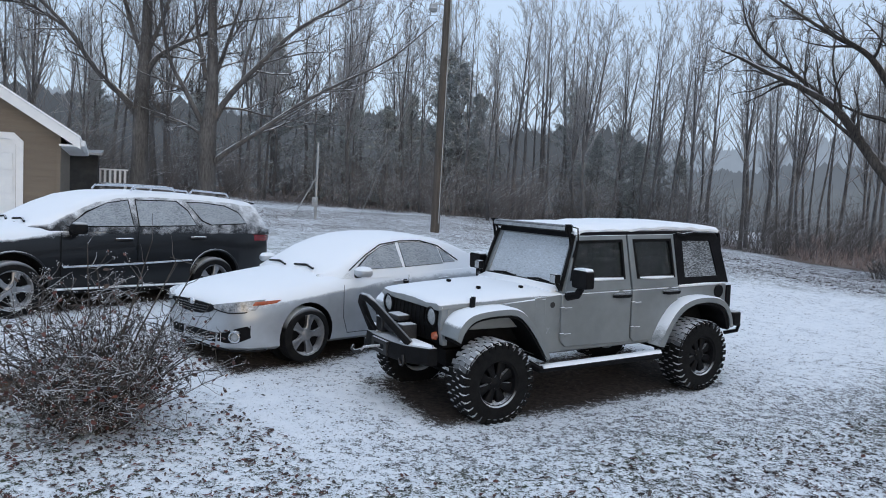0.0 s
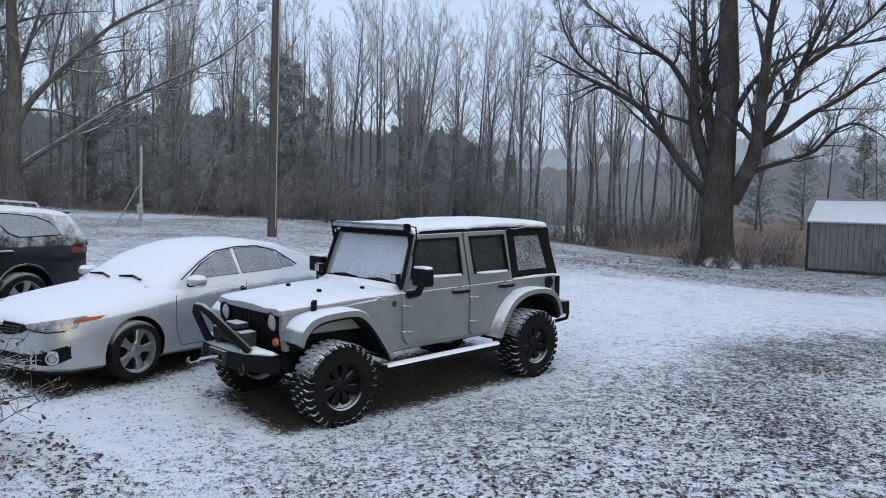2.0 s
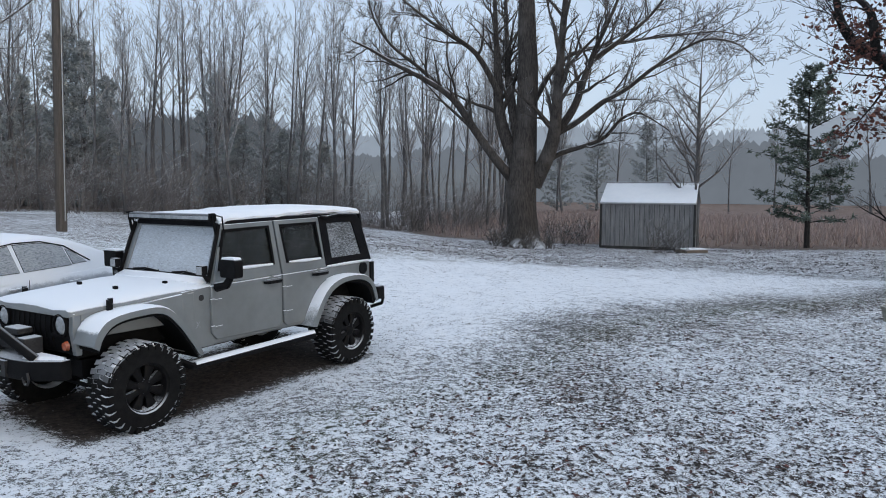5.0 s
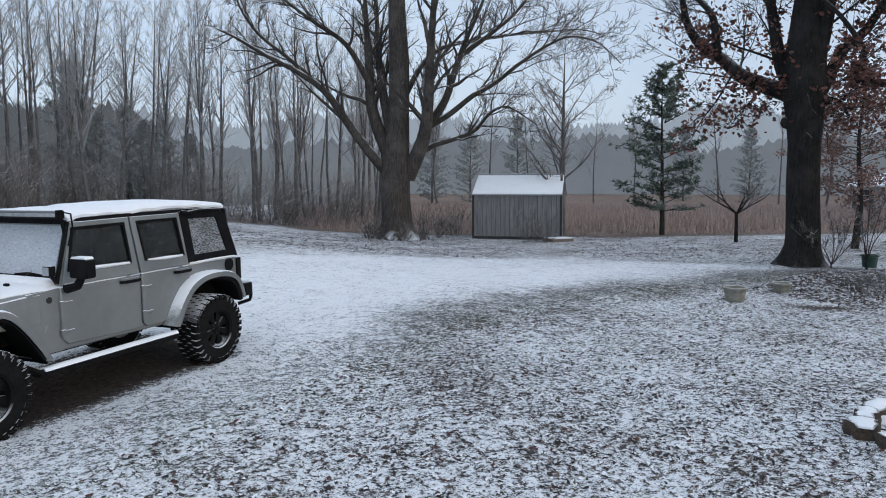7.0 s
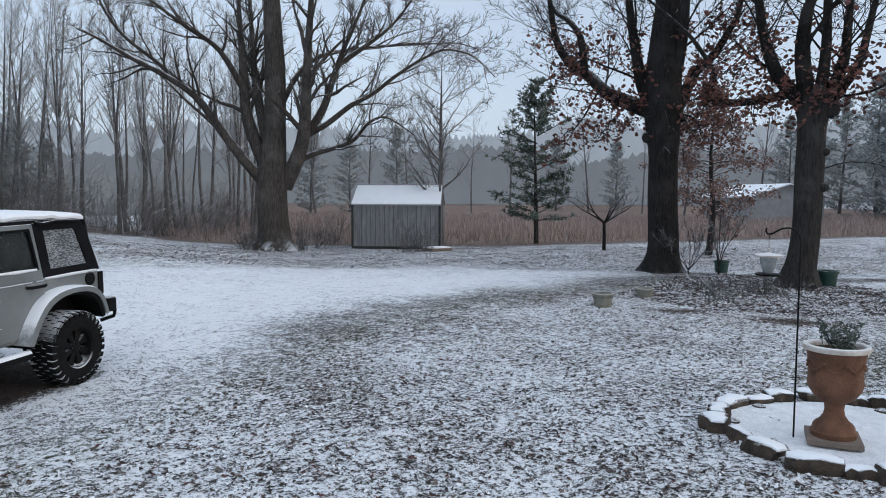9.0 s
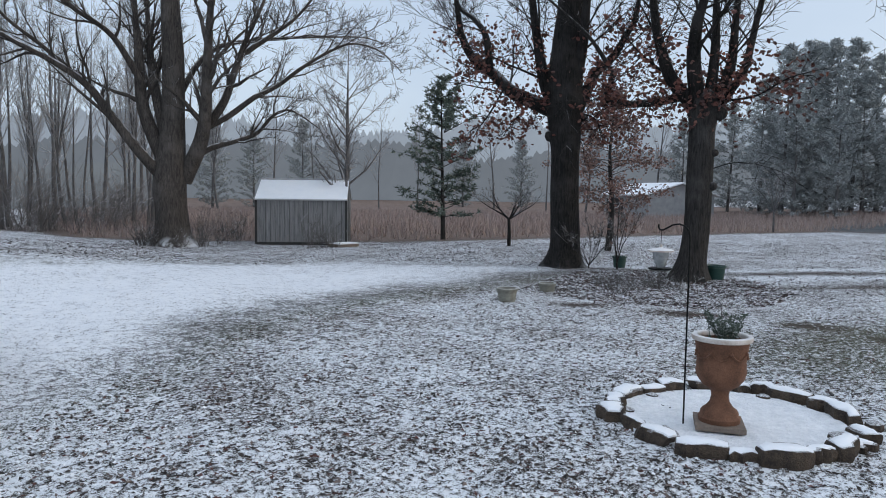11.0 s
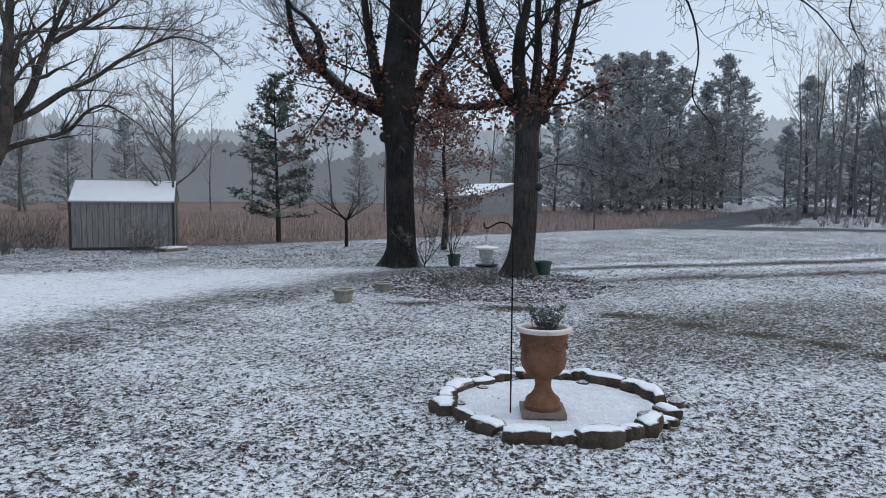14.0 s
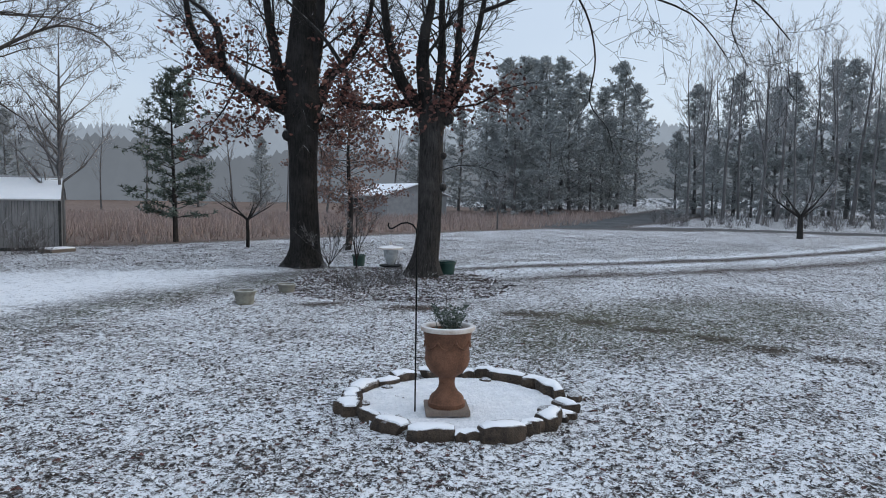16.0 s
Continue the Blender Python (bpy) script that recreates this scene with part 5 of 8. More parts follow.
        for wx, wy in ((-3.04, 0.967), (0, 0.955)):
            part("wheel_arch_trim", Geo().tube([(wx + 0.47 * math.cos(a), s * wy, 0.43 + 0.47 * math.sin(a)) for a in [math.pi * k / 14 for k in range(1, 15)]], 0.014, 6), P, S)
        part("tail_light", Geo().loft([[(x, s * y, 1.045), (x, s * y, 1.145), (x + 0.12, s * (y - 0.03), 1.145), (x + 0.12, s * (y - 0.03), 1.045)] for x, y in ((-4.165, 0.6), (-4.155, 0.86), (-4.02, 0.935), (-3.90, 0.953))]), M["lens_red"], S)
        part("door_seam", Geo().tube([(-0.60, s * 0.962, 1.15), (-0.60, s * 0.968, 0.42)], 0.005, 4).tube([(-1.70, s * 0.968, 1.18), (-1.71, s * 0.972, 0.42)], 0.005, 4), M["black_clean"], body)
        part("headlight", Geo().loft([[(x, s * y, 0.86), (x, s * y, 0.98), (x - 0.08, s * (y - 0.03), 0.98), (x - 0.08, s * (y - 0.03), 0.86)] for x, y in ((0.91, 0.55), (0.86, 0.80), (0.62, 0.918))]), M["lens_clear"], S)
    part("roof_crossbar", Geo().tube([(-1.95, -0.6, 1.86), (-1.95, 0.6, 1.86)], 0.014, 6).tube([(-2.35, -0.6, 1.86), (-2.35, 0.6, 1.86)], 0.014, 6), M["chrome"], S)
    part("rear_spoiler", Geo().loft([[(-3.80, y, 1.71), (-4.02, y, 1.685), (-4.02, y, 1.655), (-3.85, y, 1.64)] for y in (-0.62, 0, 0.62)]), P, S, bevel=0.01)
    part("grille", Geo().loft([[(x, y, 0.72), (x + 0.02, y, 0.92), (x - 0.06, y, 0.92), (x - 0.06, y, 0.72)] for x, y in ((0.90, -0.5), (0.945, 0), (0.90, 0.5))]), M["black_clean"], S)
    for y0, y1 in ((0.5, 0.05), (-0.1, -0.5)):
        part("wiper", Geo().tube([(-0.30, y0, 1.275), (-0.36, (y0 + y1) / 2, 1.31), (-0.33, y1, 1.29)], 0.015, 6), M["black_plastic"], S)
    for x in (0, -3.04):
        for s in (1, -1):
            wheel(S, (x, s * 0.845, 0.39), 0.39, 0.25, 0.255, 5, M["rim_alloy"], s, name_label="five-spoke silver alloy rim")
    return S


build_jeep()
build_sedan()
build_suv()


# ---- trees ----
def wander(rng, p, d, length, n, up=0.0, curl=0.25):
    """A line of n steps from p that bends a little at each step."""
    pts, d = [Vector(p)], Vector(d).normalized()
    for _ in range(n):
        d = (d + Vector((rng.gauss(0, curl), rng.gauss(0, curl), rng.gauss(0, curl) + up)) * 0.5).normalized()
        pts.append(pts[-1] + d * (length / n))
    return pts


def sprout(rng, big, fine, line, radii, level, cfg, tips):
    """Side branches along a line, down to twigs."""
    total = sum((b - a).length for a, b in zip(line, line[1:]))
    count = cfg["kids"][level]
    for k in range(count):
        t = cfg["bare"] if level == 0 else 0.15
        t = t + (1 - t) * (k + rng.random()) / count
        x = t * (len(line) - 1)
        i = min(int(x), len(line) - 2)
        p = line[i].lerp(line[i + 1], x - i)
        r = (radii[i] + (radii[i + 1] - radii[i]) * (x - i))
        along = (line[i + 1] - line[i]).normalized()
        out = along.cross(Vector((rng.gauss(0, 1), rng.gauss(0, 1), rng.gauss(0, 1)))).normalized()
        spread = rng.uniform(*cfg["spread"])
        d = (along * math.cos(spread) + out * math.sin(spread) + Vector((0, 0, cfg["lift"]))).normalized()
        ln = max(cfg["least"], total * rng.uniform(*cfg["ratio"]) * (1.15 - 0.6 * t))
        last = level + 1 >= len(cfg["kids"])
        steps = cfg.get("steps", 3) if last else 5
        pts = wander(rng, p, d, ln, steps, cfg["up"], cfg["curl"])
        r0 = max(cfg["thin"], min(r * rng.uniform(*cfg.get("girth", (0.4, 0.62))) if level == 0 else r * rng.uniform(0.4, 0.62), 0.09 * ln))
        rr = [max(cfg["thin"] * 0.6, r0 * (1 - 0.85 * j / steps)) for j in range(steps + 1)]
        (fine if last or r0 < 0.02 else big).tube(pts, rr, 3 if last or r0 < 0.02 else 5, caps=False)
        if last:
            tips.append(pts[-1])
        else:
            sprout(rng, big, fine, pts, rr, level + 1, cfg, tips)


CFG = dict(kids=(13, 7, 5), spread=(0.5, 1.05), ratio=(0.32, 0.55), lift=0.12, up=0.10, curl=0.28, thin=0.0115, least=0.3, bare=0.22)


def leaf_shape(g, p, size, rng, droop=True):
    """A curled lobed leaf of four faces."""
    q = Euler((rng.uniform(0, 6.3), rng.uniform(-0.9, 0.9), rng.uniform(0, 6.3))).to_matrix()
    w = size * rng.uniform(0.45, 0.65)
    vs = [Vector(v) for v in ((0, 0, 0), (size * 0.35, w * 0.55, 0.12 * size), (size * 0.75, w * 0.5, 0.2 * size), (size, 0, 0.05 * size), (size * 0.75, -w * 0.5, 0.2 * size), (size * 0.35, -w * 0.55, 0.12 * size), (size * 0.5, 0, 0))]
    g.add([Vector(p) + q @ v for v in vs], [(0, 6, 2, 1), (6, 3, 2), (0, 5, 4, 6), (6, 4, 3)])


def hero_tree(name, x, y, trunk, limbs, mat, label, seed, cfg=CFG, flare=1.5, leaves=0, leaf_below=9.0, burls=(), stout=1.0, leaf_reach=3.6, limb_mat=None):
    """A grown tree; its limbs are rows of (across, height) with a radius at the fork, across the line of sight."""
    rng = random.Random(seed)
    n = math.hypot(x, y)
    rt, dp = Vector((y / n, -x / n, 0)), Vector((x / n, y / n, 0))
    T = thing(name, Matrix.Translation((x, y, gz(x, y) - 0.05)), label, "tree")
    at = lambda u, v, w=0: rt * u + dp * w + Vector((0, 0, v))
    big, fine, tips, all_limbs = Geo(), Geo(), [], Geo()
    tl = smooth_line([at(u, v) for u, v, r in trunk])
    tr = np.interp(np.linspace(0, 1, len(tl)), np.linspace(0, 1, len(trunk)), [r for u, v, r in trunk]).tolist()
    rings = []
    for k, p in enumerate(tl):
        ring = []
        for j in range(18):
            a = 2 * math.pi * j / 18
            root = max(0, 1 - p.z / 0.9) ** 2
            r = tr[k] * (1 + 0.05 * math.sin(3 * a + p.z) + 0.03 * math.sin(7 * a + 2 * p.z) + root * (flare - 1) * (0.7 + 0.5 * math.sin(5 * a + seed)))
            ring.append(p + rt * (math.cos(a) * r) + dp * (math.sin(a) * r))
        rings.append(ring)
    tg = Geo().loft(rings, True, True)
    for u, z, s in burls:
        c = at(u, z, -0.12)
        tg.loft([[c + Vector((s * q * math.cos(a) * (1 + 0.2 * math.sin(2 * a + z)), s * q * math.sin(a), s * h)) for a in [2 * math.pi * j / 10 for j in range(10)]] for q, h in ((0.1, -1.0), (0.75, -0.7), (1.0, -0.1), (0.85, 0.45), (0.5, 0.85), (0.1, 0.95))])
    part("trunk", tg, mat, T, smooth=60)
    mat = limb_mat or mat
    for pts, r0, r1 in limbs:
        w1 = rng.uniform(-1, 1) * 0.30
        reach = [abs(p[0] - pts[0][0]) + abs(p[1] - pts[0][1]) for p in pts]
        line = smooth_line([at(u, v, w1 * q + (rng.gauss(0, 0.1) if i else 0)) for i, ((u, v), q) in enumerate(zip(pts, reach))])
        r0, r1 = r0 * stout, r1 * stout
        rr = [r0 + (r1 - r0) * (k / (len(line) - 1)) ** 0.9 for k in range(len(line))]
        lg = Geo().tube(line, rr, 9)
        part("limb", lg, mat, T, smooth=60)
        sprout(rng, big, fine, line, rr, 0, cfg if r0 > 0.045 else dict(cfg, kids=(6, 3)), tips)
    if leaves:
        lf = Geo()
        low = [t for t in tips if 3.5 < t.z < leaf_below and abs(t.dot(rt)) < leaf_reach]
        # low shoots straight off the limbs and the crown of the trunk
        for pts, r0, r1 in limbs:
            for (u0, v0), (u1, v1) in zip(pts, pts[1:]):
                for _ in range(9):
                    k = rng.random()
                    u, v = u0 + (u1 - u0) * k, v0 + (v1 - v0) * k
                    if not 3.5 < v < leaf_below or abs(u) > leaf_reach:
                        continue
                    p = at(u, v, rng.gauss(0, 0.25))
                    e = p + Vector((rng.gauss(0, 0.3), rng.gauss(0, 0.3), rng.gauss(-0.1, 0.3)))
                    fine.tube([p, p.lerp(e, 0.5) + Vector((0, 0, 0.05)), e], [0.012, 0.009, 0.006], 3, caps=False)
                    low += [e, e, p.lerp(e, 0.6)]
        for t in rng.sample(low, min(leaves, len(low))):
            for _ in range(rng.randint(2, 5)):
                leaf_shape(lf, t + Vector((rng.gauss(0, 0.16), rng.gauss(0, 0.16), rng.gauss(0, 0.14))), rng.uniform(0.10, 0.18), rng)
        part("leaf", lf, M["leaf_red"], T, "clinging red-brown oak leaves", smooth=0, kind="stuff")
    part("branch", big, mat, T, smooth=70, kind="stuff")
    part("twig", fine, M["twig"] if mat is not M["bark_dark"] else M["bark_dark"], T, smooth=0, kind="stuff")
    return T


WIDE = dict(CFG, kids=(16, 7, 5), ratio=(0.22, 0.42))
hero_tree("oak_tree", 13.3, 27.0, [(0.05, 0, 0.80), (0.02, 0.5, 0.66), (-0.03, 1.5, 0.60), (-0.05, 2.4, 0.63), (0.0, 3.2, 0.56), (0.15, 5.2, 0.43), (0.13, 7.5, 0.40), (0.07, 9.7, 0.34), (-0.03, 14, 0.06)], [
    ([(-0.3, 2.7), (-1.1, 3.65), (-1.95, 4.8), (-2.85, 6.05), (-4.0, 6.85), (-5.1, 7.4), (-6.3, 8.1), (-7.0, 8.4)], 0.24, 0.03),
    ([(-3.05, 6.2), (-4.2, 7.3), (-5.45, 8.3), (-6.2, 9.4), (-6.5, 10.6)], 0.11, 0.02),
    ([(-0.95, 6.2), (-1.9, 7.8), (-3.0, 8.45), (-4.2, 9.3), (-5.3, 10.1)], 0.14, 0.02),
    ([(-0.15, 3.2), (-0.95, 5.3), (-1.1, 7.5), (-1.2, 8.85), (-1.4, 12.5)], 0.32, 0.05),
    ([(-0.05, 3.8), (-0.57, 6.35), (-0.75, 8.4), (-0.9, 11.5)], 0.26, 0.05),
    ([(0.45, 2.6), (1.1, 4.05), (1.3, 5.45), (1.4, 7.5), (1.55, 9.7), (1.85, 13)], 0.36, 0.05),
    ([(1.25, 4.6), (2.0, 5.65), (2.45, 7.0), (2.8, 7.95), (3.4, 9.3), (4.2, 11.5)], 0.20, 0.03),
    ([(1.4, 4.7), (2.25, 5.2), (3.15, 5.9), (4.1, 6.45), (5.0, 7.15), (6.15, 7.9), (7.1, 8.25), (8.2, 8.0), (9.15, 7.2)], 0.14, 0.018),
    ([(0.95, 3.55), (1.55, 3.9), (2.5, 4.2), (3.3, 4.55), (3.85, 5.2), (4.45, 5.45), (5.05, 5.2), (5.75, 4.7)], 0.14, 0.015),
    ([(0.4, 5.9), (1.1, 7.25), (2.0, 8.05), (3.4, 8.5), (5.0, 8.85), (6.8, 9.15), (8.4, 9.35), (9.6, 9.1)], 0.13, 0.018),
    ([(2.45, 7.4), (3.85, 8.4), (5.0, 9.4), (5.9, 10.6)], 0.13, 0.03)],
    M["bark_oak"], "huge bare oak with many rising limbs, snow-streaked bark", 11, WIDE, stout=1.0)
hero_tree("oak_tree", 18.86, 12.5, [(0.06, 0, 0.56), (0.04, 0.6, 0.45), (0.0, 2.0, 0.43), (0.0, 3.4, 0.42), (-0.02, 4.3, 0.50), (-0.03, 4.9, 0.56), (-0.05, 5.8, 0.52), (0.0, 7.1, 0.45), (0.05, 8.3, 0.38), (0.1, 13, 0.05)], [
    ([(-0.3, 4.75), (-1.05, 5.1), (-1.75, 5.45), (-2.35, 6.05), (-3.0, 6.55), (-3.4, 7.2), (-3.65, 8.05), (-4.0, 10.0)], 0.27, 0.07),
    ([(-2.35, 6.05), (-2.5, 7.05), (-2.95, 7.7), (-3.55, 8.3), (-3.9, 10)], 0.13, 0.03),
    ([(-0.35, 4.9), (-0.67, 5.6), (-0.9, 6.75), (-1.1, 8.1), (-1.4, 11.5)], 0.24, 0.07),
    ([(0.3, 4.7), (0.6, 5.4), (0.85, 5.9), (1.35, 6.4), (1.75, 7.1), (2.0, 7.8), (2.4, 10.5)], 0.19, 0.05),
    ([(0.2, 5.3), (0.45, 6.75), (0.55, 8.1), (0.9, 11.5)], 0.20, 0.07),
    ([(-1.9, 5.45), (-2.35, 4.7), (-2.75, 4.25), (-3.1, 3.6)], 0.03, 0.008),
    ([(-1.05, 5.1), (-1.55, 4.5), (-1.9, 4.0)], 0.025, 0.008),
    ([(0.4, 4.7), (0.85, 4.5), (1.05, 4.05)], 0.03, 0.008)],
    M["bark_dark"], "dark wet oak holding rusty dead leaves", 23, dict(CFG, girth=(0.12, 0.26), thin=0.009), leaves=640, leaf_below=7.4, leaf_reach=3.4, burls=((-0.44, 4.0, 0.19), (0.46, 4.55, 0.15), (-0.1, 3.0, 0.1)))
hero_tree("oak_tree", 18.43, 8.25, [(0.0, 0, 0.42), (0.08, 0.6, 0.35), (0.17, 1.6, 0.325), (0.2, 2.8, 0.33), (0.22, 3.9, 0.32), (0.25, 4.4, 0.40), (0.27, 4.7, 0.38), (0.3, 4.95, 0.15)], [
    ([(-0.05, 4.85), (-0.65, 4.75), (-1.25, 4.68), (-1.9, 4.7), (-2.25, 4.85), (-2.1, 5.4), (-2.35, 5.9), (-2.85, 6.6), (-3.55, 7.3), (-4.2, 7.9)], 0.13, 0.03),
    ([(0.1, 4.45), (-0.55, 5.2), (-0.83, 5.95), (-1.0, 6.85), (-1.25, 9.5)], 0.21, 0.07),
    ([(0.12, 4.4), (-0.05, 5.65), (0.03, 6.55), (0.2, 7.4), (0.4, 11)], 0.23, 0.06),
    ([(0.33, 4.5), (0.45, 5.8), (0.44, 7.4), (0.45, 11)], 0.17, 0.05),
    ([(0.45, 4.45), (0.83, 5.5), (0.92, 6.65), (1.1, 10)], 0.18, 0.06),
    ([(0.55, 4.5), (1.12, 5.35), (1.33, 6.2), (1.5, 7.1), (2.0, 9.0), (3.4, 10.2), (6.2, 10.4), (9.5, 9.4)], 0.12, 0.03),
    ([(0.6, 4.65), (1.45, 4.75), (2.15, 5.1), (2.95, 5.3)], 0.04, 0.01),
    ([(2.3, 8.0), (4.2, 9.2), (6.8, 9.3), (9.4, 8.4), (11.2, 7.2)], 0.09, 0.015),
    ([(1.5, 7.2), (3.6, 8.0), (5.2, 7.9), (7.2, 7.3), (8.4, 6.2)], 0.06, 0.012),
    ([(3.4, 8.6), (4.4, 7.4), (4.8, 6.2), (4.7, 5.0), (5.3, 4.3), (5.5, 3.6)], 0.035, 0.008),
    ([(7.6, 8.8), (8.3, 7.8), (8.2, 6.8), (8.6, 5.8)], 0.035, 0.008),
    ([(0.5, 2.95), (1.0, 3.1), (1.6, 3.05), (2.3, 2.8)], 0.02, 0.006)],
    M["bark_grey"], "grey-barked oak with burls, leafy low limbs and drooping twigs", 37, dict(CFG, up=-0.06, kids=(10, 6, 4), girth=(0.14, 0.3), thin=0.009), leaves=460, leaf_below=6.0, leaf_reach=2.6, limb_mat=M["bark_dark"],
    burls=((0.53, 3.35, 0.11), (0.53, 2.5, 0.12), (0.62, 4.35, 0.2), (0.1, 2.9, 0.09)))
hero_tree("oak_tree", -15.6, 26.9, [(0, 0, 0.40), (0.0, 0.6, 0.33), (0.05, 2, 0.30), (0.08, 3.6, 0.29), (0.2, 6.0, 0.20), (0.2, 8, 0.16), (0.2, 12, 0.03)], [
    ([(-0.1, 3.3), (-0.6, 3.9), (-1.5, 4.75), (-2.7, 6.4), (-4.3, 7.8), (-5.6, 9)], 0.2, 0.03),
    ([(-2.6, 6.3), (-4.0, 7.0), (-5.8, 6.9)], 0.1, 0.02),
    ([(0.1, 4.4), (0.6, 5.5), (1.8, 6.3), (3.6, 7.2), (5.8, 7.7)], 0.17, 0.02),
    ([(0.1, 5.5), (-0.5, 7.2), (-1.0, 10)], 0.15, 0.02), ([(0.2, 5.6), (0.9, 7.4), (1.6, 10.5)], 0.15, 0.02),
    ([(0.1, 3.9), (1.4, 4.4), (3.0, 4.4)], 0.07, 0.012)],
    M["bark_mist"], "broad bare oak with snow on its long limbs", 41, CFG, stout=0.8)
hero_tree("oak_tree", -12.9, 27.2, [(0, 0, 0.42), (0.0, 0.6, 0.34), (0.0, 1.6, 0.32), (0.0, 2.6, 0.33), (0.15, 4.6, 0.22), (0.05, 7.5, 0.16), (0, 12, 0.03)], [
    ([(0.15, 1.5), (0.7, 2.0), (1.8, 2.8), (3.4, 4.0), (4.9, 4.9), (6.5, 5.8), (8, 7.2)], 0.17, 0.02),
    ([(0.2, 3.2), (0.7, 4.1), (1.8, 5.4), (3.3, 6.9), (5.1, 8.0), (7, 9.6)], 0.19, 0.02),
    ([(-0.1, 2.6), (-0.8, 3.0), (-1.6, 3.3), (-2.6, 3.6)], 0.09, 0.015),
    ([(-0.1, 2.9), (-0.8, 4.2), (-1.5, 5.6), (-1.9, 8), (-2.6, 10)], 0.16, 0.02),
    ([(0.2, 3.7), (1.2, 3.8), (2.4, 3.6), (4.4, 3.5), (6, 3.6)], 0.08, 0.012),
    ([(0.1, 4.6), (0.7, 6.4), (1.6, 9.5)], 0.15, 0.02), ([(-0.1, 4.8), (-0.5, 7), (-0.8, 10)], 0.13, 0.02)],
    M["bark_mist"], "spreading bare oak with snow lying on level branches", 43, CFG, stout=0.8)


def wood_tree(seed, h, r, bare, mat, twig, kids=(15, 6), spread=(0.35, 0.7), forks=1, ratio=(0.17, 0.34), taper=1.0):
    """A tall slim forest tree: trunk part and a crown of fine rising branches."""
    rng = random.Random(seed)
    T = thing("bare_tree", Matrix.Identity(4), "tall slim leafless woodland tree", "tree", "woodland trees")
    tg, cg, tips = Geo(), Geo(), []
    cfg = dict(kids=kids, spread=spread, ratio=ratio, lift=0.10, up=0.16, curl=0.22, thin=0.0085, least=0.35, bare=bare, steps=2)
    for k in range(forks):
        lean = 0 if forks == 1 else (k - (forks - 1) / 2) * 0.22
        base = (0, 0, -0.1) if k == 0 else tuple(stem[3])
        stem_k = wander(rng, base, (rng.gauss(0, 0.03) + lean, rng.gauss(0, 0.03), 1), (h if k == 0 else h * 0.62), 9, 0.14, 0.07)
        if k == 0:
            stem = stem_k
        rr = [max(0.012, r * (0.7 if k else 1) * (1 - (j / 9)) ** taper) for j in range(10)]
        tg.tube(stem_k, rr, 7)
        sprout(rng, cg, cg, stem_k, rr, 0, dict(cfg, bare=bare if k == 0 else 0.1), tips)
    part("trunk", tg, mat, T, smooth=60)
    part("crown", cg, twig, T, smooth=0, kind="stuff")
    return T


def conifer(seed, h, needle, mat, name="pine_tree", open_=0.5, low=0.12, wide=0.28, tufts=9, label="dark green pine with layered boughs"):
    rng = random.Random(seed)
    T = thing(name, Matrix.Identity(4), label, "tree", "evergreens")
    tg, bg, ng = Geo(), Geo(), Geo()
    tg.tube(wander(rng, (0, 0, -0.1), (0, 0, 1), h, 8, 0.2, 0.04), [max(0.02, h * 0.016 * (1 - j / 8)) for j in range(9)], 8)
    z = h * low
    while z < h * 0.99:
        f = (z - h * low) / (h * (1 - low))
        reach = h * wide * (0.35 + 0.65 * math.sin(min(1, f * 1.5 + 0.25) * math.pi * 0.5)) * (1 - f) ** 0.75 + 0.15
        for _ in range(rng.randint(3, 5)):
            a, ln = rng.uniform(0, 6.283), reach * rng.uniform(0.55, 1.1)
            if rng.random() < open_ * 0.25:
                continue
            line = wander(rng, (0, 0, z), (math.cos(a), math.sin(a), 0.22 + 0.35 * f), ln, 4, 0.03, 0.14)
            bg.tube(line, [0.03, 0.024, 0.018, 0.012, 0.006], 3, False)
            for k in range(tufts):
                t = rng.uniform(0.25, 1) * 3.999
                p = line[int(t)].lerp(line[int(t) + 1], t % 1) + Vector((rng.gauss(0, 0.09), rng.gauss(0, 0.09), rng.gauss(0, 0.07))) * (h / 8)
                s = rng.uniform(0.13, 0.26) * (h / 8) ** 0.55
                for q in range(6):
                    d = Vector((rng.gauss(0, 1), rng.gauss(0, 1), rng.gauss(0.35, 0.7))).normalized() * s
                    e = d.cross(Vector((rng.gauss(0, 1), rng.gauss(0, 1), rng.gauss(0, 1)))).normalized() * s * 0.15
                    ng.add([p - e, p + e, p + d], [(0, 1, 2)])
        z += h * rng.uniform(0.028, 0.05)
    part("trunk", tg, mat, T, smooth=60)
    part("bough", bg, mat, T, smooth=0, kind="stuff")
    part("needle", ng, needle, T, smooth=0, kind="stuff")
    return T


def at_polar(az, dist):
    return dist * math.sin(radians(az)), dist * math.cos(radians(az))


def plant(src, az, dist, scale, turn, used):
    x, y = at_polar(az, dist)
    m = Matrix.Translation((x, y, gz(x, y) - 0.08)) @ Matrix.Rotation(turn, 4, "Z")
    if src.name not in used:
        used.add(src.name)
        src.scale = (scale,) * 3
        src.matrix_basis = m @ Matrix.Diagonal((scale, scale, scale, 1))
        return src
    c = copy_thing(src, m)
    c.matrix_basis = m @ Matrix.Diagonal((scale, scale, scale, 1))
    return c


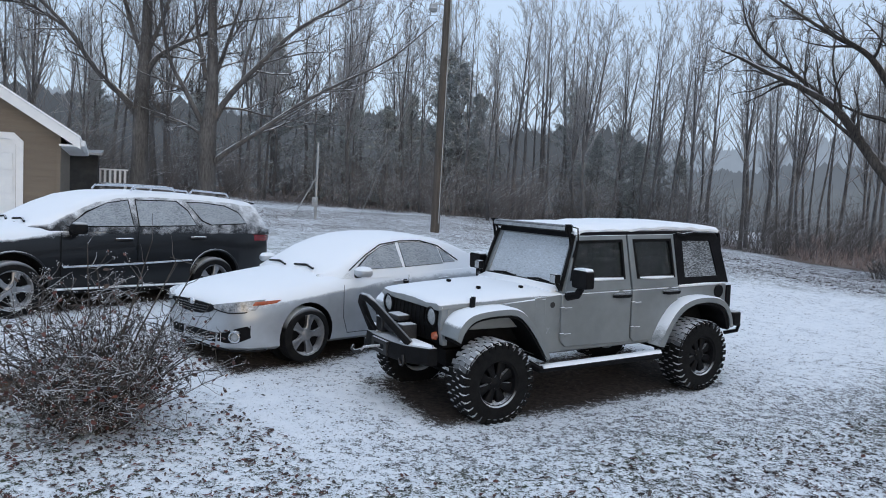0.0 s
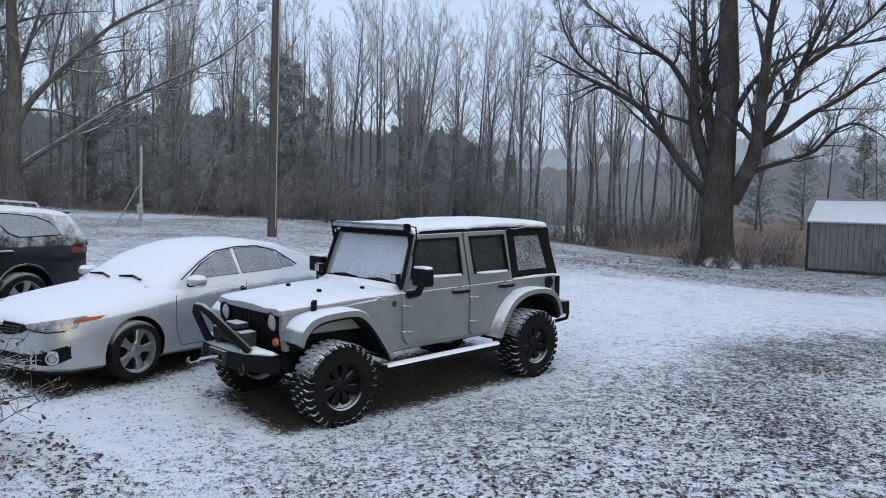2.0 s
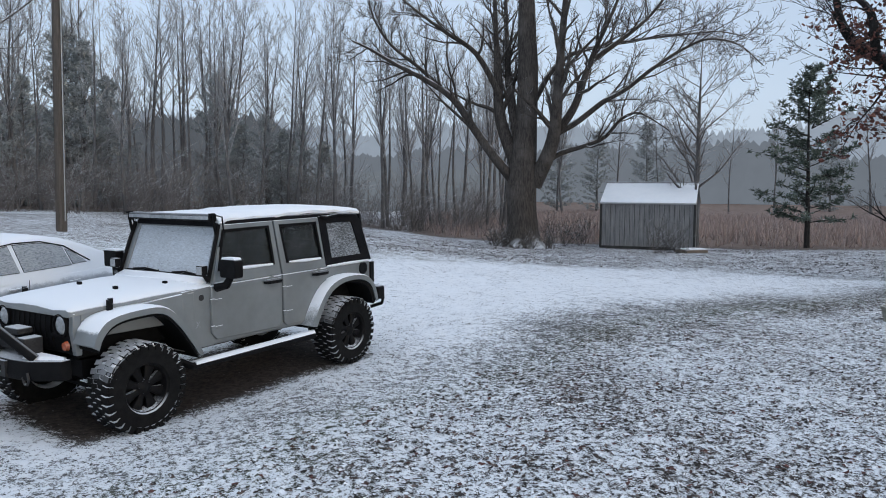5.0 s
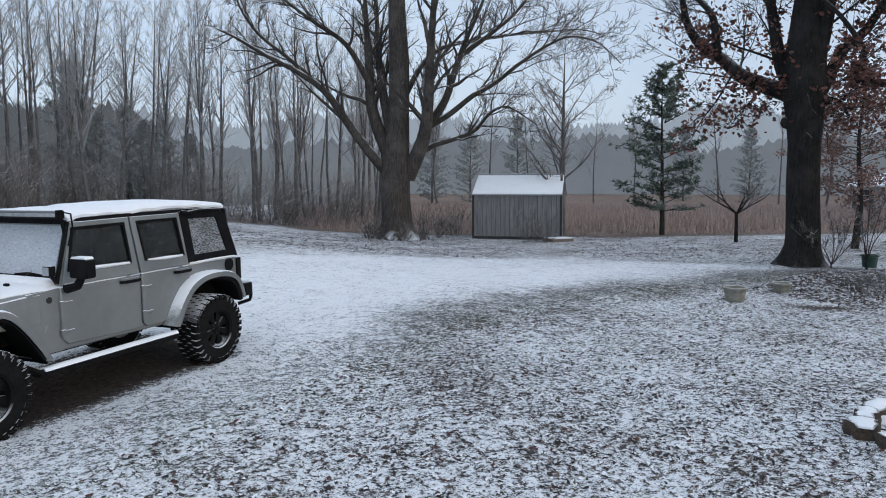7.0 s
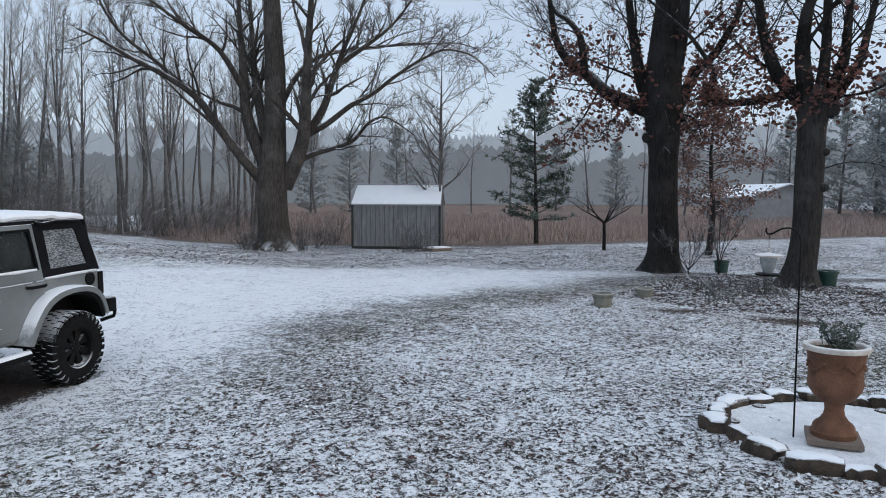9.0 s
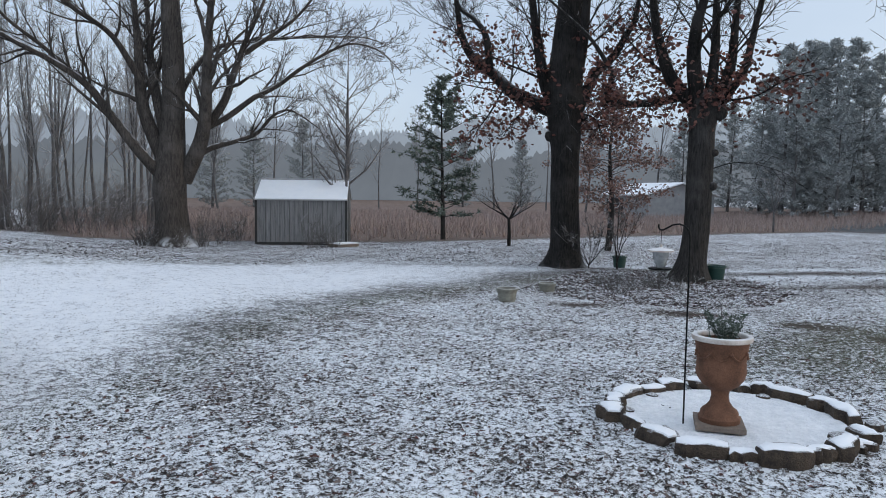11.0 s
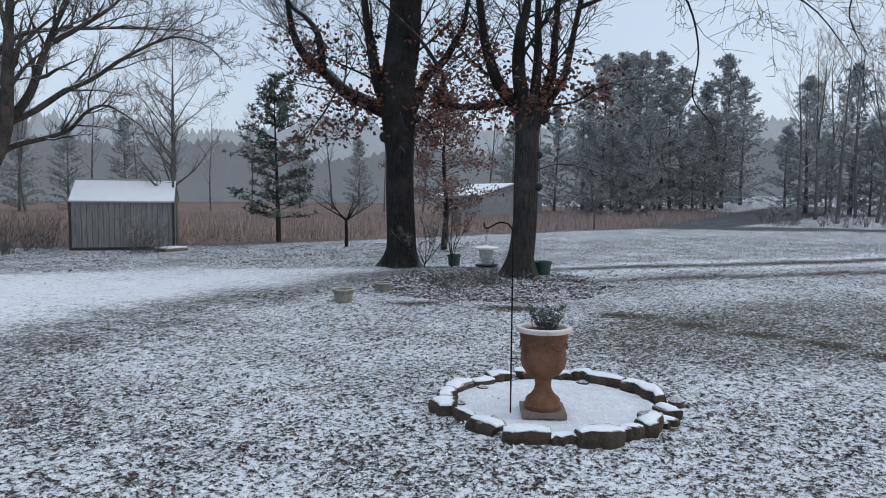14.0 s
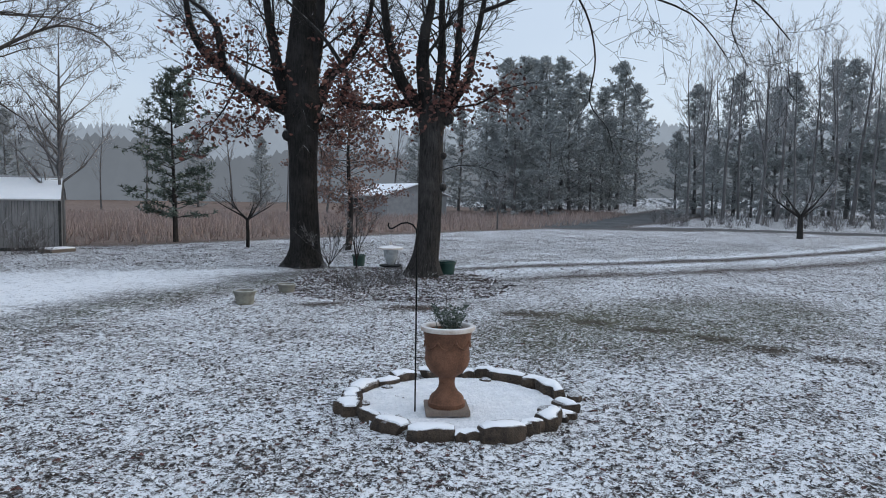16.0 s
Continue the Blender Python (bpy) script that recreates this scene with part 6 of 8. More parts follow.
used = set()
rw = random.Random(77)
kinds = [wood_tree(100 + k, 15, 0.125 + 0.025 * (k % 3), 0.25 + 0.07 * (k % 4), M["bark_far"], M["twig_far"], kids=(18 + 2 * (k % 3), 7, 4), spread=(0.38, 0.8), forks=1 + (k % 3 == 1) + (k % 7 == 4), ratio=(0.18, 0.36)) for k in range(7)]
n_tree = 0
for row, (d0, count) in enumerate(((35, 26), (40, 30), (47, 34), (56, 38))):
    for k in range(count):
        az = -46 + 71 * (k + rw.random()) / count
        edge = 1 + 0.16 * max(0, min(1, (az - 4) / 14))
        d = d0 * edge * rw.uniform(0.95, 1.12)
        plant(kinds[n_tree % 7], az, d, (rw.uniform(0.165, 0.275) * d + 1.2) / 15, rw.uniform(0, 6.28), used)
        n_tree += 1
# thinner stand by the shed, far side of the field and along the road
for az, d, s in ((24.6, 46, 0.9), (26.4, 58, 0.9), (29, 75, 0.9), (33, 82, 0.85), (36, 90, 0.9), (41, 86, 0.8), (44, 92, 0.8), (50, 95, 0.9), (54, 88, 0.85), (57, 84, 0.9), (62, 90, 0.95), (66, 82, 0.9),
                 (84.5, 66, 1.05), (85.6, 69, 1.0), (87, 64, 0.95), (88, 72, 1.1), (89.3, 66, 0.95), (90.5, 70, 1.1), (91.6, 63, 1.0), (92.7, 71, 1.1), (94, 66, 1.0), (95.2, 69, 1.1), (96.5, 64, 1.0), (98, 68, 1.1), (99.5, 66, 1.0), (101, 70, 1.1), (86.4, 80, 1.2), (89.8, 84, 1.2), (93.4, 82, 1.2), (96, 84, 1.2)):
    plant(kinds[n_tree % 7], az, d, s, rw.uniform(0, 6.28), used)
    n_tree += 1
far_pine = [conifer(300 + k, 14, M["needles_far"], M["bark_far"], open_=0.1, low=0.02 + 0.03 * k, wide=0.38, tufts=25, label="far evergreen with needle colour paled for mist") for k in range(2)]
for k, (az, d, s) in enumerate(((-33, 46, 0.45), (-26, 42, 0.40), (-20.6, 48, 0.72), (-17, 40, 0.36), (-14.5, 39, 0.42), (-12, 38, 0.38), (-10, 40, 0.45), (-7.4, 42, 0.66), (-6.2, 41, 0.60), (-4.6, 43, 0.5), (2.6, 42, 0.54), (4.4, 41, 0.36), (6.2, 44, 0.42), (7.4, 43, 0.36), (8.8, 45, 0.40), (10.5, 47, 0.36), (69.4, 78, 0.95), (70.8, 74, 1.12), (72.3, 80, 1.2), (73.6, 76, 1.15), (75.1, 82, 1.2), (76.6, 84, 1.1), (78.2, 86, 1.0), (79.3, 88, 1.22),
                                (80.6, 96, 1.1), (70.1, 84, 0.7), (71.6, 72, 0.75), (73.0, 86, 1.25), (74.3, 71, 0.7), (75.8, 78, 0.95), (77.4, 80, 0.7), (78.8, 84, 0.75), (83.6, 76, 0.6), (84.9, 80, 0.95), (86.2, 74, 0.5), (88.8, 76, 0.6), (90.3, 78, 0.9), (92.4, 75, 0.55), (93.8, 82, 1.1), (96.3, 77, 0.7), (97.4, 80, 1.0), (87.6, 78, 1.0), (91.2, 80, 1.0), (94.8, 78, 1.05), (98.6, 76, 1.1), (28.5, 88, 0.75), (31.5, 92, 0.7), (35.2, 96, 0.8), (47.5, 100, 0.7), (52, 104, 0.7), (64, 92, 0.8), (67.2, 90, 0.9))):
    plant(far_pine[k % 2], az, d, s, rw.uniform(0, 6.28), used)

px, py = at_polar(46.6, 34.4)
pine = conifer(411, 7.6, M["needles"], M["bark_grey"], open_=0.6, low=0.14, wide=0.42, tufts=24, label="young pine with open snowy green boughs")
pine.matrix_basis = Matrix.Translation((px, py, gz(px, py)))
lone = wood_tree(501, 8.6, 0.17, 0.2, M["bark_far"], M["twig_brush"], kids=(34, 9, 5), spread=(0.7, 1.1), ratio=(0.2, 0.42))
lone.matrix_basis = Matrix.Translation((19.9, 24.4, gz(19.9, 24.4)))
tagged(lone, "leafless round-crowned tree standing behind the shed")


def small_tree(x, y, h, seed, label, mat, twig, stems, leaves=0, name="small_tree", spread=0.5, split=0.35, r=0.07):
    rng = random.Random(seed)
    T = thing(name, Matrix.Translation((x, y, gz(x, y) - 0.03)), label, "tree")
    tg, cg, tips = Geo(), Geo(), []
    tg.tube([(0, 0, -0.05), (0.02, 0.01, h * split * 0.5), (0, 0.02, h * split)], [r * 1.2, r, r * 0.9], 8)
    cfg = dict(kids=(6, 4, 3), spread=(0.4, 0.9), ratio=(0.3, 0.5), lift=0.1, up=0.08, curl=0.25, thin=0.006, least=0.12, bare=0.3)
    for k in range(stems):
        a = 2 * math.pi * k / stems + rng.uniform(-0.3, 0.3)
        line = wander(rng, (0, 0, h * split), (math.cos(a) * spread, math.sin(a) * spread, 1), h * rng.uniform(0.5, 0.68), 6, 0.05, 0.2)
        rr = [max(0.008, r * 0.6 * (1 - j / 6.5)) for j in range(7)]
        tg.tube(line, rr, 5)
        sprout(rng, cg, cg, line, rr, 0, cfg, tips)
    part("trunk", tg, mat, T, smooth=60)
    part("crown", cg, twig, T, smooth=0, kind="stuff")
    if leaves:
        lf = Geo()
        for _ in range(leaves):
            leaf_shape(lf, rng.choice(tips) + Vector((rng.gauss(0, 0.12), rng.gauss(0, 0.12), rng.gauss(0, 0.12))), rng.uniform(0.09, 0.14), rng)
        part("leaf", lf, M["leaf_brown"], T, "dry pinkish-brown leaves", smooth=0, kind="stuff")
    return T


small_tree(24.1, 18.9, 2.9, 601, "small bare ornamental tree with a wide crown", M["bark_dark"], M["twig"], 8, spread=1.7, split=0.40)
bx, by = at_polar(59.6, 29.5)


def beech(x, y, h, low, wide, seed, label):
    """One slim stem with level, leafy tiers of branches, widest below the middle."""
    rng = random.Random(seed)
    T = thing("beech_tree", Matrix.Translation((x, y, gz(x, y) - 0.03)), label, "tree")
    tg, cg, lf, tips = Geo(), Geo(), Geo(), []
    stem = [Vector((0.06 * math.sin(k), 0.05 * math.cos(k * 1.3), h * k / 8 - 0.05)) for k in range(9)]
    tg.tube(stem, [0.13 * (1 - k / 8.6) + 0.01 for k in range(9)], 8)
    cfg = dict(kids=(7, 4), spread=(0.4, 0.8), ratio=(0.3, 0.5), lift=0.0, up=0.0, curl=0.2, thin=0.007, least=0.15, bare=0.2)
    n = 46
    for k in range(n):
        f = (k + rng.random()) / n
        z = low + (h - low) * f
        a = k * 2.4 + rng.uniform(-0.4, 0.4)
        ln = wide * (0.55 + 1.5 * f if f < 0.3 else (1 - f) * 1.43) * rng.uniform(0.75, 1.15) + 0.15
        line = wander(rng, (0, 0, z - 0.1), (math.cos(a), math.sin(a), rng.uniform(0.05, 0.4)), ln, 5, -0.03, 0.15)
        rr = [max(0.007, 0.03 * (1 - j / 5.5)) for j in range(6)]
        cg.tube(line, rr, 4)
        sprout(rng, cg, cg, line, rr, 0, cfg, tips)
    for t in tips:
        for _ in range(rng.choice((2, 3, 4, 6))):
            leaf_shape(lf, t + Vector((rng.gauss(0, 0.13), rng.gauss(0, 0.13), rng.gauss(-0.03, 0.07))), rng.uniform(0.09, 0.14), rng)
    part("trunk", tg, M["bark_grey"], T, smooth=60)
    part("crown", cg, M["twig"], T, smooth=0, kind="stuff")
    part("leaf", lf, M["leaf_brown"], T, "dry pinkish-brown leaves", smooth=0, kind="stuff")
    return T


beech(bx, by, 6.4, 1.7, 2.1, 602, "slender beech still hung with tiers of brown leaves")
sx, sy = at_polar(70.6, 50)
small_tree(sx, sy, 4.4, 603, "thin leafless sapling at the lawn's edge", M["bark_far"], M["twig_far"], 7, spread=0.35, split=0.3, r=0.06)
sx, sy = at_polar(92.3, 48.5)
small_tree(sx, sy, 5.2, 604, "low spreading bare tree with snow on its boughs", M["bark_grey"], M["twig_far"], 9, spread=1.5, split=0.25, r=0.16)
sx, sy = at_polar(60.6, 22.2)
small_tree(sx, sy, 2.9, 605, "thin twiggy shrub growing in the leaf bed", M["bark_grey"], M["twig"], 5, leaves=60, name="shrub", spread=0.3, split=0.08, r=0.03)
sx, sy = at_polar(58.5, 22.0)
small_tree(sx, sy, 2.2, 606, "bare twiggy shrub growing in the leaf bed", M["bark_grey"], M["twig"], 6, name="shrub", spread=0.7, split=0.06, r=0.022)


def brush(name, label, places, hgt, per, mat, seed, lean=0.35, r=0.006):
    """Thickets of thin stems."""
    rng = random.Random(seed)
    g = Geo()
    for x, y, s in places:
        for _ in range(per):
            a, q = rng.uniform(0, 6.283), rng.uniform(0, 0.5) * s
            p = (x + math.cos(a) * q, y + math.sin(a) * q, gz(x, y) - 0.03)
            ln = hgt * s * rng.uniform(0.4, 1.1)
            line = wander(rng, p, (rng.gauss(0, lean), rng.gauss(0, lean), 1), ln, 4, 0.05, 0.25)
            g.tube(line, [r * 1.4, r * 1.2, r, r * 0.8, r * 0.5], 3, False)
            for k in (1, 2, 3):
                for _ in range(2):
                    tw = wander(rng, line[k], (rng.gauss(0, 1), rng.gauss(0, 1), 0.7), ln * rng.uniform(0.15, 0.35), 2, 0.05, 0.3)
                    g.tube(tw, [r * 0.8, r * 0.6, r * 0.4], 3, False)
    return tagged(part(name, g, mat, smooth=0), label, "brush", kind="stuff")


rb_ = random.Random(9)
spots = []
for k in range(230):
    az = -46 + 71 * rb_.random()
    d = (33 + max(0, az - 2) * 0.42) * rb_.uniform(0.98, 1.5)
    spots.append((*at_polar(az, d), rb_.uniform(0.7, 1.5)))
brush("underbrush", "tangled leafless underbrush along the edge of the woods", spots, 3.0, 16, M["twig_brush"], 21, r=0.009)
spots = [(*at_polar(24 + 8 * rb_.random(), 33 + 12 * rb_.random()), rb_.uniform(0.5, 0.8)) for _ in range(14)]
spots += [(13.3 + rb_.gauss(0, 1.3), 26.6 + rb_.gauss(0, 0.7), rb_.uniform(0.35, 0.7)) for _ in range(14)] + [(*at_polar(36.6, 28.3), 0.9), (*at_polar(37.4, 28.6), 0.8), (*at_polar(38.1, 28.4), 0.7)]
brush("brush", "bare scrub by the shed and the big oak", spots, 1.9, 16, M["twig"], 22, 0.4, 0.007)
spots = [(*at_polar(82 + 20 * rb_.random(), 58 + 10 * rb_.random()), rb_.uniform(0.5, 1.0)) for _ in range(60)]
brush("underbrush", "leafless scrub under the far roadside trees", spots, 2.0, 7, M["twig_brush"], 23, 0.4, 0.014)
spots = [(16.4 + rb_.gauss(0, 1.0), 8.6 + rb_.gauss(0, 0.55), rb_.uniform(0.35, 0.7)) for _ in range(16)]
brush("bed_scrub", "low dark scrub in the leaf-covered bed", spots, 0.8, 16, M["twig"], 24, 0.6, 0.006)


def field_grass():
    rng, g = random.Random(31), Geo()
    n = 0
    xs = np.array([rng.uniform(12, 80) for _ in range(26000)])
    ys = np.array([rng.uniform(10, 75) for _ in range(26000)])
    ok = inside(FIELD, xs, ys) & (np.hypot(xs, ys) < 78)
    for x, y in zip(xs[ok], ys[ok]):
        z, h = gz(x, y) - 0.05, rng.uniform(0.3, 0.75)
        for _ in range(2):
            a, w = rng.uniform(0, 6.28), rng.uniform(0.02, 0.05)
            lx, ly = rng.gauss(0, 0.16), rng.gauss(0, 0.16)
            g.add([(x - w * math.cos(a), y - w * math.sin(a), z), (x + w * math.cos(a), y + w * math.sin(a), z), (x + lx, y + ly, z + h)], [(0, 1, 2)])
    return tagged(part("field_grass", g, M["field_grass"], smooth=0), "tall tan broom grass in the field, colour paled for haze", "grass", kind="stuff")


# Blade colours lightened and greyed to carry the haze over the field.
M["field_grass"] = leaf_mat("broom_grass", [(0.36, 0.28, 0.255), (0.39, 0.305, 0.28), (0.33, 0.25, 0.225), (0.30, 0.235, 0.215), (0.35, 0.29, 0.27)])
field_grass()


def far_woods(name, r, lo, hi, az0, az1, col, seed, step):
    """A far treeline, a plain glowing backdrop at the end of sight, mist put into its colour."""
    rng, g = random.Random(seed), Geo()
    az = az0
    while az < az1:
        x, y = at_polar(az, r * rng.uniform(0.97, 1.03))
        hmean = lo + (hi - lo) * (0.5 + 0.5 * noise.noise((az * 0.11, seed, 0)))
        h, w = hmean * rng.uniform(0.82, 1.0), rng.uniform(0.9, 2.4)
        tx, ty = y / r, -x / r
        z = gz(x, y) - 1
        n = 9
        wide = [w * math.sqrt(max(0.0, 1 - (k / n) ** 3)) for k in range(n)]
        left = [(x - tx * q * rng.uniform(0.7, 1.15), y - ty * q, z + h * k / n) for k, q in enumerate(wide)]
        right = [(x + tx * q * rng.uniform(0.7, 1.15), y + ty * q, z + h * k / n) for k, q in enumerate(wide)]
        g.add(left + right + [(x, y, z + h)], [(k, n + k, n + k + 1, k + 1) for k in range(n - 1)] + [(n - 1, 2 * n - 1, 2 * n)])
        az += step * rng.uniform(0.6, 1.4)
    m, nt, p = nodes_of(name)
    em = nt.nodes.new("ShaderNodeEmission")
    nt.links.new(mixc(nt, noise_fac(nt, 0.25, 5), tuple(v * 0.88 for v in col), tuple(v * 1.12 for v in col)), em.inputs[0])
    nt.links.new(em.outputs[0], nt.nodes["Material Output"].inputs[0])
    return tagged(part(name, g, m, smooth=0), "glowing backdrop of far treeline with mist put into its colour", "backdrop", kind="structure")


# Glow colours hold the mist: the farthest row is the palest.
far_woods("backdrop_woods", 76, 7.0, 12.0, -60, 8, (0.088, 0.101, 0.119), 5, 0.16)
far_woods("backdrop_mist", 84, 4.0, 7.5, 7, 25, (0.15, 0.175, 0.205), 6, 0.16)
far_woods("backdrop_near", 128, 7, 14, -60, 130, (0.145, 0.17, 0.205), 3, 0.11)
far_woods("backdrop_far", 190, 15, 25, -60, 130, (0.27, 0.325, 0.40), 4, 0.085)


# ---- buildings ----
def build_shed():
    a, b = Vector((16.34, 25.85, 0)), Vector((19.05, 23.4, 0))
    ux = (b - a).normalized()
    L = (b - a).length
    yaw = math.degrees(math.atan2(ux.y, ux.x))
    S = thing("shed", pose(a.x, a.y, gz(a.x, a.y), 0, 0, yaw), "weathered grey board shed with a snow-covered gable roof", "shed")
    D, H, RH = 2.8, 1.86, 0.78
    rng = random.Random(2)
    nb = 19
    w = L / nb
    for k in range(nb):
        part("board", Geo().box((w * (k + 0.5), rng.uniform(-0.006, 0.006), H / 2), (w - 0.014, 0.03, H - rng.uniform(0, 0.05))), M["shed_wood"], S, smooth=0)
    part("wall_back", Geo().box((L / 2, D, H / 2), (L, 0.05, H)), M["shed_wood"], S, smooth=0)
    for x in (0.02, L - 0.02):
        part("gable_wall", Geo().add([(x + dx, y, z) for dx in (-0.02, 0.02) for y, z in ((0.03, 0), (D, 0), (D, H), (D / 2, H + RH), (0.03, H))], [(0, 1, 2, 3, 4), (9, 8, 7, 6, 5)] + [(i, 5 + i, 5 + (i + 1) % 5, (i + 1) % 5) for i in range(5)]), M["shed_wood"], S, smooth=0)
    part("inner_lining", Geo().box((L / 2, 0.05, H / 2), (L - 0.1, 0.02, H)), M["shed_dark"], S, smooth=0)
    part("skid", Geo().box((L / 2, 0.03, 0.03), (L, 0.12, 0.14)), M["shed_dark"], S, smooth=0)
    part("corner_post", Geo().box((0.0, -0.01, H / 2), (0.09, 0.07, H)), M["shed_dark"], S, smooth=0)
    part("corner_post", Geo().box((L, -0.01, H / 2), (0.09, 0.07, H)), M["shed_dark"], S, smooth=0)
    for sgn in (0, 1):
        y0, y1 = (-0.08, D / 2) if sgn == 0 else (D + 0.08, D / 2)
        z0 = H - 0.05
        rf = part("roof_panel", Geo().add([(x, y, z + t) for t in (0, 0.04) for x, y, z in ((-0.05, y0, z0), (L + 0.05, y0, z0), (L + 0.03, y1, H + RH), (-0.03, y1, H + RH))], [(0, 1, 2, 3), (7, 6, 5, 4), (0, 4, 5, 1), (1, 5, 6, 2), (2, 6, 7, 3), (3, 7, 4, 0)]), M["roof_metal"], S, smooth=0)
        part("roof_snow", Geo().add([(x, y, z + t) for t in (0.042, 0.085) for x, y, z in ((-0.04, y0 + 0.02, z0), (L + 0.04, y0 + 0.02, z0), (L + 0.025, y1, H + RH), (-0.025, y1, H + RH))], [(0, 1, 2, 3), (7, 6, 5, 4), (0, 4, 5, 1), (1, 5, 6, 2), (2, 6, 7, 3), (3, 7, 4, 0)]), M["snow"], rf, "even snow on the roof", bevel=0.015)
    part("ridge_cap", Geo().tube([(-0.05, D / 2 - 0.09, H + RH + 0.05), (L + 0.05, D / 2 - 0.09, H + RH + 0.05)], 0.035, 6), M["roof_metal"], S)
    x, y = at_polar(39.0, 29.2)
    st = thing("step_slab", Matrix.Translation((x, y, gz(x, y))), "snow-covered concrete slab beside the shed", "slab")
    part("slab", Geo().box((0, 0, 0.06), (1.0, 0.7, 0.12)), M["slab"], st, bevel=0.02)
    part("snow_cap", Geo().box((0, 0, 0.14), (0.96, 0.66, 0.05)), M["snow"], st, bevel=0.02)


build_shed()


def build_garage():
    C = Vector((-10.5, 14.84, 0))
    u = Vector((-0.84, -0.54, 0)).normalized()
    yaw = math.degrees(math.atan2(u.y, u.x))
    z0 = 0.72
    G = thing("garage", pose(C.x, C.y, z0, 0, 0, yaw), "tan lap-sided garage with a white overhead door", "building")
    # x runs along the front towards the door, y runs to the front of it
    W, H, D, P = 6.6, 2.42, 7.0, 0.64
    rise = W / 2 * P
    part("wall_core", Geo().add([(x, y, z) for y in (-0.12, -0.02) for x, z in ((0, -0.6), (0.85, -0.6), (0.85, 2.28), (5.6, 2.28), (5.6, -0.6), (W, -0.6), (W, H), (W / 2, H + rise), (0, H))], [tuple(range(9)), tuple(range(17, 8, -1))] + [(i, 9 + i, 9 + (i + 1) % 9, (i + 1) % 9) for i in range(9)]), M["siding"], G, smooth=0)
    part("wall_side", Geo().box((0.06, -D / 2 - 0.1, H / 2 - 0.3), (0.12, D, H + 0.6)), M["siding"], G, smooth=0)
    part("wall_side", Geo().box((W - 0.06, -D / 2 - 0.1, H / 2 - 0.3), (0.12, D, H + 0.6)), M["siding"], G, smooth=0)
    part("wall_back", Geo().box((W / 2, -D - 0.1, H / 2 - 0.3), (W, 0.1, H + 0.6)), M["siding"], G, smooth=0)
    bh = 0.118
    z = -0.3
    while z < H + rise - 0.1:
        lo = max(0, (z - H) / P)
        spans = [(lo, W - lo)] if z > 2.28 else [(0, 0.72), (5.73, W)]
        for a, b in spans:
            if b - a > 0.1:
                part("siding_board", Geo().add([(a, -0.02, z), (b, -0.02, z), (b, 0.018, z), (a, 0.018, z), (a, -0.02, z + bh), (b, -0.02, z + bh), (b, 0.002, z + bh), (a, 0.002, z + bh)], [(0, 1, 2, 3), (4, 7, 6, 5), (0, 4, 5, 1), (3, 2, 6, 7), (0, 3, 7, 4), (1, 5, 6, 2)]), M["siding"], G, smooth=0)
        z += bh
    part("corner_trim", Geo().box((0.02, 0.0, 1.0), (0.08, 0.07, 2.85)), M["siding"], G, smooth=0)
    # door frame with clipped upper corners
    fo = [(0.70, -0.5), (0.70, 2.20), (0.88, 2.38), (5.57, 2.38), (5.75, 2.20), (5.75, -0.5)]
    fi = [(0.84, -0.5), (0.84, 2.12), (0.96, 2.24), (5.49, 2.24), (5.61, 2.12), (5.61, -0.5)]
    n = 6
    part("door_frame", Geo().add([(x, 0.045, z) for x, z in fo] + [(x, 0.045, z) for x, z in fi] + [(x, -0.06, z) for x, z in fo] + [(x, -0.06, z) for x, z in fi],
                                 [f for i in range(5) for f in ((i, i + 1, n + i + 1, n + i), (12 + i, 18 + i, 19 + i, 13 + i), (i, 12 + i, 13 + i, i + 1), (6 + i, 7 + i, 19 + i, 18 + i))]), M["white_trim"], G, smooth=0)
    dr = part("garage_door", Geo().add([(x, y, z) for y in (-0.09, -0.05) for x, z in [(0.80, -0.5), (0.80, 2.14), (0.95, 2.30), (5.50, 2.30), (5.65, 2.14), (5.65, -0.5)]], [tuple(range(6)), tuple(range(11, 5, -1))] + [(i, 6 + i, 6 + (i + 1) % 6, (i + 1) % 6) for i in range(6)]), M["door_white"], G, smooth=0)
    for r in range(5):
        for c in range(8):
            part("door_panel", Geo().box((1.15 + c * 0.60, -0.047, -0.25 + r * 0.5), (0.48, 0.02, 0.38)), M["door_white"], dr, smooth=0, bevel=0.012)
    for sgn in (1, -1):
        e, m = (-0.42 if sgn > 0 else W + 0.42), W / 2
        ze = H + 0.05 - 0.42 * P
        rf = part("roof_slope", Geo().add([(x, y, z + t) for t in (0, 0.14) for x, y, z in ((e, 0.35, ze), (m, 0.35, H + rise + 0.05), (m, -D - 0.4, H + rise + 0.05), (e, -D - 0.4, ze))], [(0, 1, 2, 3), (7, 6, 5, 4), (0, 4, 5, 1), (1, 5, 6, 2), (2, 6, 7, 3), (3, 7, 4, 0)]), M["roof_metal"], G, smooth=0)
        part("roof_snow", Geo().add([(x, y, z + t) for t in (0.143, 0.19) for x, y, z in ((e, 0.33, ze), (m, 0.33, H + rise + 0.05), (m, -D - 0.4, H + rise + 0.05), (e, -D - 0.4, ze))], [(0, 1, 2, 3), (7, 6, 5, 4), (0, 4, 5, 1), (1, 5, 6, 2), (2, 6, 7, 3), (3, 7, 4, 0)]), M["snow"], rf, smooth=0)
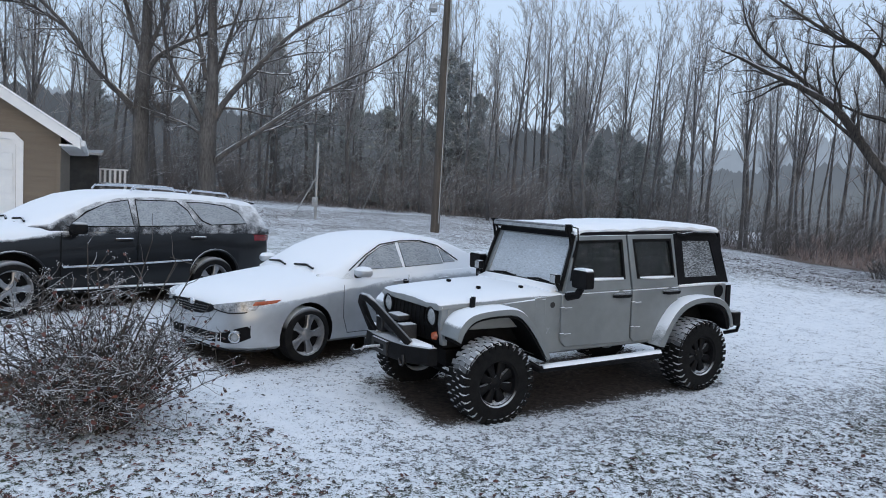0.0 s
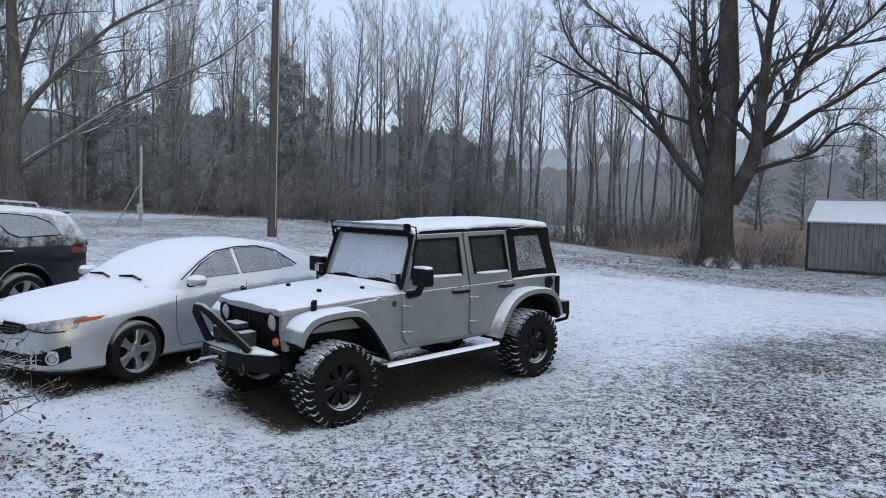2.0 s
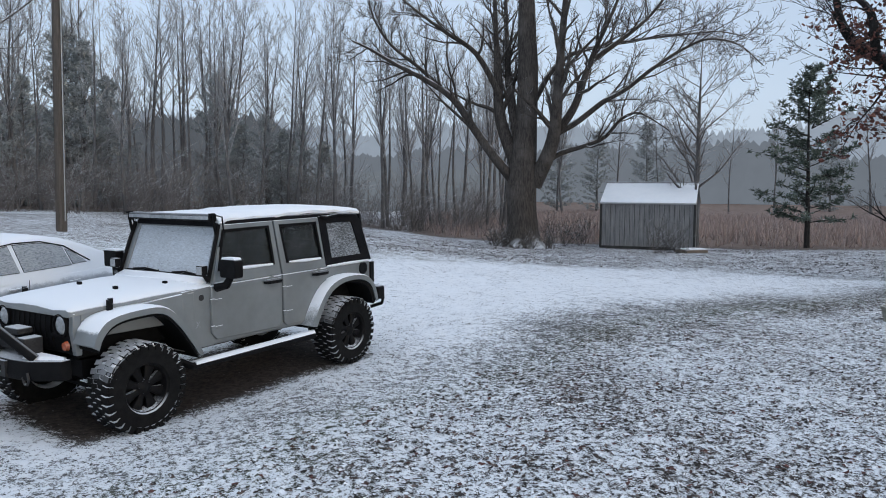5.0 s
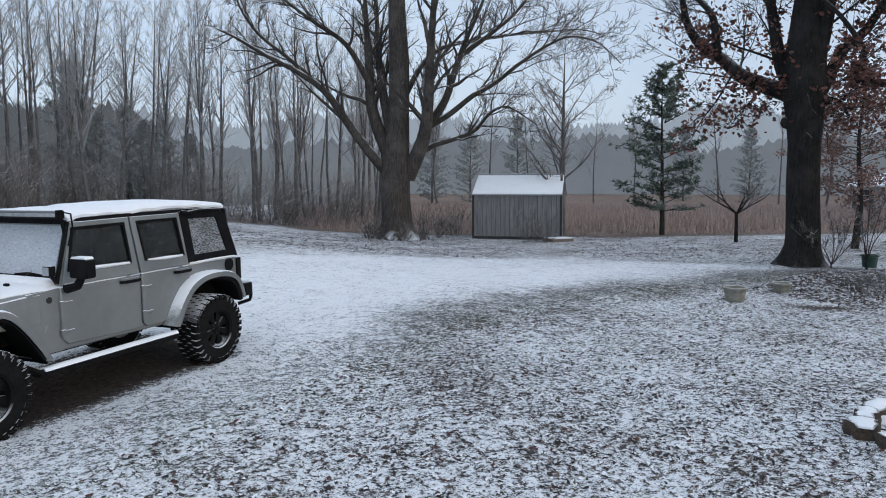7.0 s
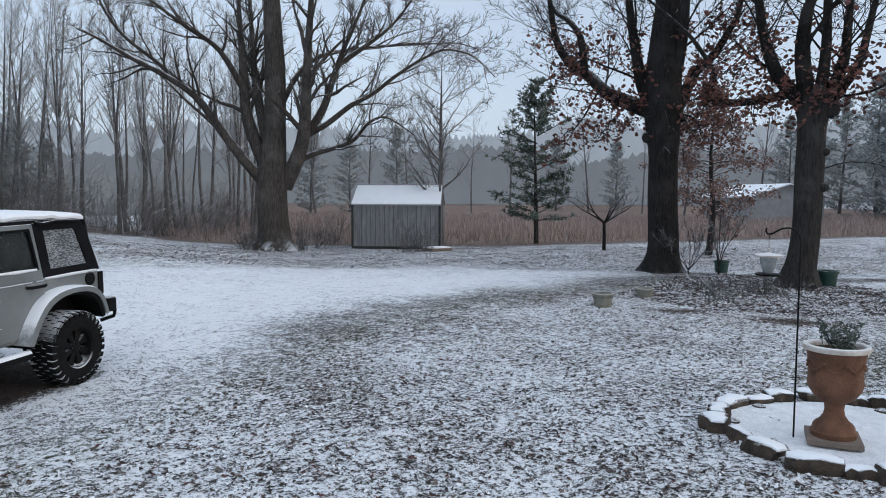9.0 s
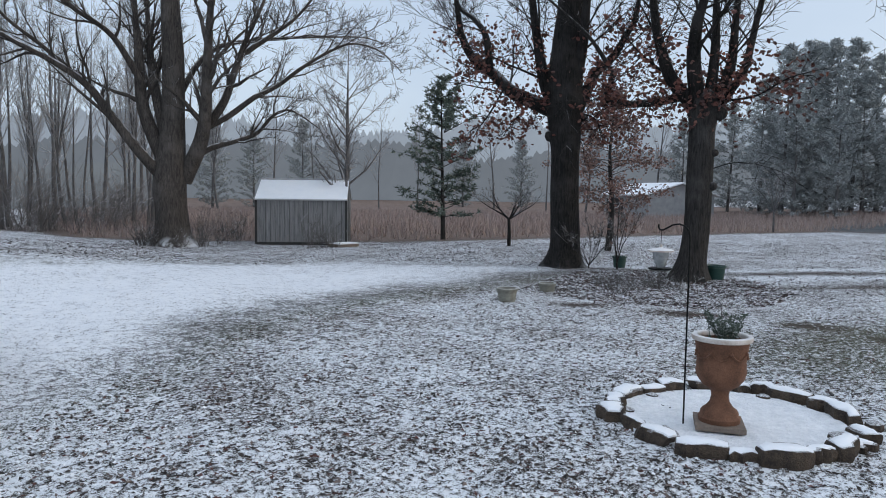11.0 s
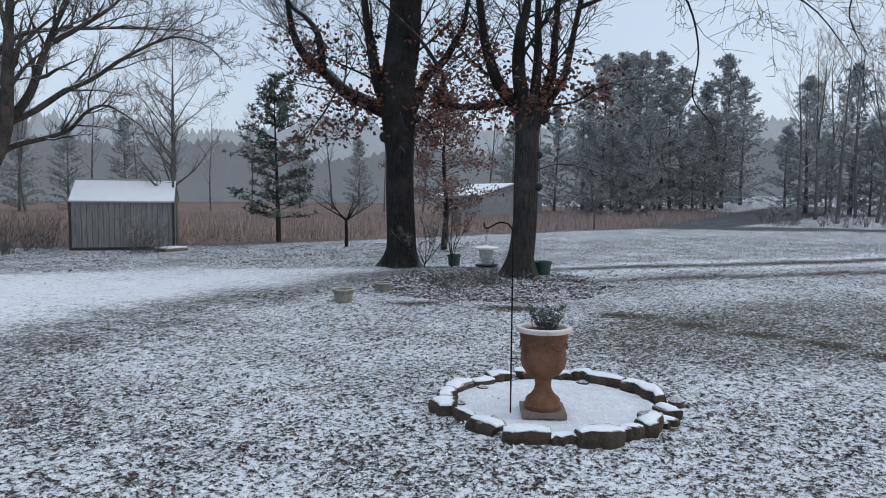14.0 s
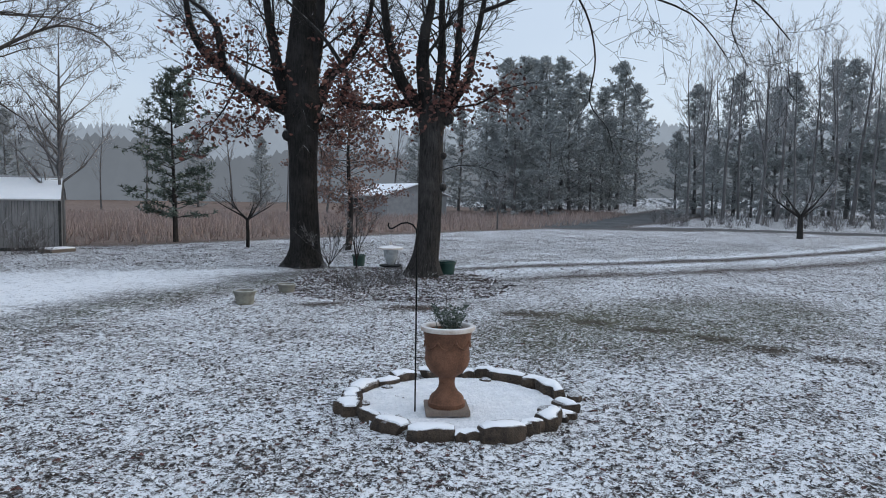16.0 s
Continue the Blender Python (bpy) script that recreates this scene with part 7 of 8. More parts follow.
        part("rake_board", Geo().add([(x, y, z + t) for t in (-0.10, 0.13) for x, y, z in ((e, 0.353, ze), (m, 0.353, H + rise + 0.05), (m, 0.383, H + rise + 0.05), (e, 0.383, ze))], [(0, 1, 2, 3), (7, 6, 5, 4), (0, 4, 5, 1), (1, 5, 6, 2), (2, 6, 7, 3), (3, 7, 4, 0)]), M["white_trim"], G, smooth=0)
        part("eave_soffit", Geo().box(((e + (0 if sgn > 0 else W)) / 2, -D / 2, ze - 0.03), (0.42, D + 0.7, 0.04)), M["white_trim"], G, smooth=0)
        part("gutter", Geo().box((e - 0.05 * sgn, -D / 2, ze + 0.03), (0.1, D + 0.7, 0.13)), M["white_trim"], G, smooth=0, bevel=0.02)
        part("rake_soffit", Geo().add([(x, y, z - 0.004) for x, z in ((e, ze), (m, H + rise + 0.05)) for y in (0.0, 0.35)], [(0, 1, 3, 2)]), M["white_trim"], G, smooth=0, solid=0.01)


build_garage()


def build_barn():
    x, y = at_polar(60.0, 76)
    n = math.hypot(x, y)
    yaw = math.degrees(math.atan2(-x, y)) - 62
    B = thing("barn", pose(x, y, gz(x, y), 0, 0, yaw), "far metal barn with a snowy low-pitched roof", "building")
    W, D, H, RH = 9.0, 7.0, 2.2, 1.1
    part("wall", Geo().box((0, 0, H / 2), (W, 0.2, H)), M["roof_metal"], B, smooth=0)
    part("wall", Geo().box((W / 2, D / 2, H / 2), (0.2, D, H)), M["roof_metal"], B, smooth=0)
    part("wall", Geo().box((-W / 2, D / 2, H / 2), (0.2, D, H)), M["roof_metal"], B, smooth=0)
    part("wall", Geo().box((0, D, H / 2), (W, 0.2, H)), M["roof_metal"], B, smooth=0)
    # Dark panel on the solid wall, its colour standing for an open bay's shade.
    part("open_bay", Geo().box((-2.0, -0.11, 0.9), (3.6, 0.03, 1.8)), M["shed_dark"], B, smooth=0)
    for gx in (-W / 2 + 0.05, W / 2 - 0.05):
        part("gable", Geo().add([(gx + t, yy, z) for t in (-0.05, 0.05) for yy, z in ((0, H), (D, H), (D / 2, H + RH))], [(0, 1, 2), (5, 4, 3), (0, 3, 4, 1), (1, 4, 5, 2), (2, 5, 3, 0)]), M["roof_metal"], B, smooth=0)
    for sgn in (1, -1):
        part("roof_slope", Geo().add([(xx, yy, z + t) for t in (0, 0.12) for xx, yy, z in ((-W / 2 - 0.4, D / 2 - sgn * (D / 2 + 0.5), H - 0.1), (W / 2 + 0.4, D / 2 - sgn * (D / 2 + 0.5), H - 0.1), (W / 2 + 0.4, D / 2, H + RH), (-W / 2 - 0.4, D / 2, H + RH))], [(0, 1, 2, 3), (7, 6, 5, 4), (0, 4, 5, 1), (1, 5, 6, 2), (2, 6, 7, 3), (3, 7, 4, 0)]), M["snow"], B, "snow-covered roof slope", smooth=0)


build_barn()
x, y = at_polar(-34.2, 30)
LT = thing("lean_to", pose(x, y, gz(x, y), 0, 0, 30), "small open lean-to behind the garage, inside shade put in as dark colour", "shed")
# One solid box; its dark colour stands for the shaded open inside.
part("frame", Geo().box((0, 0.6, 0.75), (1.5, 1.1, 1.5)), M["shed_dark"], LT, smooth=0)
part("roof", Geo().box((0, 0.5, 1.56), (1.8, 1.6, 0.08), Matrix.Rotation(radians(6), 4, "X")), M["roof_metal"], LT, smooth=0)
x, y = at_polar(-32.0, 31)
GB = thing("garden_bench", pose(x, y, gz(x, y), 0, 0, 25), "pale slatted garden bench on the lawn", "bench")
for k in range(7):
    part("back_slat", Geo().box((-0.54 + k * 0.18, 0.2, 0.72), (0.09, 0.025, 0.5)), M["white_trim"], GB, smooth=0)
for k in range(4):
    part("seat_slat", Geo().box((0, -0.2 + k * 0.1, 0.44), (1.25, 0.08, 0.03)), M["white_trim"], GB, smooth=0)
part("top_rail", Geo().box((0, 0.2, 0.98), (1.3, 0.04, 0.06)), M["white_trim"], GB, smooth=0)
for sx_ in (-0.58, 0.58):
    for sy_ in (-0.2, 0.2):
        part("leg", Geo().box((sx_, sy_, 0.22), (0.06, 0.06, 0.44)), M["white_trim"], GB, smooth=0)


# ---- poles and wires ----
def build_poles():
    x, y = -3.12, 22.99
    U = thing("utility_pole", Matrix.Translation((x, y, gz(x, y) - 0.1)), "tall weathered wooden utility pole with a yard light", "utility pole")
    part("pole", Geo().tube([(0, 0, 0), (0.03, 0, 4), (0.07, 0, 8), (0.1, 0, 11.5)], [0.15, 0.14, 0.125, 0.11], 14), M["pole_wood"], U)
    am = part("lamp_arm", Geo().tube([(0.06, 0, 7.15), (-0.12, -0.05, 7.3), (-0.36, -0.1, 7.28)], 0.025, 6), M["galvanised"], U)
    part("lamp_head", Geo().lathe([(0.04, 0.14), (0.11, 0.10), (0.13, 0.0), (0.15, -0.03), (0.11, -0.12), (0.02, -0.14)], 14, Matrix.Translation((-0.38, -0.1, 7.16))), M["lens_clear"], am)
    part("conduit", Geo().tube([(0.12, -0.12, 0.4), (0.15, -0.11, 4), (0.17, -0.1, 7.4)], 0.018, 5), M["galvanised"], U)
    wr = Geo()
    for tx, ty, tz in ((-14, 24, 14), (-9, 6, 10.8)):
        wr.tube([(0.05, 0, 9.6), (tx * 0.35, ty * 0.35, 9.6 + (tz - 9.6) * 0.35 - 0.5), (tx, ty, tz)], 0.010, 4)
    part("wire", wr, M["black_clean"], U)
    part("guy_wire", Geo().tube([(0.04, 0, 6.9), (-0.5, 0, 5.6), (-1.6, 0.1, 2.8), (-2.7, 0.2, 0.05)], 0.007, 4), M["galvanised"], U)
    x, y = -7.3, 23.6
    S = thing("meter_post", Matrix.Translation((x, y, gz(x, y) - 0.05)), "short service post with a grey meter box and brace", "post")
    part("post", Geo().tube([(0, 0, 0), (0.02, 0, 2.6)], [0.045, 0.04], 8), M["galvanised"], S)
    part("meter_box", Geo().box((0, -0.06, 0.62), (0.18, 0.12, 0.32)), M["galvanised"], S, bevel=0.02)
    part("meter_dial", Geo().lathe([(0, 0.04), (0.06, 0.035), (0.07, 0)], 14, Matrix.Translation((0, -0.12, 0.66)) @ Matrix.Rotation(radians(90), 4, "X")), M["lens_clear"], S)
    part("brace", Geo().tube([(0, 0, 1.45), (-0.75, -0.1, 0.05)], 0.02, 6), M["galvanised"], S)


build_poles()


# ---- bush and border in front of the sedan ----
def build_bush():
    rng = random.Random(61)
    x, y = -3.46, 5.26
    B = thing("bush", Matrix.Translation((x, y, gz(x, y) - 0.02)) @ Matrix.Scale(0.9, 4), "bare twiggy garden bush with snow-tipped dry seed heads", "bush")
    st, tw, sd, lf = Geo(), Geo(), Geo(), Geo()
    for k in range(170):
        a = rng.uniform(0, 6.283)
        q = 0.28 * math.sqrt(rng.random())
        out = rng.uniform(0.05, 0.85)
        ln = rng.uniform(0.6, 1.5) * (1.1 - 0.3 * out)
        line = wander(rng, (math.cos(a) * q, math.sin(a) * q, 0), (math.cos(a) * out, math.sin(a) * out, 1), ln, 6, 0.0, 0.46)
        st.tube(line, [0.013, 0.011, 0.009, 0.008, 0.006, 0.005, 0.003], 4, False)
        for i in range(1, 7):
            for _ in range(4):
                t = wander(rng, line[i], (rng.gauss(0, 1), rng.gauss(0, 1), rng.gauss(0.4, 0.5)), rng.uniform(0.08, 0.30), 3, 0.03, 0.5)
                tw.tube(t, [0.0045, 0.0035, 0.003, 0.002], 3, False)
                if rng.random() < 0.55:
                    for _ in range(rng.randint(3, 7)):
                        p = t[-1] + Vector((rng.gauss(0, 0.022), rng.gauss(0, 0.022), rng.gauss(0, 0.015)))
                        s = rng.uniform(0.004, 0.008)
                        sd.add([p + Vector(v) * s for v in ((1, 0, 0), (-1, 0, 0), (0, 1, 0), (0, -1, 0), (0, 0, 1), (0, 0, -1))], [(0, 2, 4), (2, 1, 4), (1, 3, 4), (3, 0, 4), (2, 0, 5), (1, 2, 5), (3, 1, 5), (0, 3, 5)])
                if rng.random() < (0.75 if line[i].z < 0.55 else 0.25):
                    leaf_shape(lf, t[-1], rng.uniform(0.03, 0.07), rng)
    for tx, ty, h in ((0.55, 0.1, 1.55), (0.75, 0.25, 1.45), (0.35, 0.0, 1.7), (-0.1, 0.1, 1.62), (0.9, -0.1, 0.8)):
        line = wander(rng, (tx * 0.2, ty * 0.2, 0.1), (tx, ty, h), math.hypot(tx, h), 7, 0.0, 0.1)
        st.tube(line, [0.014, 0.013, 0.012, 0.01, 0.009, 0.007, 0.006, 0.004], 5, False)
        for i in range(4, 8):
            t = wander(rng, line[i], (rng.gauss(0, 1), rng.gauss(0, 1), 0.6), 0.25, 3, 0.03, 0.3)
            tw.tube(t, [0.005, 0.004, 0.003, 0.002], 3, False)
    part("stem", st, M["bark_oak"], B, smooth=60, kind="stuff")
    part("twig", tw, M["twig"], B, smooth=0, kind="stuff")
    part("seed_head", sd, M["seed"], B, "pale seed heads dusted with snow", smooth=0, kind="stuff")
    part("leaf", lf, M["litter_red"], B, "dry red-brown leaves", smooth=0, kind="stuff")
    # timbers
    T = thing("landscape_timber_edging", pose(-4.42, 6.05, gz(-4.42, 6.05) - 0.03, 0, 0, 250), "stacked old landscape timbers capped with snow", "edging")
    for k, (o, ln) in enumerate(((0.0, 2.6), (0.12, 2.4))):
        tb = part("timber", Geo().box((ln / 2 + o, 0.02 * k, 0.07 + 0.14 * k), (ln, 0.13, 0.13)), M["timber"], T, bevel=0.018)
    part("snow_cap", Geo().box((1.35, 0.02, 0.297), (2.3, 0.12, 0.03)), M["snow"], T, bevel=0.012)


M["seed"] = plain("seed_heads", (0.12, 0.10, 0.09), (0.30, 0.28, 0.26), 30, 0.9, bump=0, dust=1.0, dust_at=(-0.1, 0.4))
build_bush()


# ---- stone ring with urn, hook and feeder ----
RX, RY, RR = 7.33, 2.40, 1.13


def build_ring():
    rng = random.Random(8)
    z0 = gz(RX, RY)
    bed = Geo()
    rings = [[(r * math.cos(a) * (1 + 0.03 * math.sin(3 * a)), r * math.sin(a), 0.03 + 0.02 * noise.noise((r * 3 * math.cos(a), r * 3 * math.sin(a), 2))) for a in [2 * math.pi * k / 40 for k in range(40)]] for r in (0.02, 0.3, 0.6, 0.85, RR - 0.16, RR - 0.06)]
    rings.append([(p[0], p[1], -0.1) for p in rings[-1]])
    bed.loft(rings[::-1], True, True)
    Bd = thing("planting_bed", Matrix.Translation((RX, RY, z0)), "round bed of smooth snow inside a stone border", "garden bed")
    part("bed_snow", bed, M["bed_snow"], Bd, smooth=60)
    a = 0.0
    while a < 6.15:
        ln = rng.uniform(0.18, 0.46)
        da = ln / RR
        h, dp = rng.uniform(0.06, 0.135), rng.uniform(0.15, 0.26)
        g, nseg, rows = Geo(), 5, []
        skew, lump = rng.uniform(-0.05, 0.05), [rng.gauss(0, 0.022) for _ in range(2 * (nseg + 1))]
        for k in range(nseg + 1):
            t = -ln / 2 + ln * k / nseg
            e, d = (0.7 if k in (0, nseg) else 1.0), (0.85 if k in (0, nseg) else 1)
            o, q = lump[2 * k], lump[2 * k + 1]
            rows.append((t, e, o, q))
            g_ring = [(t + skew * zz / h, dp / 2 * e * sx + (o if sx > 0 else q), zz * d + rng.gauss(0, 0.006)) for sx, zz in ((-0.9, -0.04), (0.9, -0.04), (1.06, h * 0.35), (1.0, h * 0.8), (0.86, h), (-0.86, h), (-1.0, h * 0.75), (-1.05, h * 0.3))]
            rows[-1] += (g_ring,)
        g.loft([r[4] for r in rows])
        mid = a + da / 2
        S = part("border_stone", g, M["stone"], None, smooth=30)
        out = RR * (1 + 0.06 * math.cos(mid - 0.3)) + rng.gauss(0, 0.025)
        S.matrix_basis = Matrix.Translation((RX + math.cos(mid) * out, RY + math.sin(mid) * out, z0 + rng.uniform(0, 0.015))) @ Matrix.Rotation(mid + math.pi / 2 + rng.gauss(0, 0.12), 4, "Z") @ Matrix.Rotation(rng.gauss(0, 0.06), 4, "X") @ Matrix.Rotation(rng.gauss(0, 0.04), 4, "Y")
        tagged(S, "rough brown fieldstone capped with snow in a ring border", "stone", "stone ring")
        cap = Geo().loft([[(t * 0.97 + skew, dp / 2 * sx * e + (o if sx > 0 else q) * 0.8 + rng.gauss(0, 0.006), h * (0.85 if e < 1 else 1) + zz) for sx, zz in ((-0.76, -0.012), (0.76, -0.012), (0.64, 0.010), (0, 0.017), (-0.64, 0.010))] for t, e, o, q, _ in rows])
        part("snow_cap", cap, M["snow"], S, "cap of snow", smooth=60)
        if rng.random() < 0.45:
            r2 = rng.uniform(0.05, 0.09)
            low = Geo().loft([[(r2 * 1.3 * q * math.cos(w) + rng.gauss(0, 0.006), r2 * q * math.sin(w), z) for w in [2 * math.pi * k / 8 for k in range(8)]] for q, z in ((0.8, -0.03), (1.0, 0.02), (0.85, r2 * 0.7), (0.4, r2 * 0.95))])
            L = part("border_stone", low, M["stone"], None, smooth=30)
            way = out + rng.choice((-1, 1)) * (dp / 2 + r2 * 0.8)
            L.matrix_basis = Matrix.Translation((RX + math.cos(mid + da / 2) * way, RY + math.sin(mid + da / 2) * way, z0)) @ Matrix.Rotation(rng.uniform(0, 6), 4, "Z")
            tagged(L, "small broken fieldstone lying against the ring border", "stone", "stone ring")
        a += da + rng.choice((0.0, 0.01, 0.03, 0.09))
    # urn on its slab
    ux, uy = 6.98, 2.37
    U = thing("urn_planter", Matrix.Translation((ux, uy, z0 + 0.05)), "tall weathered terracotta urn planter with snowy rim", "planter")
    part("plinth", Geo().box((0, 0, 0.02), (0.44, 0.44, 0.05), Matrix.Rotation(0.5, 4, "Z")), M["slab"], U, bevel=0.008)
    prof = [(0.0, 0.045), (0.185, 0.045), (0.19, 0.085), (0.175, 0.10), (0.17, 0.13), (0.155, 0.15), (0.12, 0.175), (0.088, 0.22), (0.078, 0.27), (0.085, 0.315), (0.115, 0.34), (0.165, 0.37), (0.21, 0.43), (0.228, 0.49), (0.222, 0.53), (0.226, 0.55), (0.22, 0.57), (0.228, 0.66), (0.24, 0.74), (0.245, 0.755), (0.245, 0.775), (0.23, 0.775), (0.215, 0.72), (0.0, 0.70)]
    U.matrix_basis = U.matrix_basis @ Matrix.Diagonal((1.0, 1.0, 1.07, 1))
    ub = part("bowl", Geo().lathe(prof, 40), M["terracotta"], U, smooth=50)
    g = Geo()
    for k in range(8):
        q = 2 * math.pi * k / 8
        g.tube([(0.232 * math.cos(q + t), 0.232 * math.sin(q + t), 0.665 - 0.055 * math.sin(math.pi * (t / 0.78))) for t in (0.0, 0.2, 0.39, 0.58, 0.78)], 0.011, 5)
        g.lathe([(0, -0.025), (0.024, 0), (0, 0.025)], 8, Matrix.Translation((0.232 * math.cos(q), 0.232 * math.sin(q), 0.67)))
    part("garland", g, M["terracotta"], ub, "moulded garland relief")
    part("rim", Geo().lathe([(0.222, 0.762), (0.268, 0.765), (0.276, 0.785), (0.27, 0.805), (0.235, 0.81), (0.222, 0.80)], 40), M["urn_rim"], U, "pale snow-dusted rim", smooth=60)
    pl = Geo()
    for k in range(26):
        q = rng.uniform(0, 6.28)
        line = wander(rng, (rng.gauss(0, 0.05), rng.gauss(0, 0.05), 0.70), (math.cos(q) * 0.5, math.sin(q) * 0.5, 1), rng.uniform(0.18, 0.34), 4, 0.02, 0.2)
        pl.tube(line, [0.005, 0.004, 0.004, 0.003, 0.002], 3, False)
        for p in line[1:]:
            for _ in range(12):
                d = Vector((rng.gauss(0, 1), rng.gauss(0, 1), rng.gauss(0.2, 0.8))).normalized() * rng.uniform(0.03, 0.055)
                e = d.cross(Vector((rng.gauss(0, 1), rng.gauss(0, 1), 1))).normalized() * 0.010
                pl.add([p - e, p + e, p + d], [(0, 1, 2)])
    part("plant", pl, M["needles"], U, "small evergreen sprig with frost", smooth=0, kind="stuff")
    part("plant_stake", Geo().tube([(0.02, 0.03, 0.7), (0.03, 0.03, 1.08)], 0.003, 4), M["twig"], U)
    # shepherd's hook; its crook reaches across the line of sight
    hx, hy = 6.85, 2.66
    n = math.hypot(hx, hy)
    lf = Vector((-hy / n, hx / n, 0))
    Hk = thing("shepherds_hook", Matrix.Translation((hx, hy, z0)), "thin black iron shepherd's hook standing in the snow", "garden hook")
    line = [Vector((0, 0, -0.1)), Vector((0, 0, 0.9)), Vector((0, 0, 1.80))]
    crook = [(0.01, 1.87), (0.045, 1.915), (0.10, 1.935), (0.16, 1.925), (0.21, 1.895), (0.245, 1.875), (0.275, 1.875), (0.29, 1.90), (0.285, 1.93)]
    part("rod", Geo().tube(line + [lf * u + Vector((0, 0, v)) for u, v in crook], 0.0085, 8), M["iron"], Hk)
    f = Vector((hx, hy, z0)) + lf * 0.262
    F = thing("bird_feeder", Matrix.Translation((f.x, f.y, z0 + 0.10)), "hanging bird feeder with white lid, clear tank and dark tray", "bird feeder")
    part("hanger", Geo().tube([(0, 0, 1.775), (0.004, 0, 1.70), (0, 0, 1.62)], 0.0025, 4), M["iron"], F)
    part("lid", Geo().lathe([(0.0, 1.645), (0.012, 1.64), (0.012, 1.61), (0.03, 1.600), (0.10, 1.592), (0.122, 1.582), (0.118, 1.568), (0.0, 1.568)], 24), M["urn_rim"], F, "white lid dusted with snow")
    part("tank", Geo().lathe([(0.0, 1.567), (0.075, 1.567), (0.068, 1.50), (0.045, 1.44), (0.035, 1.415), (0.0, 1.415)], 24), M["feeder_glass"], F, "clear feeder tank")
    part("tray", Geo().lathe([(0.0, 1.385), (0.07, 1.385), (0.11, 1.398), (0.115, 1.412), (0.10, 1.407), (0.05, 1.41), (0.0, 1.412)], 24), M["iron"], F, "dark seed tray")


M["bed_snow"] = plain("bed_snow", (0.70, 0.73, 0.77), (0.90, 0.92, 0.95), 9, 0.9, bump=0.9, dist=0.04, fine=26)
M["urn_rim"] = plain("urn_rim", (0.45, 0.36, 0.30), (0.7, 0.66, 0.62), 9, 0.85, bump=0.3, dust=0.9, dust_at=(0.1, 0.5))
M["feeder_glass"] = plain("feeder_tank", (0.20, 0.215, 0.22), (0.34, 0.355, 0.36), 20, 0.15, bump=0.05, coat=0.5)
build_ring()


# ---- pots by the bed ----
def pot(name, x, y, prof, mat, label, soil=True, cat="pot"):
    T = thing(name, Matrix.Translation((x, y, gz(x, y) - 0.01)), label, cat)
    part("bowl", Geo().lathe(prof, 28), mat, T, smooth=45)
    if soil:
        z = prof[-1][1]
        part("snowy_soil", Geo().lathe([(0.0, z), (prof[-1][0] * 0.97, z)], 20), M["concrete_pot"], T)
    return T


bowl = [(0.0, 0.0), (0.17, 0.0), (0.175, 0.05), (0.19, 0.16), (0.205, 0.22), (0.225, 0.235), (0.23, 0.27), (0.215, 0.285), (0.185, 0.28), (0.18, 0.22)]
pot("garden_pot", 11.9, 8.98, bowl, M["concrete_pot"], "mossy cast-concrete pot with snow on its rim")
pot("garden_pot", 13.75, 9.33, [(r * 0.92, z * 0.85 - 0.03) for r, z in bowl], M["concrete_pot"], "low grey concrete pot at the edge of the bed")
bucket = [(0.0, 0.0), (0.17, 0.0), (0.2, 0.30), (0.225, 0.31), (0.225, 0.36), (0.205, 0.36), (0.195, 0.26)]
pot("planter_bucket", 19.25, 7.86, [(r * 1.2, z * 1.05) for r, z in bucket], M["green_plastic"], "dark green plastic tub beside the oak", cat="tub")
pot("planter_bucket", 19.9, 11.15, bucket, M["green_plastic"], "green-grey planter tub among the shrubs", cat="tub")


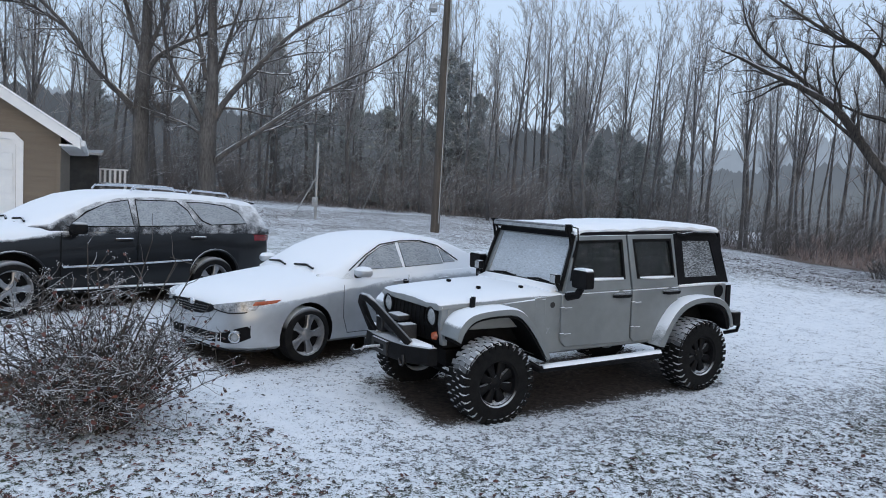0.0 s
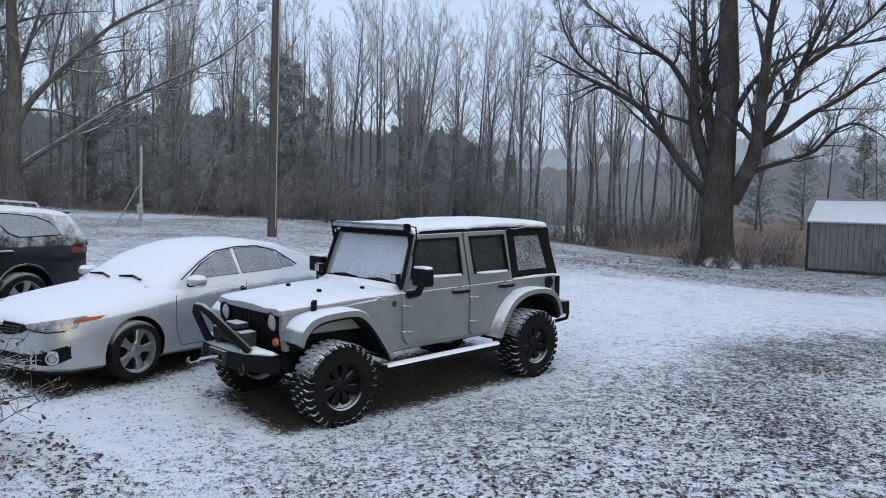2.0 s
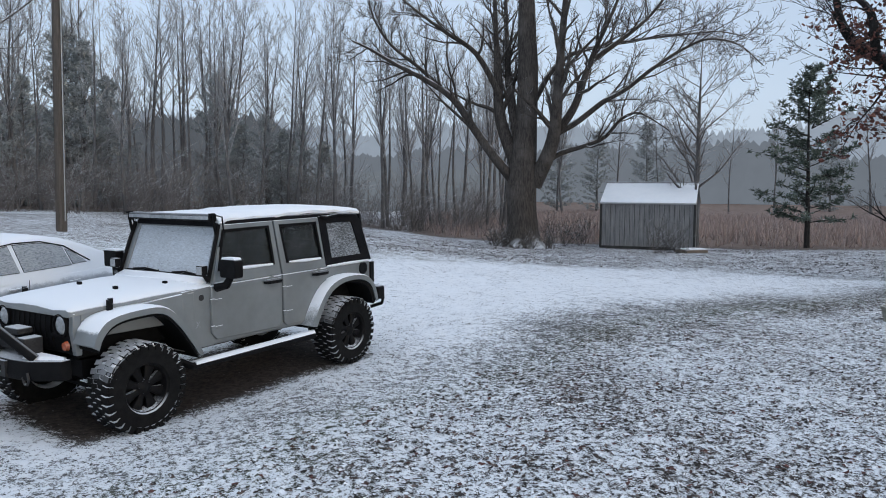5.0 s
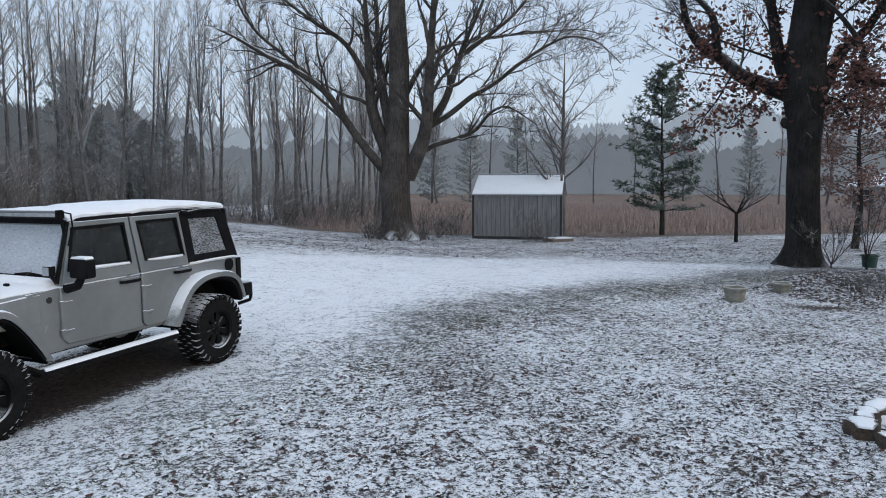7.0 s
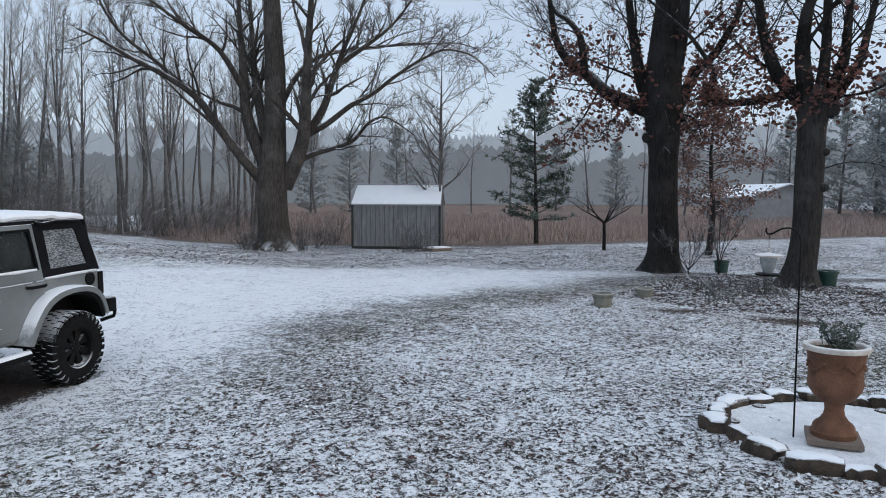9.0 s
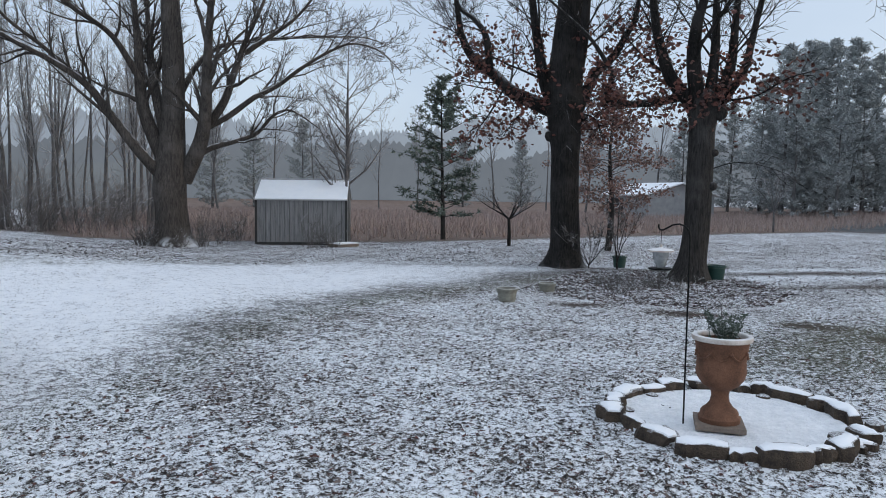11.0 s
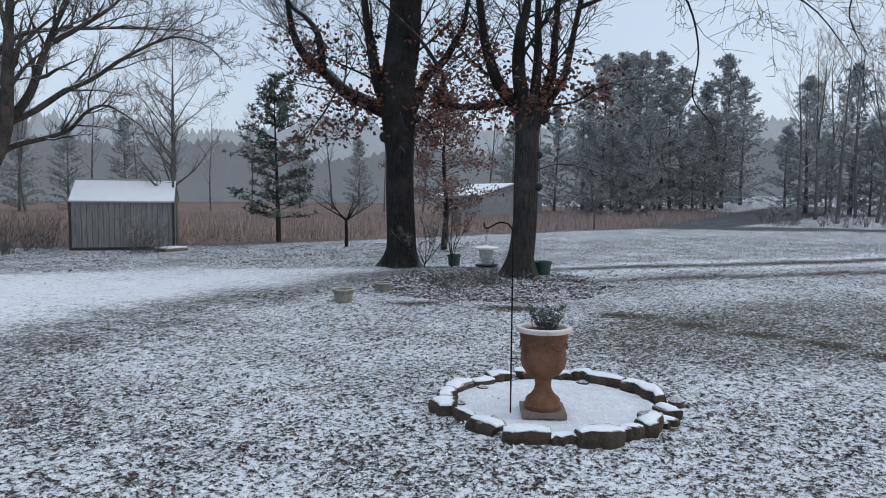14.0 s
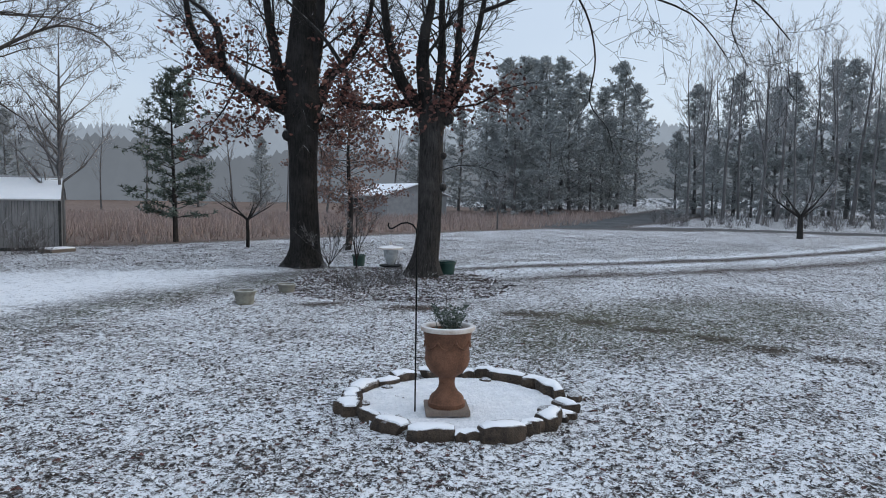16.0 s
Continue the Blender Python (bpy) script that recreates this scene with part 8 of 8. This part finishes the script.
# ---- leaves on the ground ----
def scatter(name, label, n, poly, seed, size, mat, reject=None, near=None):
    rng, g = random.Random(seed), Geo()
    xs, ys = [p[0] for p in poly], [p[1] for p in poly]
    got = 0
    X = np.array([rng.uniform(min(xs), max(xs)) for _ in range(n * 6)])
    Y = np.array([rng.uniform(min(ys), max(ys)) for _ in range(n * 6)])
    ok = inside(poly, X, Y)
    for x, y in zip(X[ok], Y[ok]):
        if got >= n:
            break
        d = math.hypot(x, y)
        if near and rng.random() > min(1, (near / max(d, 0.1)) ** 1.6) * (min(1, max(0.4, 0.4 + (x + 2) / 7))):
            continue
        if (x - RX) ** 2 + (y - RY) ** 2 < 1.0 and rng.random() < 0.72:
            continue
        if 0.35 * noise.noise((x * 1.3, y * 1.3, seed)) + 0.5 * noise.noise((x * 4.1, y * 4.1, seed)) + rng.gauss(0, 0.2) < -0.05:
            continue
        got += 1
        z = gz(x, y) + (noise.noise((x * 0.55, y * 0.55, 0.3)) * 0.035 + noise.noise((x * 2.3, y * 2.3, 4)) * 0.012) * min(1, max(0.3, d / 6))
        s = rng.uniform(*size)
        q = Matrix.Rotation(rng.uniform(0, 6.28), 3, "Z") @ Matrix.Rotation(rng.gauss(0, 0.2), 3, "X") @ Matrix.Rotation(rng.gauss(0, 0.17), 3, "Y")
        w, m = rng.uniform(0.3, 0.65), 9
        rim = [(0.5 * s * math.cos(a) * k, 0.5 * s * w * math.sin(a) * k, rng.uniform(-0.03, 0.16) * s) for a, k in [(2 * math.pi * (j + rng.uniform(-0.3, 0.3)) / m, rng.uniform(0.62, 1.1) if j % 2 else rng.uniform(0.3, 0.75)) for j in range(m)]]
        g.add([Vector((x, y, z + 0.008)) + q @ Vector(v) for v in rim + [(0, 0, 0.01 * s)]], [(j, (j + 1) % m, m) for j in range(m)])
    return tagged(part(name, g, mat, smooth=0), label, "leaves", kind="stuff")


scatter("fallen_leaves", "dark fallen oak leaves half buried in snow on the lawn", 20000, [(-6, 6), (-3.0, 6.6), (-1.2, 5.0), (0.4, 5.6), (3.2, 7.6), (6.8, 10.0), (12.9, 11.4), (17, 10.8), (18, 5), (20, -3), (14, -8), (5, -4), (0, 1), (-5, 2)], 71, (0.04, 0.095), M["litter"], near=7.0)
scatter("snow_flecks", "curled leaves on the lawn each topped with a fleck of snow", 19000, [(-6, 6), (-3.0, 6.6), (-1.2, 5.0), (0.4, 5.6), (3.2, 7.6), (6.8, 10.0), (12.9, 11.4), (17, 10.8), (18, 5), (20, -3), (14, -8), (5, -4), (0, 1), (-5, 2)], 78, (0.03, 0.08), M["snow"], near=7.5)
scatter("fallen_leaves", "small clumps of red leaves lying on the lawn", 900, [(-3, 5), (0.4, 5.6), (3.2, 7.6), (6.8, 10.0), (12.9, 11.4), (17, 6), (14, -6), (5, -4), (0, 1), (-3, 2)], 79, (0.04, 0.09), M["litter_red"], near=7.0)
scatter("fallen_leaves", "red-brown leaf litter drifted round the bush", 1500, [(-5.0, 4.0), (-4.6, 6.2), (-3.0, 6.3), (-1.9, 5.6), (-1.2, 4.6), (-1.6, 3.4), (-3.2, 3.0)], 72, (0.035, 0.08), M["litter_red"])
scatter("fallen_leaves", "thick brown leaf litter in the bed under the oaks", 7000, BED, 73, (0.07, 0.12), M["litter"])
scatter("snow_flecks", "flecks of snow on the leaf litter under the oaks", 4200, BED, 83, (0.05, 0.11), M["snow"])
scatter("fallen_leaves", "scattered leaves beyond the drive", 5000, [(4, 20), (9, 18.4), (15, 17.6), (18.5, 12.6), (22, 10), (34, 14), (22, 23), (13, 30), (6, 26)], 74, (0.08, 0.13), M["litter"])
scatter("fallen_leaves", "leaves strewn thinly over the far lawn", 9000, [(17, 5), (20, 9), (34, 14), (44, 8), (40, -6), (24, -9), (19, -3)], 77, (0.06, 0.11), M["litter"])
scatter("fallen_leaves", "few leaves and twigs on the snowy drive", 330, DRIVE, 75, (0.03, 0.07), M["litter"])


def gravel():
    rng, g = random.Random(91), Geo()
    got = 0
    X = np.array([rng.uniform(-5, 13) for _ in range(30000)])
    Y = np.array([rng.uniform(4.6, 17) for _ in range(30000)])
    ok = inside(DRIVE, X, Y)
    for x, y in zip(X[ok], Y[ok]):
        if got > 4500 or rng.random() > (8.5 / math.hypot(x, y)) ** 2 or noise.noise((x * 1.7, y * 1.7, 7)) + rng.gauss(0, 0.15) < 0.05:
            continue
        got += 1
        z = gz(x, y) + (noise.noise((x * 0.55, y * 0.55, 0.3)) * 0.035 + noise.noise((x * 2.3, y * 2.3, 4)) * 0.012) * min(1, max(0.3, math.hypot(x, y) / 6))
        s = rng.uniform(0.004, 0.014)
        g.add([Vector((x, y, z + 0.002)) + Vector((vx * s * rng.uniform(0.7, 1.3), vy * s * rng.uniform(0.7, 1.3), vz * s * 0.6)) for vx, vy, vz in ((1, 0, 0), (-1, 0, 0), (0, 1, 0), (0, -1, 0), (0, 0, 1))], [(0, 2, 4), (2, 1, 4), (1, 3, 4), (3, 0, 4)])
    return tagged(part("gravel", g, M["gravel"], smooth=0), "loose grey gravel showing through thin snow", "gravel", kind="stuff")


M["gravel"] = leaf_mat("gravel", [(0.06, 0.06, 0.062), (0.12, 0.118, 0.115), (0.045, 0.043, 0.042), (0.18, 0.175, 0.17), (0.09, 0.082, 0.075)], 0.9)
gravel()
